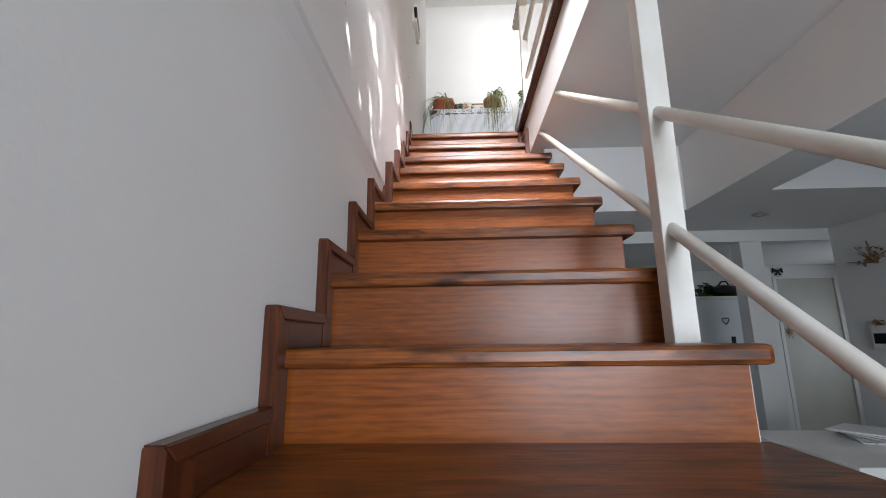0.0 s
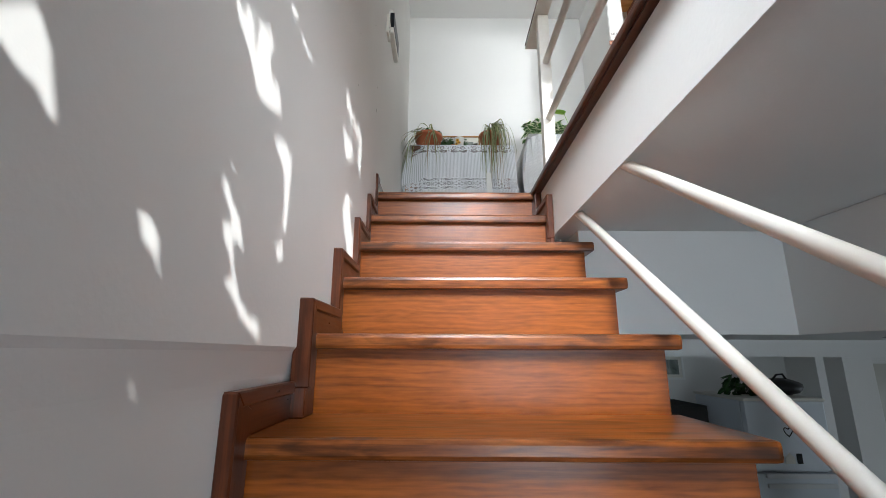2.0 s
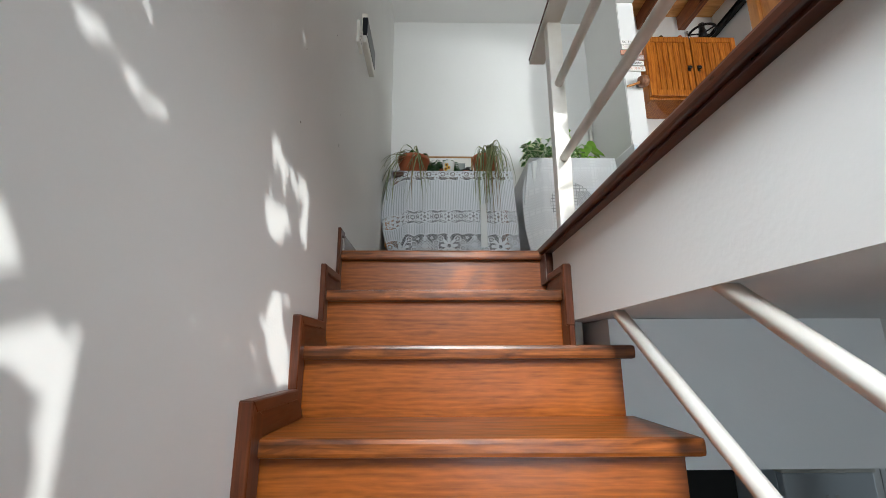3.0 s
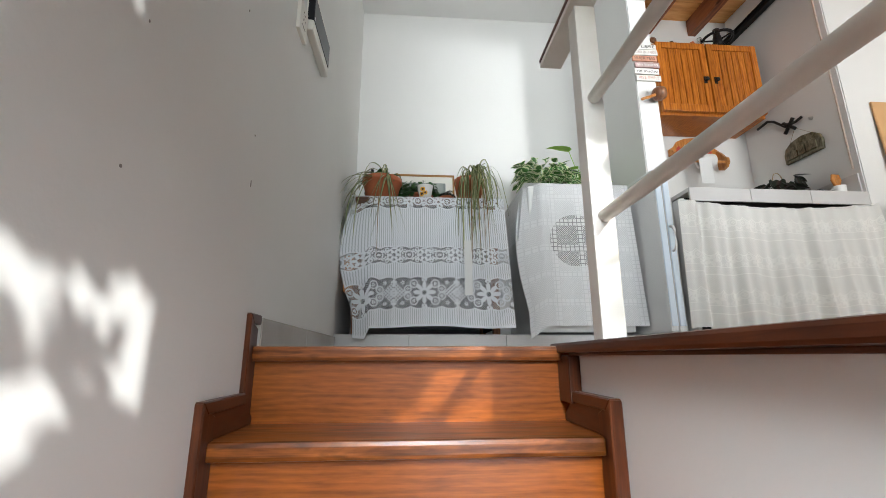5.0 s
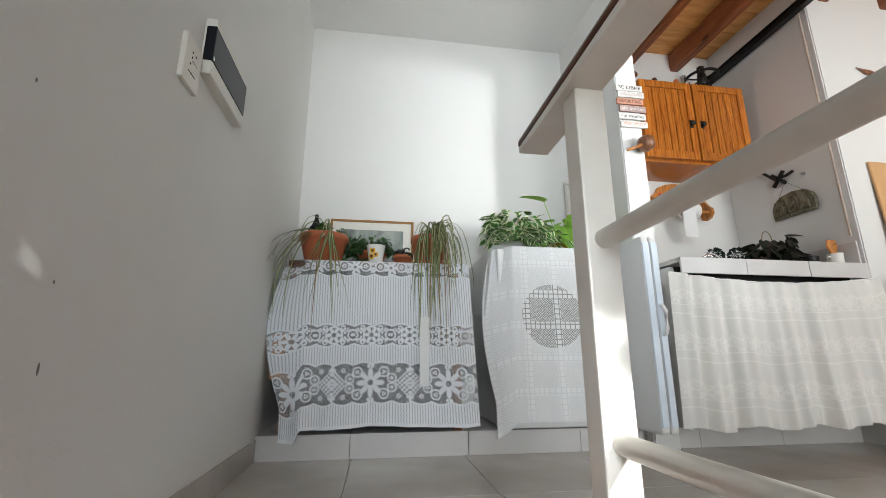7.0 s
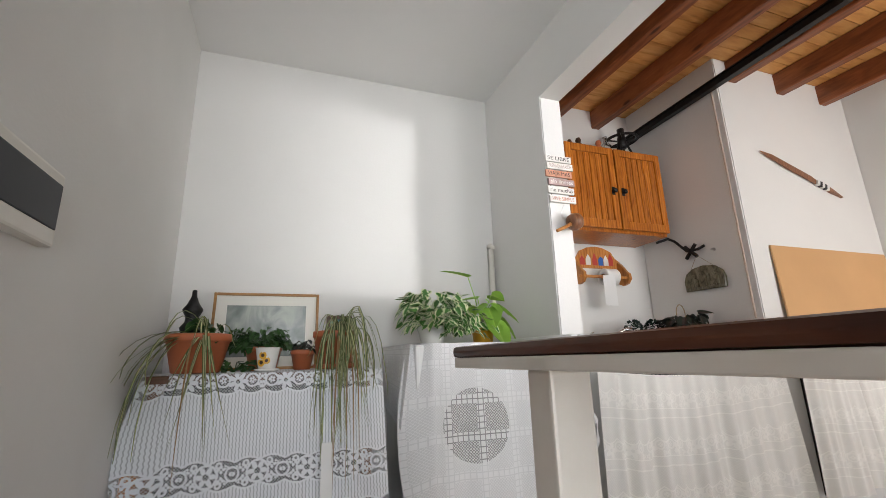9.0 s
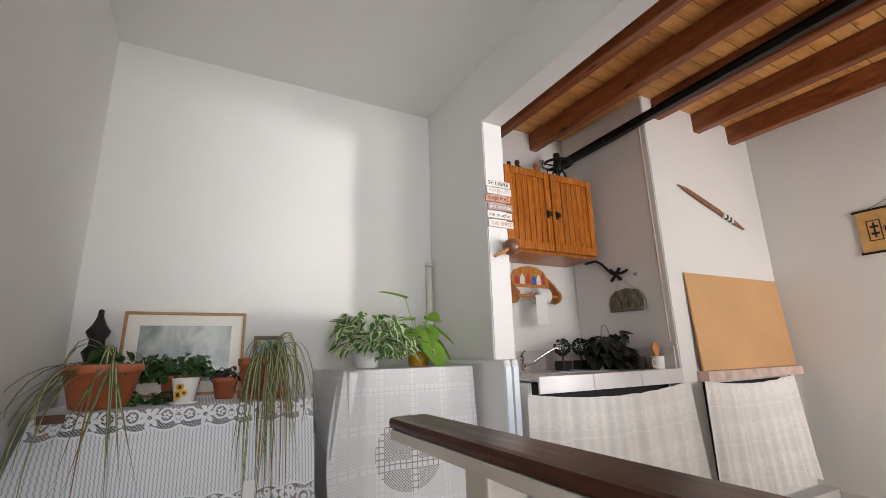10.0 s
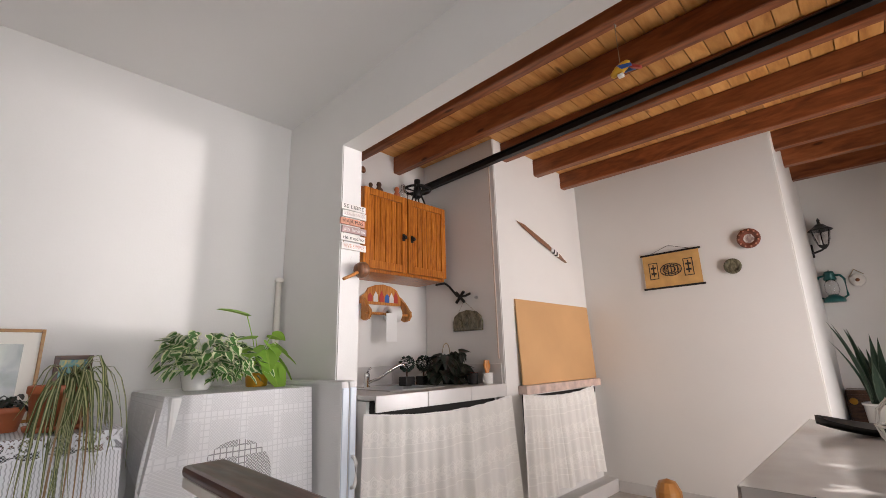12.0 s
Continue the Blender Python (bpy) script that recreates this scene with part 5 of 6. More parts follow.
part("core", lathe(bmesh.new(), [(0.021, -0.0505), (0.012, -0.0505)], (2.60, 4.66, 4.235), 20, Matrix.Rotation(radians(90), 4, "Y")), MDF, rl)

# things on the worktop
for x, y in ((2.60, 4.50), (2.73, 4.47)):
    tp = thing("topiary", (x, y, CT), "small dark green artificial topiary ball in a black pot", "plant", "topiary balls")
    part("pot_body", slab(x - 0.04, x + 0.04, y - 0.04, y + 0.04, CT, CT + 0.06, 0.006), BLACK, tp)
    part("trunk", rod(bmesh.new(), (x, y, CT + 0.05), (x, y, CT + 0.11), 0.006, None, 8), BROWN, tp)
    bm = bmesh.new()
    rr = random.Random(int(x * 100))
    for i in range(260):
        v = Vector((rr.gauss(0, 1), rr.gauss(0, 1), rr.gauss(0, 1))).normalized()
        heart(bm, facing(Vector((x, y, CT + 0.145)) + v * 0.045, math.atan2(v.y, v.x) + rr.uniform(-1, 1), -v.z + rr.uniform(-0.6, 0.6), rr.uniform(-1, 1)), 0.016, 0.014)
    part("crown", bm, TOPIARY, tp)
bush("dark_leaf_plant", (2.85, 4.33, CT + 0.03), (0.16, 0.12, 0.20), 120, 0.085, DUSK, "sprawling dark purple-green leafy plant on the worktop", "plant", 41, 0.3)
pb = pot("dark_pot", (2.86, 4.34, CT), 0.05, 0.06, 0.06, BLACK, "low dark pot under a leafy plant")
part("hoop", tube(bmesh.new(), [(2.85 + 0.035 * math.cos(a), 4.36, CT + 0.22 + 0.06 * math.sin(a)) for a in [i * math.pi / 8 - 0.3 for i in range(10)]], 0.003, 6), ROPE, pb)
for x, y, mt, lab in ((2.90, 4.16, BLACK, "black enamel mug on the worktop"), (2.945, 4.20, RED_PAINT, "dark red enamel mug on the worktop"), (2.965, 4.08, WHITE_GLAZE, "white enamel mug at the worktop's end")):
    mg = thing("mug", (x, y, CT), lab, "mug", "mugs by the sink")
    part("cup", lathe(bmesh.new(), [(0.032, 0), (0.034, 0.003), (0.036, 0.07), (0.037, 0.074), (0.033, 0.07), (0.031, 0.01), (0.0001, 0.008)], (x, y, CT), 22), mt, mg, "", True)
    part("handle", tube(bmesh.new(), [(x - 0.034, y, CT + 0.058), (x - 0.052, y, CT + 0.055), (x - 0.057, y, CT + 0.036), (x - 0.05, y, CT + 0.018), (x - 0.034, y, CT + 0.015)], 0.0045, 8), mt, mg, "", True)
bk = thing("wooden_scraper", (2.985, 4.12, CT + 0.06), "bundle of wooden spoons and a ribbed brush", "utensil")
for i in range(7):
    a = -0.9 + i * 0.3
    part("spoon", tube(bmesh.new(), [(2.965 + 0.006 * a, 4.08, CT + 0.02), (2.965 + 0.012 * a, 4.085, CT + 0.08), (2.97 + 0.030 * a, 4.09, CT + 0.12), (2.972 + 0.02 * a, 4.092, CT + 0.155)], 0.0075, 6), CHAIR_WOOD, bk)

# iron arm, cross and plaque on the chimney's side
ar = thing("wall_bracket", (3.02, 4.45, 4.4), "black wrought-iron arm on the chimney side", "bracket")
part("arm", tube(bmesh.new(), [(3.02, 4.62, 4.49), (2.995, 4.50, 4.485), (2.985, 4.44, 4.45), (2.985, 4.36, 4.365), (2.99, 4.28, 4.36), (3.0, 4.24, 4.375)], 0.009, 8), BLACK, ar)
part("cross_bar", rod(bmesh.new(), (2.985, 4.37, 4.395), (2.985, 4.29, 4.315), 0.012, None, 6), BLACK, ar)
part("cross_bar", rod(bmesh.new(), (2.985, 4.29, 4.395), (2.985, 4.37, 4.315), 0.012, None, 6), BLACK, ar)
part("screw", lathe(bmesh.new(), [(0.012, 0), (0.008, 0.02), (0.0001, 0.022)], (3.024, 4.20, 4.34), 10, Matrix.Rotation(radians(-90), 4, "Y")), STEEL, ar)
pq = thing("house_plaque", (3.0, 4.285, 4.17), "grey-green ceramic house relief plaque on a string", "plaque")
bm = prism(bmesh.new(), [(4.145, 4.10), (4.425, 4.105), (4.428, 4.17), (4.41, 4.215), (4.36, 4.245), (4.28, 4.255), (4.20, 4.24), (4.155, 4.205), (4.14, 4.16)], "X", 2.998, 3.018)
bmesh.ops.bevel(bm, geom=bm.edges[:], offset=0.004, segments=1, affect="EDGES")
part("slab", bm, CERAMIC, pq)
for y0, y1, h in ((4.18, 4.25, 0.05), (4.26, 4.31, 0.07), (4.32, 4.40, 0.045)):
    part("house_relief", prism(bmesh.new(), [(y0, 4.125), (y1, 4.125), (y1, 4.125 + h), ((y0 + y1) / 2, 4.15 + h), (y0, 4.125 + h)], "X", 2.989, 2.998), CERAMIC, pq)
part("string", tube(bmesh.new(), [(3.005, 4.20, 4.235), (2.992, 4.30, 4.325), (3.005, 4.37, 4.24)], 0.0015, 5), ROPE, pq)
tagged(part("corner_cable", tube(bmesh.new(), [(3.018, 4.02, z) for z in (3.9, 4.6, 5.4)], 0.0055, 6), CABLE), "thin brown cable down the chimney edge", "cable")

# ---- chimney front ----
kn = thing("wall_machete", (3.6, 3.96, 4.8), "long steel machete with a striped handle on the wall", "machete")
a, b = Vector((3.262, 3.968, 4.928)), Vector((3.975, 3.968, 4.692))
d = (b - a).normalized()
n = Vector((d.z, 0, -d.x))
bm = bmesh.new()
blade = [a, a + d * 0.10 - n * 0.022, a + d * 0.45 - n * 0.026, a + d * 0.50 - n * 0.020, a + d * 0.50 + n * 0.014, a + d * 0.25 + n * 0.018, a + d * 0.08 + n * 0.010]
prism(bm, [(p.x, p.z) for p in blade], "Y", 3.962, 3.9665)
part("blade", bm, TURNED, kn, "rusty brown steel blade")
for i in range(5):
    p0, p1 = a + d * (0.50 + i * 0.022), a + d * (0.522 + i * 0.022)
    part("grip", prism(bmesh.new(), [((p0 - n * 0.016).x, (p0 - n * 0.016).z), ((p1 - n * 0.016).x, (p1 - n * 0.016).z), ((p1 + n * 0.016).x, (p1 + n * 0.016).z), ((p0 + n * 0.016).x, (p0 + n * 0.016).z)], "Y", 3.952, 3.972), WHITE_GLAZE if i % 2 == 0 else BLACK, kn)
p0 = a + d * 0.61
part("pommel", prism(bmesh.new(), [((p0 - n * 0.017).x, (p0 - n * 0.017).z), ((p0 + d * 0.10).x, (p0 + d * 0.10).z), ((p0 + d * 0.135 + n * 0.006).x, (p0 + d * 0.135 + n * 0.006).z), ((p0 + n * 0.017).x, (p0 + n * 0.017).z)], "Y", 3.954, 3.972), TURNED, kn)
bd = thing("board_panel", (3.73, 3.95, 3.72), "plain tan fibreboard panel leaning on the chimney", "board")
m = Matrix.Translation((0, 3.938, 3.716)) @ Matrix.Rotation(radians(-2.3), 4, "X")
part("panel", slab(3.175, 4.258, 0.0, 0.012, 0.0, 0.602, 0.002, m), MDF, bd)
sh = thing("chimney_shelf", (3.65, 3.94, 3.66), "mottled pink stone shelf on the chimney", "shelf")
part("shelf_board", slab(3.16, 4.262, 3.905, 3.977, 3.655, 3.714, 0.004), PINK_STONE, sh)
part("bracket", slab(3.2, 3.23, 3.95, 3.977, 3.60, 3.654), BLACK, sh)
part("bracket", slab(4.2, 4.23, 3.95, 3.977, 3.60, 3.654), BLACK, sh)
# flat near-black sheet in place of the shaded recess, which isn't built
hd = part("hearth_shade_sheet", slab(3.2, 4.22, 3.972, 3.9775, 3.0, 3.64), DARK)
tagged(hd, "flat dark sheet painting the hearth recess's shade behind the curtain", "hearth", "", "structure")

# ---- signs on the pier ----


def lettering(name, text, place, size, mat, parent, width=None):
    cu = bpy.data.curves.new(name, "FONT")
    cu.body, cu.size, cu.align_x, cu.align_y = text, size, "CENTER", "CENTER"
    tmp = new("tmp_text", cu)
    bpy.context.view_layer.update()
    me = bpy.data.meshes.new_from_object(tmp)
    bpy.data.objects.remove(tmp)
    xs = [v.co.x for v in me.vertices]
    f = width / (max(xs) - min(xs)) if width else 1.0
    me.transform(Matrix.Translation(place) @ Matrix.Rotation(radians(90), 4, "X") @ Matrix.Diagonal((f, 1, 1, 1)))
    me.materials.append(mat)
    ob = new(name, me)
    ob.parent = parent
    ob.matrix_parent_inverse = parent.matrix_basis.inverted()
    return ob


sg = thing("word_sign", (1.89, 4.12, 4.64), "string of small painted wooden word boards on the pier", "sign")
boards = ((4.755, SIGN_WHITE, "SE LIBRE", 0.0, INK), (4.713, SIGN_WHITE, "SUE\u00d1A EN GRANDE", 0.006, SIGN_MAUVE), (4.668, SIGN_PINK, "VIAJA MAS", -0.005, INK), (4.622, SIGN_MAUVE, "sin limites", 0.008, SIGN_WHITE), (4.574, SIGN_WHITE, "rie mucho", 0.0, INK), (4.526, SIGN_WHITE, "VIVE SIMPLE", 0.007, SIGN_PINK))
for z, mt, text, dx, ink in boards:
    bo = part("board", slab(1.805 + dx, 1.965 + dx, 4.116, 4.126, z - 0.019, z + 0.019, 0.002), mt, sg)
    if text:
        lettering("lettering", text, (1.885 + dx, 4.1145, z), 0.030, ink, bo, 0.135)
    else:
        for i in range(7):
            part("lettering", slab(1.825 + dx + i * 0.018, 1.837 + dx + i * 0.018, 4.114, 4.116, z - 0.01, z + 0.01), ink, bo)
for x in (1.83, 1.94):
    part("cord", rod(bmesh.new(), (x, 4.128, 4.51), (x, 4.128, 4.775), 0.0015, None, 6), ROPE, sg)
bl = thing("wooden_toy", (1.90, 4.09, 4.38), "turned wooden cup-and-ball toy on the pier", "toy")
part("ball", lathe(bmesh.new(), [(0.0001, -0.045), (0.02, -0.042), (0.04, -0.025), (0.046, 0.0), (0.04, 0.025), (0.02, 0.04), (0.0001, 0.042)], (1.925, 4.085, 4.395), 22, Matrix.Rotation(radians(70), 4, "Y")), TURNED, bl, "", True)
part("handle", tube(bmesh.new(), [(1.885, 4.07, 4.375), (1.85, 4.06, 4.355), (1.785, 4.045, 4.325)], 0.010, 10, 0.8), CHAIR_WOOD, bl, "", True)
part("string", tube(bmesh.new(), [(1.90, 4.128, 4.50), (1.87, 4.12, 4.44), (1.86, 4.07, 4.37)], 0.0012, 5), WHITE_PLASTIC, bl)

# ---- east wall hangings ----
sc = thing("wall_scroll", (4.28, 3.235, 4.56), "small parchment scroll with black drawn motifs on rods", "wall hanging")
part("sheet", slab(4.279, 4.283, 3.025, 3.447, 4.43, 4.70), PARCHMENT, sc)
for z in (4.705, 4.427):
    part("rod", rod(bmesh.new(), (4.281, 3.010, z), (4.281, 3.462, z), 0.008, None, 8), BLACK, sc)
part("string", tube(bmesh.new(), [(4.286, 3.08, 4.71), (4.29, 3.24, 4.765), (4.286, 3.39, 4.71)], 0.0015, 5), INK, sc)
for y0 in (3.075, 3.335):
    for q in ((y0, y0 + 0.07, 4.50, 4.506), (y0, y0 + 0.07, 4.63, 4.636), (y0, y0 + 0.006, 4.506, 4.63), (y0 + 0.064, y0 + 0.07, 4.506, 4.63), (y0 + 0.015, y0 + 0.055, 4.54, 4.555), (y0 + 0.015, y0 + 0.055, 4.585, 4.60), (y0 + 0.03, y0 + 0.04, 4.52, 4.62)):
        part("ink_motif", slab(4.2775, 4.279, *q), INK, sc)
for k in range(3):
    pts = [(4.278, 3.24 + (0.08 - 0.022 * k) * math.cos(a), 4.565 + (0.05 - 0.013 * k) * math.sin(a)) for a in [i * math.tau / 20 for i in range(21)]]
    part("ink_motif", tube(bmesh.new(), pts, 0.0035, 5), INK, sc)
for i in range(5):
    part("ink_motif", slab(4.2775, 4.279, 3.185 + i * 0.024, 3.192 + i * 0.024, 4.525, 4.605), INK, sc)


sc.matrix_basis = Matrix.Translation((0, -0.014, -0.012)) @ sc.matrix_basis


def plate(y, z, r, rim, centre, marks, label):
    t = thing("wall_plate", (4.28, y, z), label, "plate")
    mm = Matrix.Rotation(radians(-90), 4, "Y")
    part("dish", lathe(bmesh.new(), [(0.0001, 0.006), (r * 0.55, 0.006), (r * 0.62, 0.012), (r, 0.022), (r * 0.99, 0.026), (r * 0.6, 0.016), (r * 0.5, 0.011), (0.0001, 0.010)], (4.294, y, z), 32, mm), rim, t, "", True)
    part("painted_centre", lathe(bmesh.new(), [(0.0001, 0.0125), (r * 0.46, 0.0125), (r * 0.46, 0.0118)], (4.294, y, z), 24, mm), centre, t)
    for k in range(marks):
        a = k * math.tau / marks
        part("rim_mark", slab(4.266, 4.27, y + r * 0.82 * math.cos(a) - 0.005, y + r * 0.82 * math.cos(a) + 0.005, z + r * 0.82 * math.sin(a) - 0.005, z + r * 0.82 * math.sin(a) + 0.005, 0.001), SIGN_PINK, t)


plate(2.678, 4.693, 0.073, PLATE_RED, PLATE_ART, 11, "round brown wall plate with a pale painted centre")
plate(2.806, 4.51, 0.057, CERAMIC, CERAMIC, 0, "small round dark bronze wall plate")

# ---- parrot on a string ----
pr = thing("parrot_ornament", (2.3, 2.71, 5.13), "small painted wooden parrot hanging from a rafter", "ornament")
part("body", lathe(bmesh.new(), [(0.0001, -0.05), (0.012, -0.045), (0.022, -0.01), (0.02, 0.02), (0.012, 0.04), (0.0001, 0.046)], (2.3, 2.71, 5.115), 14, Matrix.Rotation(radians(65), 4, "X")), YELLOW, pr, "", True)
part("wing", prism(bmesh.new(), [(2.72, 5.125), (2.66, 5.11), (2.655, 5.095), (2.70, 5.10)], "X", 2.278, 2.283), BLUE_PAINT, pr, "blue painted wing")
part("wing", prism(bmesh.new(), [(2.72, 5.125), (2.66, 5.11), (2.655, 5.095), (2.70, 5.10)], "X", 2.317, 2.322), BLUE_PAINT, pr, "blue painted wing")
part("tail", prism(bmesh.new(), [(2.67, 5.10), (2.63, 5.075), (2.625, 5.085), (2.665, 5.115)], "X", 2.293, 2.307), RED_PAINT, pr)
part("foot", slab(2.29, 2.31, 2.70, 2.725, 5.075, 5.09, 0.003), WHITE_GLAZE, pr)
part("string", rod(bmesh.new(), (2.3, 2.71, 5.13), (2.33, 2.72, 5.375), 0.0015, None, 5), ROPE, pr)
part("hook", tube(bmesh.new(), [(2.33, 2.72, 5.37), (2.34, 2.72, 5.36), (2.345, 2.72, 5.375), (2.34, 2.72, 5.40)], 0.003, 6), STEEL, pr)

# ---- alcove ----
X = FAR
wl_ = thing("wall_lantern", (X - 0.1, 2.36, 4.85), "black outdoor wall lantern with glass panes", "lamp")
part("wall_plate", slab(X - 0.02, X - 0.001, 2.425, 2.475, 4.70, 4.82, 0.006), BLACK, wl_)
part("arm", tube(bmesh.new(), [(X - 0.01, 2.45, 4.75), (X - 0.06, 2.42, 4.735), (X - 0.10, 2.365, 4.745), (X - 0.11, 2.345, 4.76)], 0.009, 8), BLACK, wl_)
part("base", lathe(bmesh.new(), [(0.012, -0.02), (0.03, 0.0), (0.035, 0.012), (0.02, 0.016)], (X - 0.11, 2.345, 4.77), 12), BLACK, wl_)
part("glass", lathe(bmesh.new(), [(0.036, 0.0), (0.055, 0.05), (0.068, 0.13), (0.066, 0.13), (0.053, 0.05), (0.034, 0.0)], (X - 0.11, 2.345, 4.785), 12), GLASS, wl_)
part("bulb", lathe(bmesh.new(), [(0.012, 0.0), (0.02, 0.03), (0.024, 0.06), (0.016, 0.085), (0.0001, 0.092)], (X - 0.11, 2.345, 4.80), 14), WHITE_GLAZE, wl_, "", True)
for k in range(6):
    a = k * math.tau / 6
    part("frame_bar", rod(bmesh.new(), (X - 0.11 + 0.037 * math.cos(a), 2.345 + 0.037 * math.sin(a), 4.785), (X - 0.11 + 0.069 * math.cos(a), 2.345 + 0.069 * math.sin(a), 4.915), 0.005, None, 5), BLACK, wl_)
part("roof", lathe(bmesh.new(), [(0.085, 0.0), (0.088, 0.006), (0.05, 0.035), (0.03, 0.055), (0.012, 0.065), (0.01, 0.085), (0.014, 0.095), (0.0001, 0.12)], (X - 0.11, 2.345, 4.915), 12), BLACK, wl_)
ol = thing("oil_lantern", (X - 0.08, 2.36, 4.30), "teal enamelled oil lantern hung on the wall", "lantern")
part("tank", lathe(bmesh.new(), [(0.07, 0.0), (0.075, 0.006), (0.072, 0.035), (0.045, 0.05), (0.03, 0.065)], (X - 0.08, 2.36, 4.29), 20), TEAL, ol, "", True)
part("chimney", lathe(bmesh.new(), [(0.035, 0.06), (0.05, 0.10), (0.045, 0.16), (0.03, 0.19), (0.028, 0.19), (0.043, 0.16), (0.048, 0.10), (0.033, 0.06)], (X - 0.08, 2.36, 4.29), 20), GLASS, ol, "", True)
part("hood", lathe(bmesh.new(), [(0.042, 0.19), (0.045, 0.2), (0.035, 0.235), (0.04, 0.24), (0.03, 0.265), (0.0001, 0.268)], (X - 0.08, 2.36, 4.29), 18), TEAL, ol, "", True)
for s in (-1, 1):
    part("side_tube", tube(bmesh.new(), [(X - 0.08, 2.36 + s * 0.06, 4.32), (X - 0.08, 2.36 + s * 0.092, 4.34), (X - 0.08, 2.36 + s * 0.092, 4.48), (X - 0.08, 2.36 + s * 0.07, 4.515), (X - 0.08, 2.36 + s * 0.035, 4.52)], 0.009, 8), TEAL, ol, "", True)
part("hanger", tube(bmesh.new(), [(X - 0.08, 2.36, 4.555), (X - 0.04, 2.36, 4.575), (X - 0.002, 2.36, 4.575)], 0.003, 6), BLACK, ol)
bh = thing("hanging_birdhouse", (X - 0.03, 2.19, 4.47), "tiny wooden slice ornament hung on a rope", "ornament")
part("slice", lathe(bmesh.new(), [(0.0001, 0.0), (0.05, 0.0), (0.054, 0.01), (0.05, 0.022), (0.0001, 0.024)], (X - 0.004, 2.19, 4.465), 18, Matrix.Rotation(radians(-90), 4, "Y")), SIGN_WHITE, bh, "pale bark-edged wood slice", True)
part("face_mark", lathe(bmesh.new(), [(0.0001, 0.0), (0.015, 0.0), (0.012, 0.004), (0.0001, 0.005)], (X - 0.028, 2.19, 4.465), 12, Matrix.Rotation(radians(-90), 4, "Y")), TURNED, bh)
part("rope", tube(bmesh.new(), [(X - 0.02, 2.235, 4.50), (X - 0.01, 2.20, 4.56), (X - 0.02, 2.145, 4.51)], 0.004, 6), ROPE, bh)

sb = thing("side_cabinet", (5.5, 2.2, FLOOR), "dark grey-brown wooden cabinet with a brass lock in the alcove", "cabinet")
part("body", slab(5.42, 5.64, 1.6, 2.425, FLOOR, 3.585, 0.005), DARK_FRAME, sb)
part("door", slab(5.408, 5.419, 2.03, 2.415, FLOOR + 0.05, 3.55, 0.004), DARK_FRAME, sb)
part("lock", lathe(bmesh.new(), [(0.026, 0.0), (0.026, 0.006), (0.018, 0.012), (0.0001, 0.014)], (5.408, 2.385, 3.50), 18, Matrix.Rotation(radians(-90), 4, "Y")), YELLOW_POT, sb, "brass lock plate", True)
ps = thing("plant_stand", (5.12, 2.2, FLOOR), "low dark wooden stand under the white planter", "stand")
part("top", slab(4.97, 5.27, 2.05, 2.35, 3.29, 3.32, 0.005), DARK_FRAME, ps)
for x in (4.98, 5.225):
    for y in (2.06, 2.305):
        part("leg", slab(x, x + 0.035, y, y + 0.035, FLOOR, 3.29, 0.004), DARK_FRAME, ps)
pot("planter", (5.12, 2.2, 3.32), 0.11, 0.13, 0.20, WHITE_GLAZE, "large white planter on a low stand")
sn = thing("snake_plant", (5.12, 2.2, 3.5), "tall banded snake plant in a white planter", "plant")
r = random.Random(6)
for i in range(20):
    az, ln_, sp = r.uniform(0, 6.28), r.uniform(0.28, 0.64), r.uniform(0.03, 0.22)
    b = Vector((5.12 + 0.07 * math.cos(az), 2.2 + 0.07 * math.sin(az), 3.49))
    bm = bmesh.new()
    ribbon(bm, [b + Vector((math.cos(az) * sp * t * t, math.sin(az) * sp * t * t, ln_ * t)) for t in [k / 7 for k in range(8)]], r.uniform(0.04, 0.06), (math.cos(az), math.sin(az), 0.2), 0.03, 0.3)
    part("leaf", bm, SNAKE, sn)

# ---- dining table and chair ----
DT = 3.585
dt = thing("dining_table", (2.6, 1.9, FLOOR), "dining table under a glossy grey oilcloth", "table")
part("tabletop", slab(1.95, 3.35, 1.45, 2.43, DT - 0.03, DT - 0.003, 0.004), CHAIR_WOOD, dt)
for x in (2.0, 3.24):
    for y in (1.5, 2.32):
        part("leg", slab(x, x + 0.06, y, y + 0.06, FLOOR, DT - 0.03, 0.005), CHAIR_WOOD, dt)
oc = thing("oilcloth", (2.6, 1.9, DT), "glossy grey oilcloth draped over the dining table", "tablecloth")
bm = slab(1.935, 3.365, 1.435, 2.445, DT - 0.003, DT + 0.001)
part("top_sheet", bm, OILCLOTH, oc)
cloth("drape", 60, 8, lambda u, v: ((1.93 + 1.44 * u, 2.447 + 0.012 * (1 - v) * (1 + math.sin(u * 40)), DT - (1 - v) * 0.24), (u, v)), OILCLOTH, oc)
cloth("drape", 40, 8, lambda u, v: ((1.932 - 0.012 * (1 - v) * (1 + math.sin(u * 34)), 1.44 + 1.0 * u, DT - (1 - v) * 0.24), (u, v)), OILCLOTH, oc)
bw = thing("boat_bowl", (2.9, 2.2, DT), "long dark carved wooden bowl on the oilcloth", "bowl")
bm = bmesh.new()
N = 12
vt = []
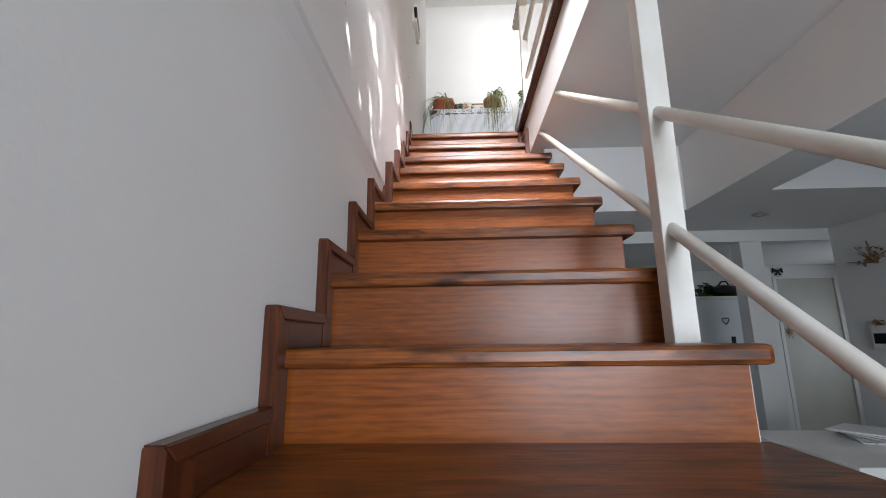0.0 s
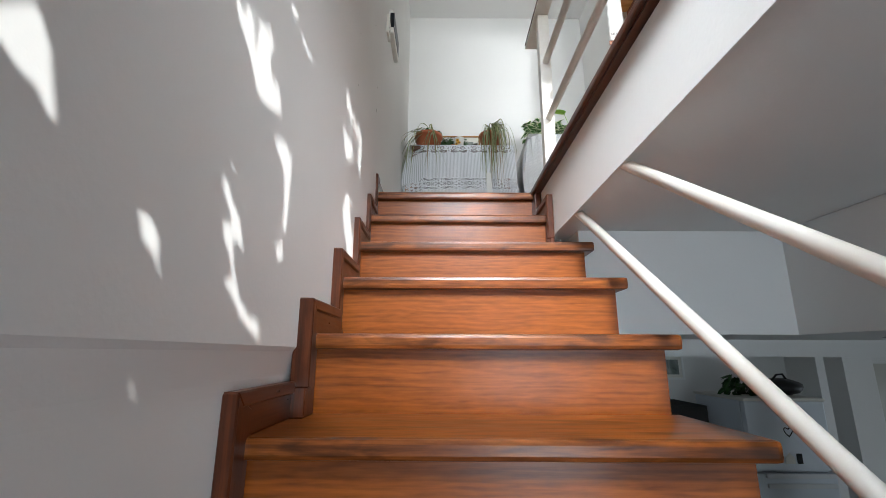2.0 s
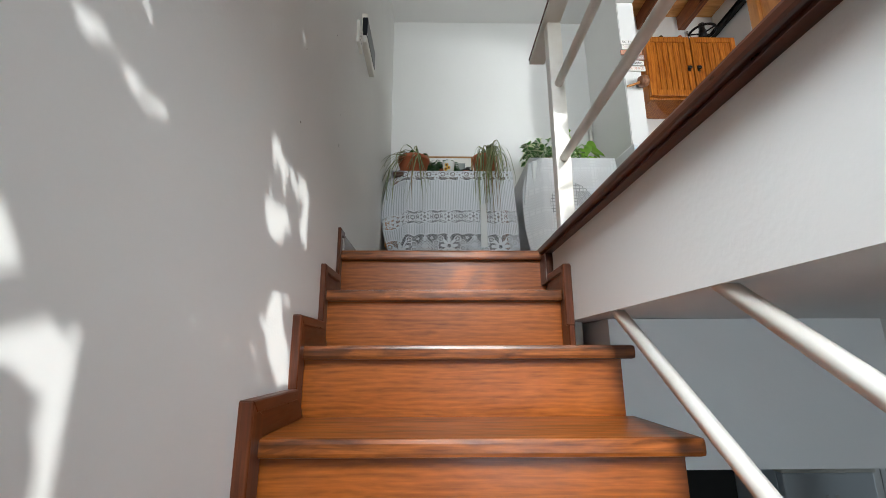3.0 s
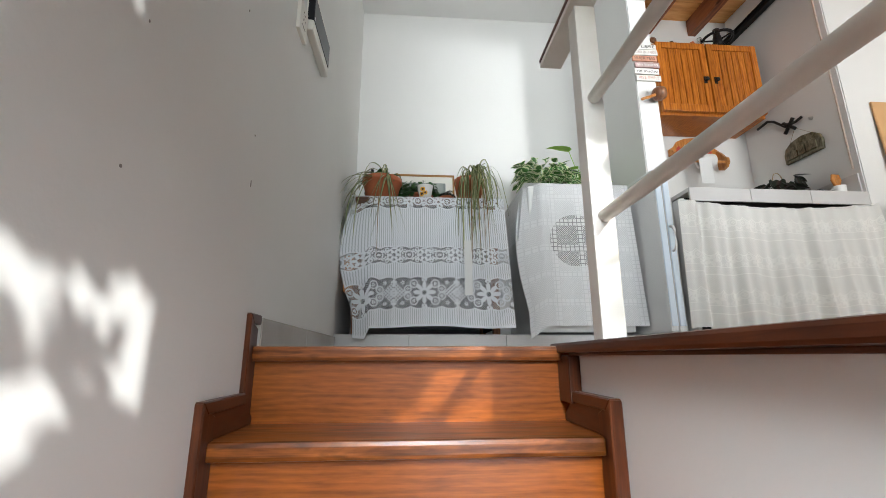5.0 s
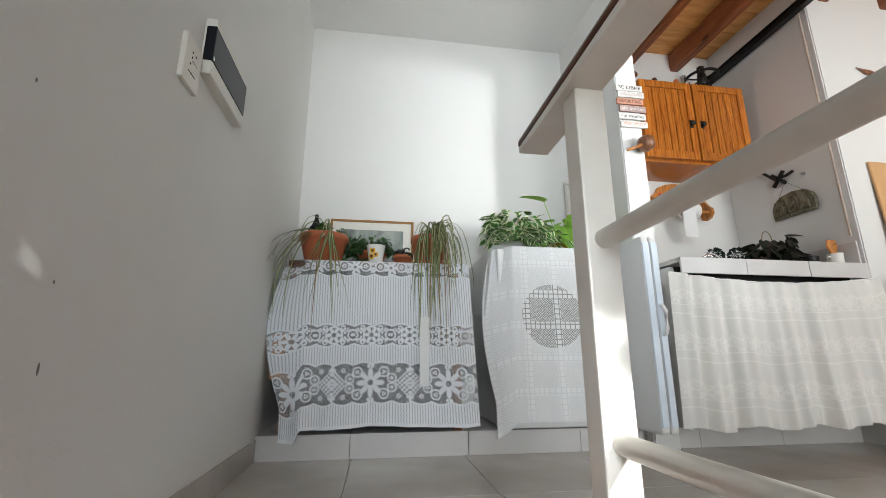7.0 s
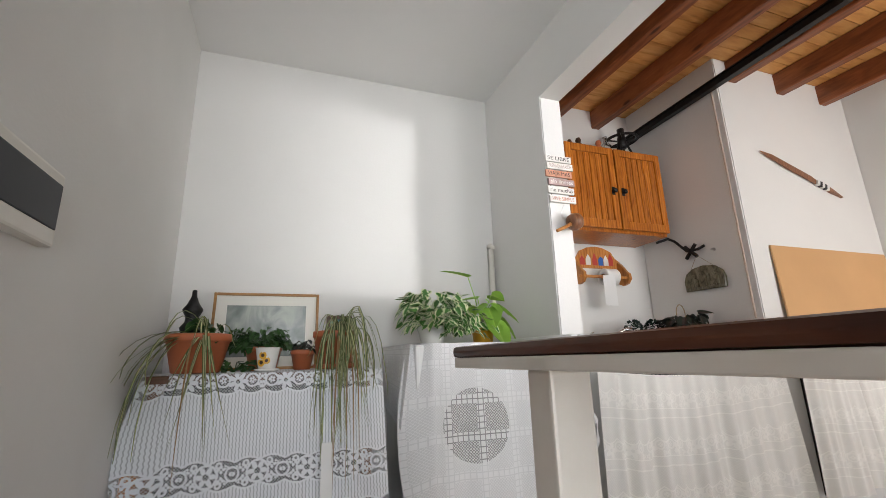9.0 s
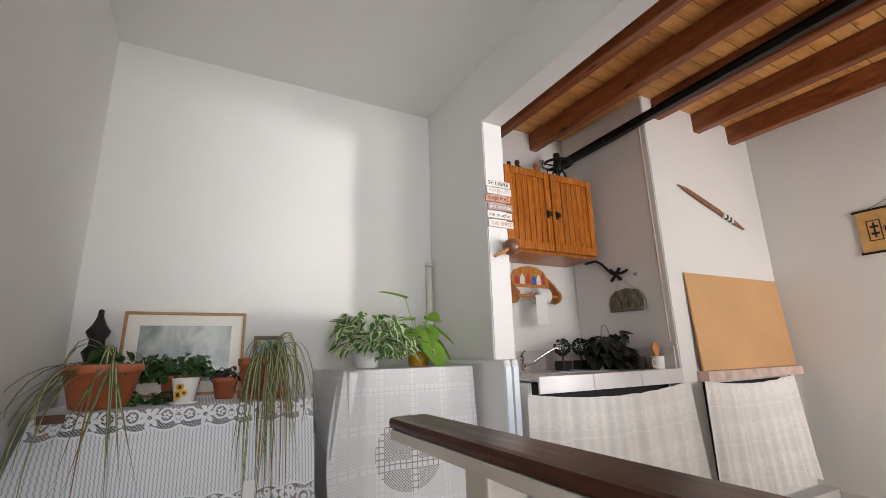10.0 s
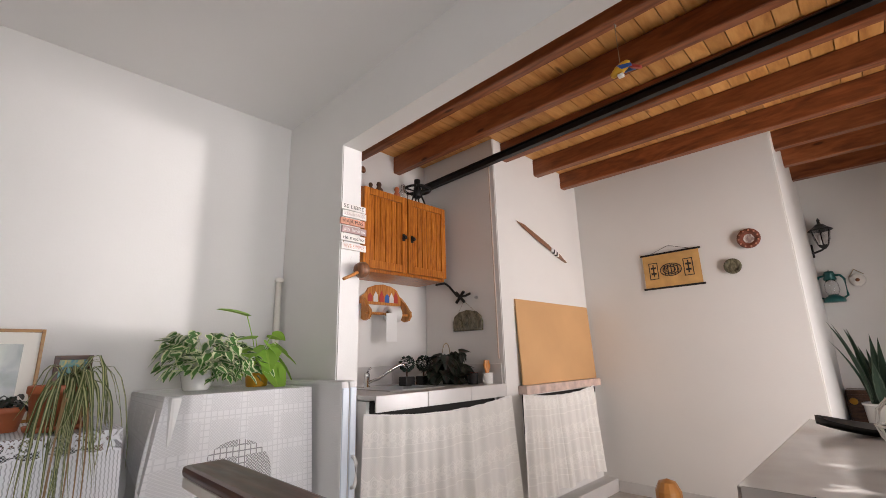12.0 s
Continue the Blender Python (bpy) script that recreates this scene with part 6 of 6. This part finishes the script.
for i in range(N + 1):
    t = i / N * 2 - 1
    w = 0.10 * math.sqrt(max(0.0, 1 - t * t)) + 0.004
    cx, cy, up = 2.98, 2.14 + 0.24 * t, 0.03 + 0.035 * t * t
    vt.append([bm.verts.new((cx - w, cy, DT + up)), bm.verts.new((cx - w * 0.5, cy, DT + 0.002 + 0.03 * t * t)), bm.verts.new((cx + w * 0.5, cy, DT + 0.002 + 0.03 * t * t)), bm.verts.new((cx + w, cy, DT + up)), bm.verts.new((cx + w * 0.85, cy, DT + up)), bm.verts.new((cx, cy, DT + 0.012 + 0.03 * t * t)), bm.verts.new((cx - w * 0.85, cy, DT + up))])
for a, b in zip(vt, vt[1:]):
    for k in range(7):
        bm.faces.new((a[k], a[(k + 1) % 7], b[(k + 1) % 7], b[k]))
bm.faces.new(vt[0]), bm.faces.new(vt[-1])
part("bowl", bm, BLACK, bw, "", True)
jr = thing("wire_cage_jar", (2.32, 2.12, DT), "white wire candle cage with a glass cup on the table", "candle holder")
for k in range(12):
    a = k * math.tau / 12
    part("wire", tube(bmesh.new(), [(2.32 + q * math.cos(a), 2.12 + q * math.sin(a), DT + h) for q, h in ((0.03, 0.006), (0.022, 0.04), (0.05, 0.09), (0.058, 0.12), (0.05, 0.16), (0.025, 0.19))], 0.0028, 5), WHITE_GLAZE, jr)
for rr_, h in ((0.058, 0.12), (0.032, 0.006), (0.025, 0.19)):
    part("ring", tube(bmesh.new(), [(2.32 + rr_ * math.cos(a), 2.12 + rr_ * math.sin(a), DT + h) for a in [i * math.tau / 20 for i in range(21)]], 0.004, 6), WHITE_GLAZE, jr)
part("glass_cup", lathe(bmesh.new(), [(0.02, 0.03), (0.04, 0.085), (0.045, 0.115), (0.042, 0.115), (0.036, 0.085), (0.0001, 0.04)], (2.32, 2.12, DT), 18), GLASS, jr, "", True)

ch = thing("dining_chair", (1.55, 2.25, FLOOR), "honey-brown wooden dining chair with a panelled back", "chair")
for y in (2.425, 2.06):
    bm = slab(1.395, 1.43, y - 0.02, y + 0.02, FLOOR, 3.675, 0.006)
    lathe(bm, [(0.021, 0.0), (0.021, 0.012), (0.014, 0.026), (0.0001, 0.031)], (1.4125, y, 3.674), 14)
    part("back_post", bm, CHAIR_WOOD, ch)
    part("leg", slab(1.78, 1.82, y - 0.02, y + 0.02, FLOOR, FLOOR + 0.43, 0.005), CHAIR_WOOD, ch)
part("back_panel", slab(1.405, 1.42, 2.08, 2.405, 3.40, 3.62, 0.004), CHAIR_WOOD, ch)
part("back_rail", slab(1.40, 1.425, 2.08, 2.405, 3.36, 3.395, 0.004), CHAIR_WOOD, ch)
part("back_rail", slab(1.40, 1.425, 2.08, 2.405, 3.10, 3.14, 0.004), CHAIR_WOOD, ch)
part("seat", slab(1.43, 1.84, 2.03, 2.45, FLOOR + 0.43, FLOOR + 0.46, 0.008), CHAIR_WOOD, ch)

# ---- lower rooms ----
fr = thing("refrigerator", (2.92, 4.6, 0), "pale two-door refrigerator with magnets", "refrigerator")
part("body", slab(2.62, 3.22, 4.36, 4.95, 0.03, 1.70, 0.012), FRIDGE, fr)
part("freezer_door", slab(2.62, 3.22, 4.30, 4.355, 1.22, 1.70, 0.012), FRIDGE, fr)
part("lower_door", slab(2.62, 3.22, 4.30, 4.355, 0.06, 1.205, 0.012), FRIDGE, fr)
part("top_cover", slab(2.61, 3.23, 4.29, 4.96, 1.70, 1.725, 0.01), CREAM_PLASTIC, fr)
for z in (1.195, 1.13):
    part("handle", slab(2.70, 3.20, 4.28, 4.30, z - 0.02, z + 0.01, 0.006), GREY_PLASTIC, fr)
mgn = part("heart_magnet", tube(bmesh.new(), [(2.915 + 0.032 * math.sin(t) ** 3 * 1.0, 4.297, 1.49 + 0.0023 * (13 * math.cos(t) - 5 * math.cos(2 * t) - 2 * math.cos(3 * t))) for t in [i * math.tau / 24 for i in range(25)]], 0.004, 5), BLACK, fr)
for x in (2.885, 2.95):
    part("magnet", slab(x - 0.012, x + 0.012, 4.296, 4.30, 1.545, 1.57, 0.003), GREY_PLASTIC, fr)
part("magnet", prism(bmesh.new(), [(2.86, 1.27), (2.93, 1.27), (2.93, 1.31), (2.895, 1.345), (2.86, 1.31)], "Y", 4.294, 4.30), CREAM_PLASTIC, fr)
part("magnet", slab(2.945, 2.985, 4.292, 4.30, 1.27, 1.34, 0.004), BLACK, fr)
bag = thing("black_bag", (3.08, 4.55, 1.725), "black soft bag lying on the refrigerator", "bag")
bm = bmesh.new()
bmesh.ops.create_uvsphere(bm, u_segments=18, v_segments=10, radius=1, matrix=Matrix.Translation((3.08, 4.55, 1.79)) @ Matrix.Diagonal((0.17, 0.16, 0.07, 1)))
for v in bm.verts:
    v.co += Vector(noise.noise_vector(v.co * 12)) * 0.014
    v.co.z = max(v.co.z, 1.727)
part("sack", bm, BLACK, bag, "", True)
part("strap", tube(bmesh.new(), [(3.0, 4.5, 1.84), (3.03, 4.48, 1.885), (3.08, 4.48, 1.89), (3.12, 4.5, 1.845)], 0.008, 6), BLACK, bag)
bush("fridge_plant", (2.82, 4.55, 1.73), (0.16, 0.12, 0.16), 60, 0.075, DEEP, "dark green leafy plant on the refrigerator", "plant", 51)
framed("framed_picture", "white-framed small picture in the lower kitchen", 2.50, 2.72, 1.80, 2.04, 5.27, 0.0, 0.02, WHITE_PLASTIC, 0.03, PAINTING)
lk = thing("lower_cupboard", (2.0, 4.9, 0), "dark lower kitchen cupboard against the far wall", "cupboard")
part("body", slab(1.2, 2.60, 4.75, 5.28, 0.0, 1.62, 0.004), DARK, lk)
dr = thing("door_1", (4.2, 4.93, 0), "closed pale grey-green door in a white frame", "door", "", "structure")
part("leaf", slab(3.90, 4.53, 4.945, 4.985, 0.005, 1.965, 0.003), GREY_DOOR, dr)
for a in ((3.862, 3.90, 0.0, 1.988), (4.53, 4.558, 0.0, 1.988)):
    part("jamb", slab(a[0], a[1], 4.925, 4.99, a[2], a[3]), PAINT, dr)
part("head", slab(3.90, 4.53, 4.925, 4.99, 1.966, 1.988), PAINT, dr)
part("door_handle", tube(bmesh.new(), [(4.49, 4.944, 0.98), (4.49, 4.91, 0.98), (4.42, 4.91, 0.985)], 0.009, 8), STEEL, dr)
st = thing("straw_star", (3.93, 4.935, 1.375), "gold straw star hung on the door", "decoration")
for k in range(10):
    a = k * math.tau / 10
    part("ray", rod(bmesh.new(), (3.965, 4.936, 1.38), (3.965 + 0.075 * math.cos(a), 4.934, 1.38 + 0.075 * math.sin(a)), 0.006, 0.002, 6), STRAW, st)
part("centre", lathe(bmesh.new(), [(0.022, 0), (0.018, 0.012), (0.0001, 0.014)], (3.965, 4.942, 1.38), 12, tilt90), STRAW, st)
bo = thing("ribbon_bow", (3.93, 4.92, 2.06), "black ribbon bow pinned above the door", "decoration")
for s in (-1, 1):
    part("loop", prism(bmesh.new(), [(3.93, 2.055), (3.93 + s * 0.05, 2.085), (3.93 + s * 0.055, 2.03)], "Y", 4.915, 4.93), BLACK, bo)
    part("end", prism(bmesh.new(), [(3.93, 2.055), (3.93 + s * 0.015, 2.0), (3.93 + s * 0.04, 2.005)], "Y", 4.918, 4.93), BLACK, bo)
sp = thing("ceiling_spot", (2.35, 2.75, 2.12), "round recessed ceiling downlight in a pale ring", "lamp")
part("ring", lathe(bmesh.new(), [(0.045, 0.0), (0.05, -0.004), (0.04, -0.008), (0.034, 0.0)], (2.33, 2.78, 2.119), 24), STEEL, sp, "", True)
part("lens", lathe(bmesh.new(), [(0.034, -0.002), (0.0001, -0.003)], (2.33, 2.78, 2.119), 20), CREAM_PLASTIC, sp)
df = thing("dried_flowers", (3.08, 2.9, 1.86), "bunch of dried twigs and flowers on the wall", "dried flowers")
r = random.Random(9)
bm = bmesh.new()
for i in range(26):
    a, b = r.uniform(-1.2, 1.4), r.uniform(0.06, 0.16)
    tube(bm, [(3.095, 2.87, 1.80), (3.06, 2.87 + 0.5 * b * math.sin(a), 1.80 + 0.5 * b * math.cos(a)), (3.03 + r.uniform(0, 0.06), 2.87 + b * math.sin(a), 1.80 + b * math.cos(a))], 0.0025, 4)
part("twigs", bm, STRAW, df)
bm = bmesh.new()
for i in range(30):
    a, b = r.uniform(-1.4, 1.6), r.uniform(0.03, 0.13)
    heart(bm, facing((3.05 + r.uniform(-0.02, 0.03), 2.87 + b * math.sin(a), 1.80 + b * math.cos(a)), r.uniform(0, 6), r.uniform(-1, 1)), 0.03, 0.02)
    part("dry_bloom", bm, STRAW, df)
    bm = bmesh.new()
bm.free()
wb = thing("wall_device", (3.09, 2.9, 1.3), "white wall telephone box with a black screen", "device")
part("case", slab(3.06, 3.099, 2.86, 2.985, 1.25, 1.40, 0.005), WHITE_PLASTIC, wb)
part("screen", slab(3.056, 3.061, 2.88, 2.965, 1.285, 1.35), DARK_GLASS, wb)
bush("pinned_sprig", (3.07, 2.93, 1.40), (0.03, 0.05, 0.04), 14, 0.03, STRAW, "dried sprig tucked behind the wall device", "dried flowers", 52)

bar = thing("breakfast_bar", (2.1, 2.0, 0), "white-topped breakfast bar beside the stairs", "counter")
part("top", slab(1.70, 2.75, 1.62, 2.25, 0.865, 0.90, 0.006), WHITE_GLAZE, bar)
part("base", slab(1.78, 2.7, 1.72, 2.2, 0.0, 0.864, 0.003), PAINT, bar)
pp = thing("paper_stack", (2.15, 2.1, 0.9), "loose stack of printed papers on the bar", "papers")
for i in range(5):
    part("sheet", slab(-0.11, 0.11, -0.15, 0.15, 0, 0.006, 0, Matrix.Translation((2.17, 2.05, 0.901 + i * 0.0065)) @ Matrix.Rotation(0.25 * i - 0.4, 4, "Z")), PAPER if i % 2 == 0 else GREY_PLASTIC, pp)
pc = thing("pen_cup", (2.42, 2.16, 0.9), "dark cup holding pens on the bar", "pen holder")
part("cup", lathe(bmesh.new(), [(0.035, 0.0), (0.036, 0.1), (0.033, 0.1), (0.032, 0.006), (0.0001, 0.005)], (2.42, 2.16, 0.901), 18), BLACK, pc, "", True)
for i in range(6):
    a = i * 1.05
    part("pen", rod(bmesh.new(), (2.42 + 0.01 * math.cos(a), 2.16 + 0.01 * math.sin(a), 0.91), (2.42 + 0.05 * math.cos(a), 2.16 + 0.05 * math.sin(a), 1.06 + 0.02 * (i % 3)), 0.004, None, 6), (BLACK, YELLOW, LIME, BLACK, BLUE_PAINT, BLACK)[i], pc)

# ---- tiles of the upper floor, plinth and skirting ----
fl = thing("floor_tiles", (2.0, 3.5, FLOOR), "large glossy beige-grey floor tiles with thin dark joints", "floor", "", "structure")
GX, GY = 0.419, 4.19
tiles = {}
for i in range(-1, 11):
    for j in range(0, 8):
        x0, x1 = GX + (i - 1) * 0.498, GX + i * 0.498
        y1, y0 = GY - j * 0.585, GY - (j + 1) * 0.585
        x0, x1, y0, y1 = max(x0, 0.012), min(x1, FAR), max(y0, SOUTH), min(y1, GY)
        if x1 - x0 < 0.02 or y1 - y0 < 0.02:
            continue
        for a0, a1, b0, b1 in ((x0, x1, y0, y1),):
            if a0 < 0.92:
                if a1 <= 0.93:
                    b0 = max(b0, 3.05)
                elif b0 < 3.05:
                    if b1 > 3.05:
                        part("tile", slab(a0 + 0.0015, 0.922, 3.05, b1 - 0.0015, FLOOR - 0.012, FLOOR, 0.0012), TILE, fl)
                    a0 = 0.925
            if b1 - b0 > 0.02 and a1 - a0 > 0.02:
                part("tile", slab(a0 + 0.0015, a1 - 0.0015, b0 + 0.0015, b1 - 0.0015, FLOOR - 0.012, FLOOR, 0.0012), TILE, fl)
pl = bpy.data.objects["plinth"]
for x0, x1 in ((0.012, 0.411), (0.411, 0.937), (0.937, 1.472), (1.472, 1.80), (1.80, 2.09), (2.09, 2.55), (2.55, 3.02)):
    part("plinth_tile", slab(x0 + 0.0015, x1 - 0.0015, 4.187, 4.197, FLOOR, PLAT - 0.006, 0.0012), WALL_TILE, pl)
    part("plinth_tile", slab(x0 + 0.0015, x1 - 0.0015, 4.187, 4.74, PLAT - 0.006, PLAT, 0.0012), WALL_TILE, pl)
bsb = thing("baseboard", (0.02, 3.6, FLOOR), "grey tile skirting with thin white grout", "baseboard", "", "structure")
for y0, y1 in ((3.03, 3.55), (3.55, 4.186)):
    part("skirting_tile", slab(0.012, 0.022, y0 + 0.0015, y1 - 0.0015, FLOOR, FLOOR + 0.088, 0.0012), TILE, bsb)
for y0, y1 in ((EEND, 2.95), (2.95, 3.45), (3.45, 3.858)):
    part("skirting_tile", slab(EAST - 0.010, EAST - 0.001, y0 + 0.0015, y1 - 0.0015, FLOOR, FLOOR + 0.08, 0.0012), WALL_TILE, bsb)

# ---- window and the unseen vine added outside it to shape the sunlight ----
wd = thing("window_1", (2.0, SOUTH - 0.1, 4.2), "wide white-framed window over the stairs", "window", "", "structure")
x0, x1, z0, z1 = WINDOW
for q in ((x0, x0 + 0.05, z0, z1), (x1 - 0.05, x1, z0, z1), (x0 + 0.05, x1 - 0.05, z0, z0 + 0.05), (x0 + 0.05, x1 - 0.05, z1 - 0.05, z1), (1.485, 1.515, z0 + 0.05, z1 - 0.05), (2.6, 2.63, z0 + 0.05, z1 - 0.05)):
    part("window_frame", slab(q[0], q[1], SOUTH - 0.11, SOUTH - 0.06, q[2], q[3], 0.004), METAL_WHITE, wd)
wd2 = thing("window_2", (4.85, SOUTH - 0.1, 4.1), "tall narrow white-framed window", "window", "", "structure")
for q in ((4.5, 4.54, 3.1, 5.1), (5.16, 5.2, 3.1, 5.1), (4.54, 5.16, 3.1, 3.15), (4.54, 5.16, 5.05, 5.1)):
    part("window_frame", slab(q[0], q[1], SOUTH - 0.11, SOUTH - 0.06, q[2], q[3], 0.004), METAL_WHITE, wd2)
wd3 = thing("window_3", (2.0, -1.78, 1.3), "white-framed window of the lower room", "window", "", "structure")
for q in ((0.7, 0.75, 0.9, 2.1), (1.85, 1.9, 0.9, 2.1), (0.75, 1.85, 0.9, 0.95), (0.75, 1.85, 2.05, 2.1), (1.28, 1.32, 0.95, 2.05)):
    part("window_frame", slab(q[0], q[1], -1.81, -1.76, q[2], q[3], 0.004), METAL_WHITE, wd3)

# gaps in the vine as light strokes on the stair wall (y, z to y, z, half width), thrown back along the sun
GAPS = [(1.485, 2.613, 1.583, 2.554, 0.013), (1.524, 2.668, 1.633, 2.637, 0.012), (1.591, 2.572, 1.646, 2.475, 0.008), (1.631, 2.570, 1.819, 2.379, 0.019), (1.761, 2.346, 1.816, 2.302, 0.015),
        (1.737, 2.292, 1.752, 2.251, 0.017), (1.504, 2.358, 1.526, 2.286, 0.016), (1.535, 2.205, 1.583, 2.145, 0.014), (1.604, 2.137, 1.653, 2.086, 0.010), (1.785, 2.798, 1.827, 2.765, 0.012), (1.676, 2.815, 1.718, 2.80, 0.013),
        (2.24, 2.918, 2.53, 2.905, 0.020), (2.227, 2.806, 2.363, 2.775, 0.020), (2.492, 2.814, 2.525, 2.772, 0.018), (2.582, 2.734, 2.61, 2.594, 0.014), (2.310, 2.722, 2.40, 2.601, 0.040), (2.30, 2.54, 2.44, 2.40, 0.042),
        (1.085, 2.236, 1.160, 2.193, 0.020), (1.154, 2.345, 1.207, 2.268, 0.018), (1.245, 2.46, 1.289, 2.445, 0.010), (2.527, 2.823, 2.537, 2.759, 0.018)]


def off_stroke(y, z, g):
    """How far a place on the wall lies from a stroke."""
    dy, dz = g[2] - g[0], g[3] - g[1]
    k = min(1.0, max(0.0, ((y - g[0]) * dy + (z - g[1]) * dz) / (dy * dy + dz * dz)))
    return math.hypot(y - g[0] - k * dy, z - g[1] - k * dz)


# added out of view: leaves block the sun except where patches should fall
vine = thing("vine_sun_mask", (2.0, SOUTH - 0.3, 2.9), "unseen vine screen outside the window, gapped to shape the sun patches", "vine")
r = random.Random(77)
bm = bmesh.new()
VY = SOUTH - 0.22
sx, sz = SUN.x / SUN.y, SUN.z / SUN.y
zz = z0 - 0.1
while zz < z1 + 0.15:
    xx = x0 - 0.15
    while xx < x1 + 0.15:
        p = Vector((xx + r.uniform(-0.012, 0.012), VY + r.uniform(-0.05, 0.05), zz + r.uniform(-0.012, 0.012)))
        tw = (0.01 - p.x) / SUN.x
        hit = p + SUN * tw
        free = any(off_stroke(hit.y, hit.z, g) < g[4] + (0.027 if g[0] > 2 else 0.018) for g in GAPS)
        q = p + SUN * ((2.99 - p.y) / SUN.y)
        if abs(q.x - 0.648 + 0.86 * (2.845 - q.z)) < 0.15 and 2.64 < q.z < 2.97:
            free = True
        q = p + SUN * ((FLOOR - p.z) / SUN.z)
        if 1.19 < q.x < 1.45 and 3.22 < q.y < 3.50 or 0.26 < q.x < 0.64 and abs(q.x - 0.60 + 1.13 * (q.y - 3.09)) < 0.075:
            free = True
        q = p + SUN * ((DT - p.z) / SUN.z)
        if 1.98 < q.x < 2.75 and 2.12 < q.y < 2.34 and noise.noise(Vector((q.x * 9, q.y * 14, 1.0))) > 0.02:
            free = True
        if not free:
            heart(bm, facing(p, r.uniform(0, 6.28), r.uniform(0.9, 2.1), r.uniform(-0.5, 0.5)), r.uniform(0.055, 0.075), r.uniform(0.055, 0.075))
        xx += 0.022
    zz += 0.022
part("leaves", bm, VINE, vine)
vine["kind"] = "stuff"
part("stem", tube(bmesh.new(), [(0.5, VY - 0.08, FLOOR - 0.012), (0.6, VY - 0.08, 3.1), (0.9, VY - 0.07, 3.6), (1.6, VY - 0.07, 4.8), (2.8, VY - 0.07, 5.4)], 0.02, 8, 0.5), BROWN, vine)
setting("ground", slab(-60, 60, -80, -1.9, -0.3, -0.16), SOIL, "bare garden ground outside the house", "ground")

# small chips and scuffs in the stair wall's paint
for y, z, w, h in ((2.857, 3.243, 0.0025, 0.010), (2.396, 3.08, 0.003, 0.003), (2.851, 3.372, 0.0025, 0.003), (2.734, 3.644, 0.002, 0.004), (2.40, 3.32, 0.002, 0.003), (1.12, 2.36, 0.003, 0.003)):
    bm = bmesh.new()
    bmesh.ops.create_icosphere(bm, subdivisions=2, radius=1.0, matrix=Matrix.LocRotScale((0.020 - (z - 2.056) * 0.0026, y, z), None, (0.0012, w, h)))
    tagged(part("wall_scuff", bm, GROUT), "small dark scuff in the white wall paint", "wall mark", "", "structure")
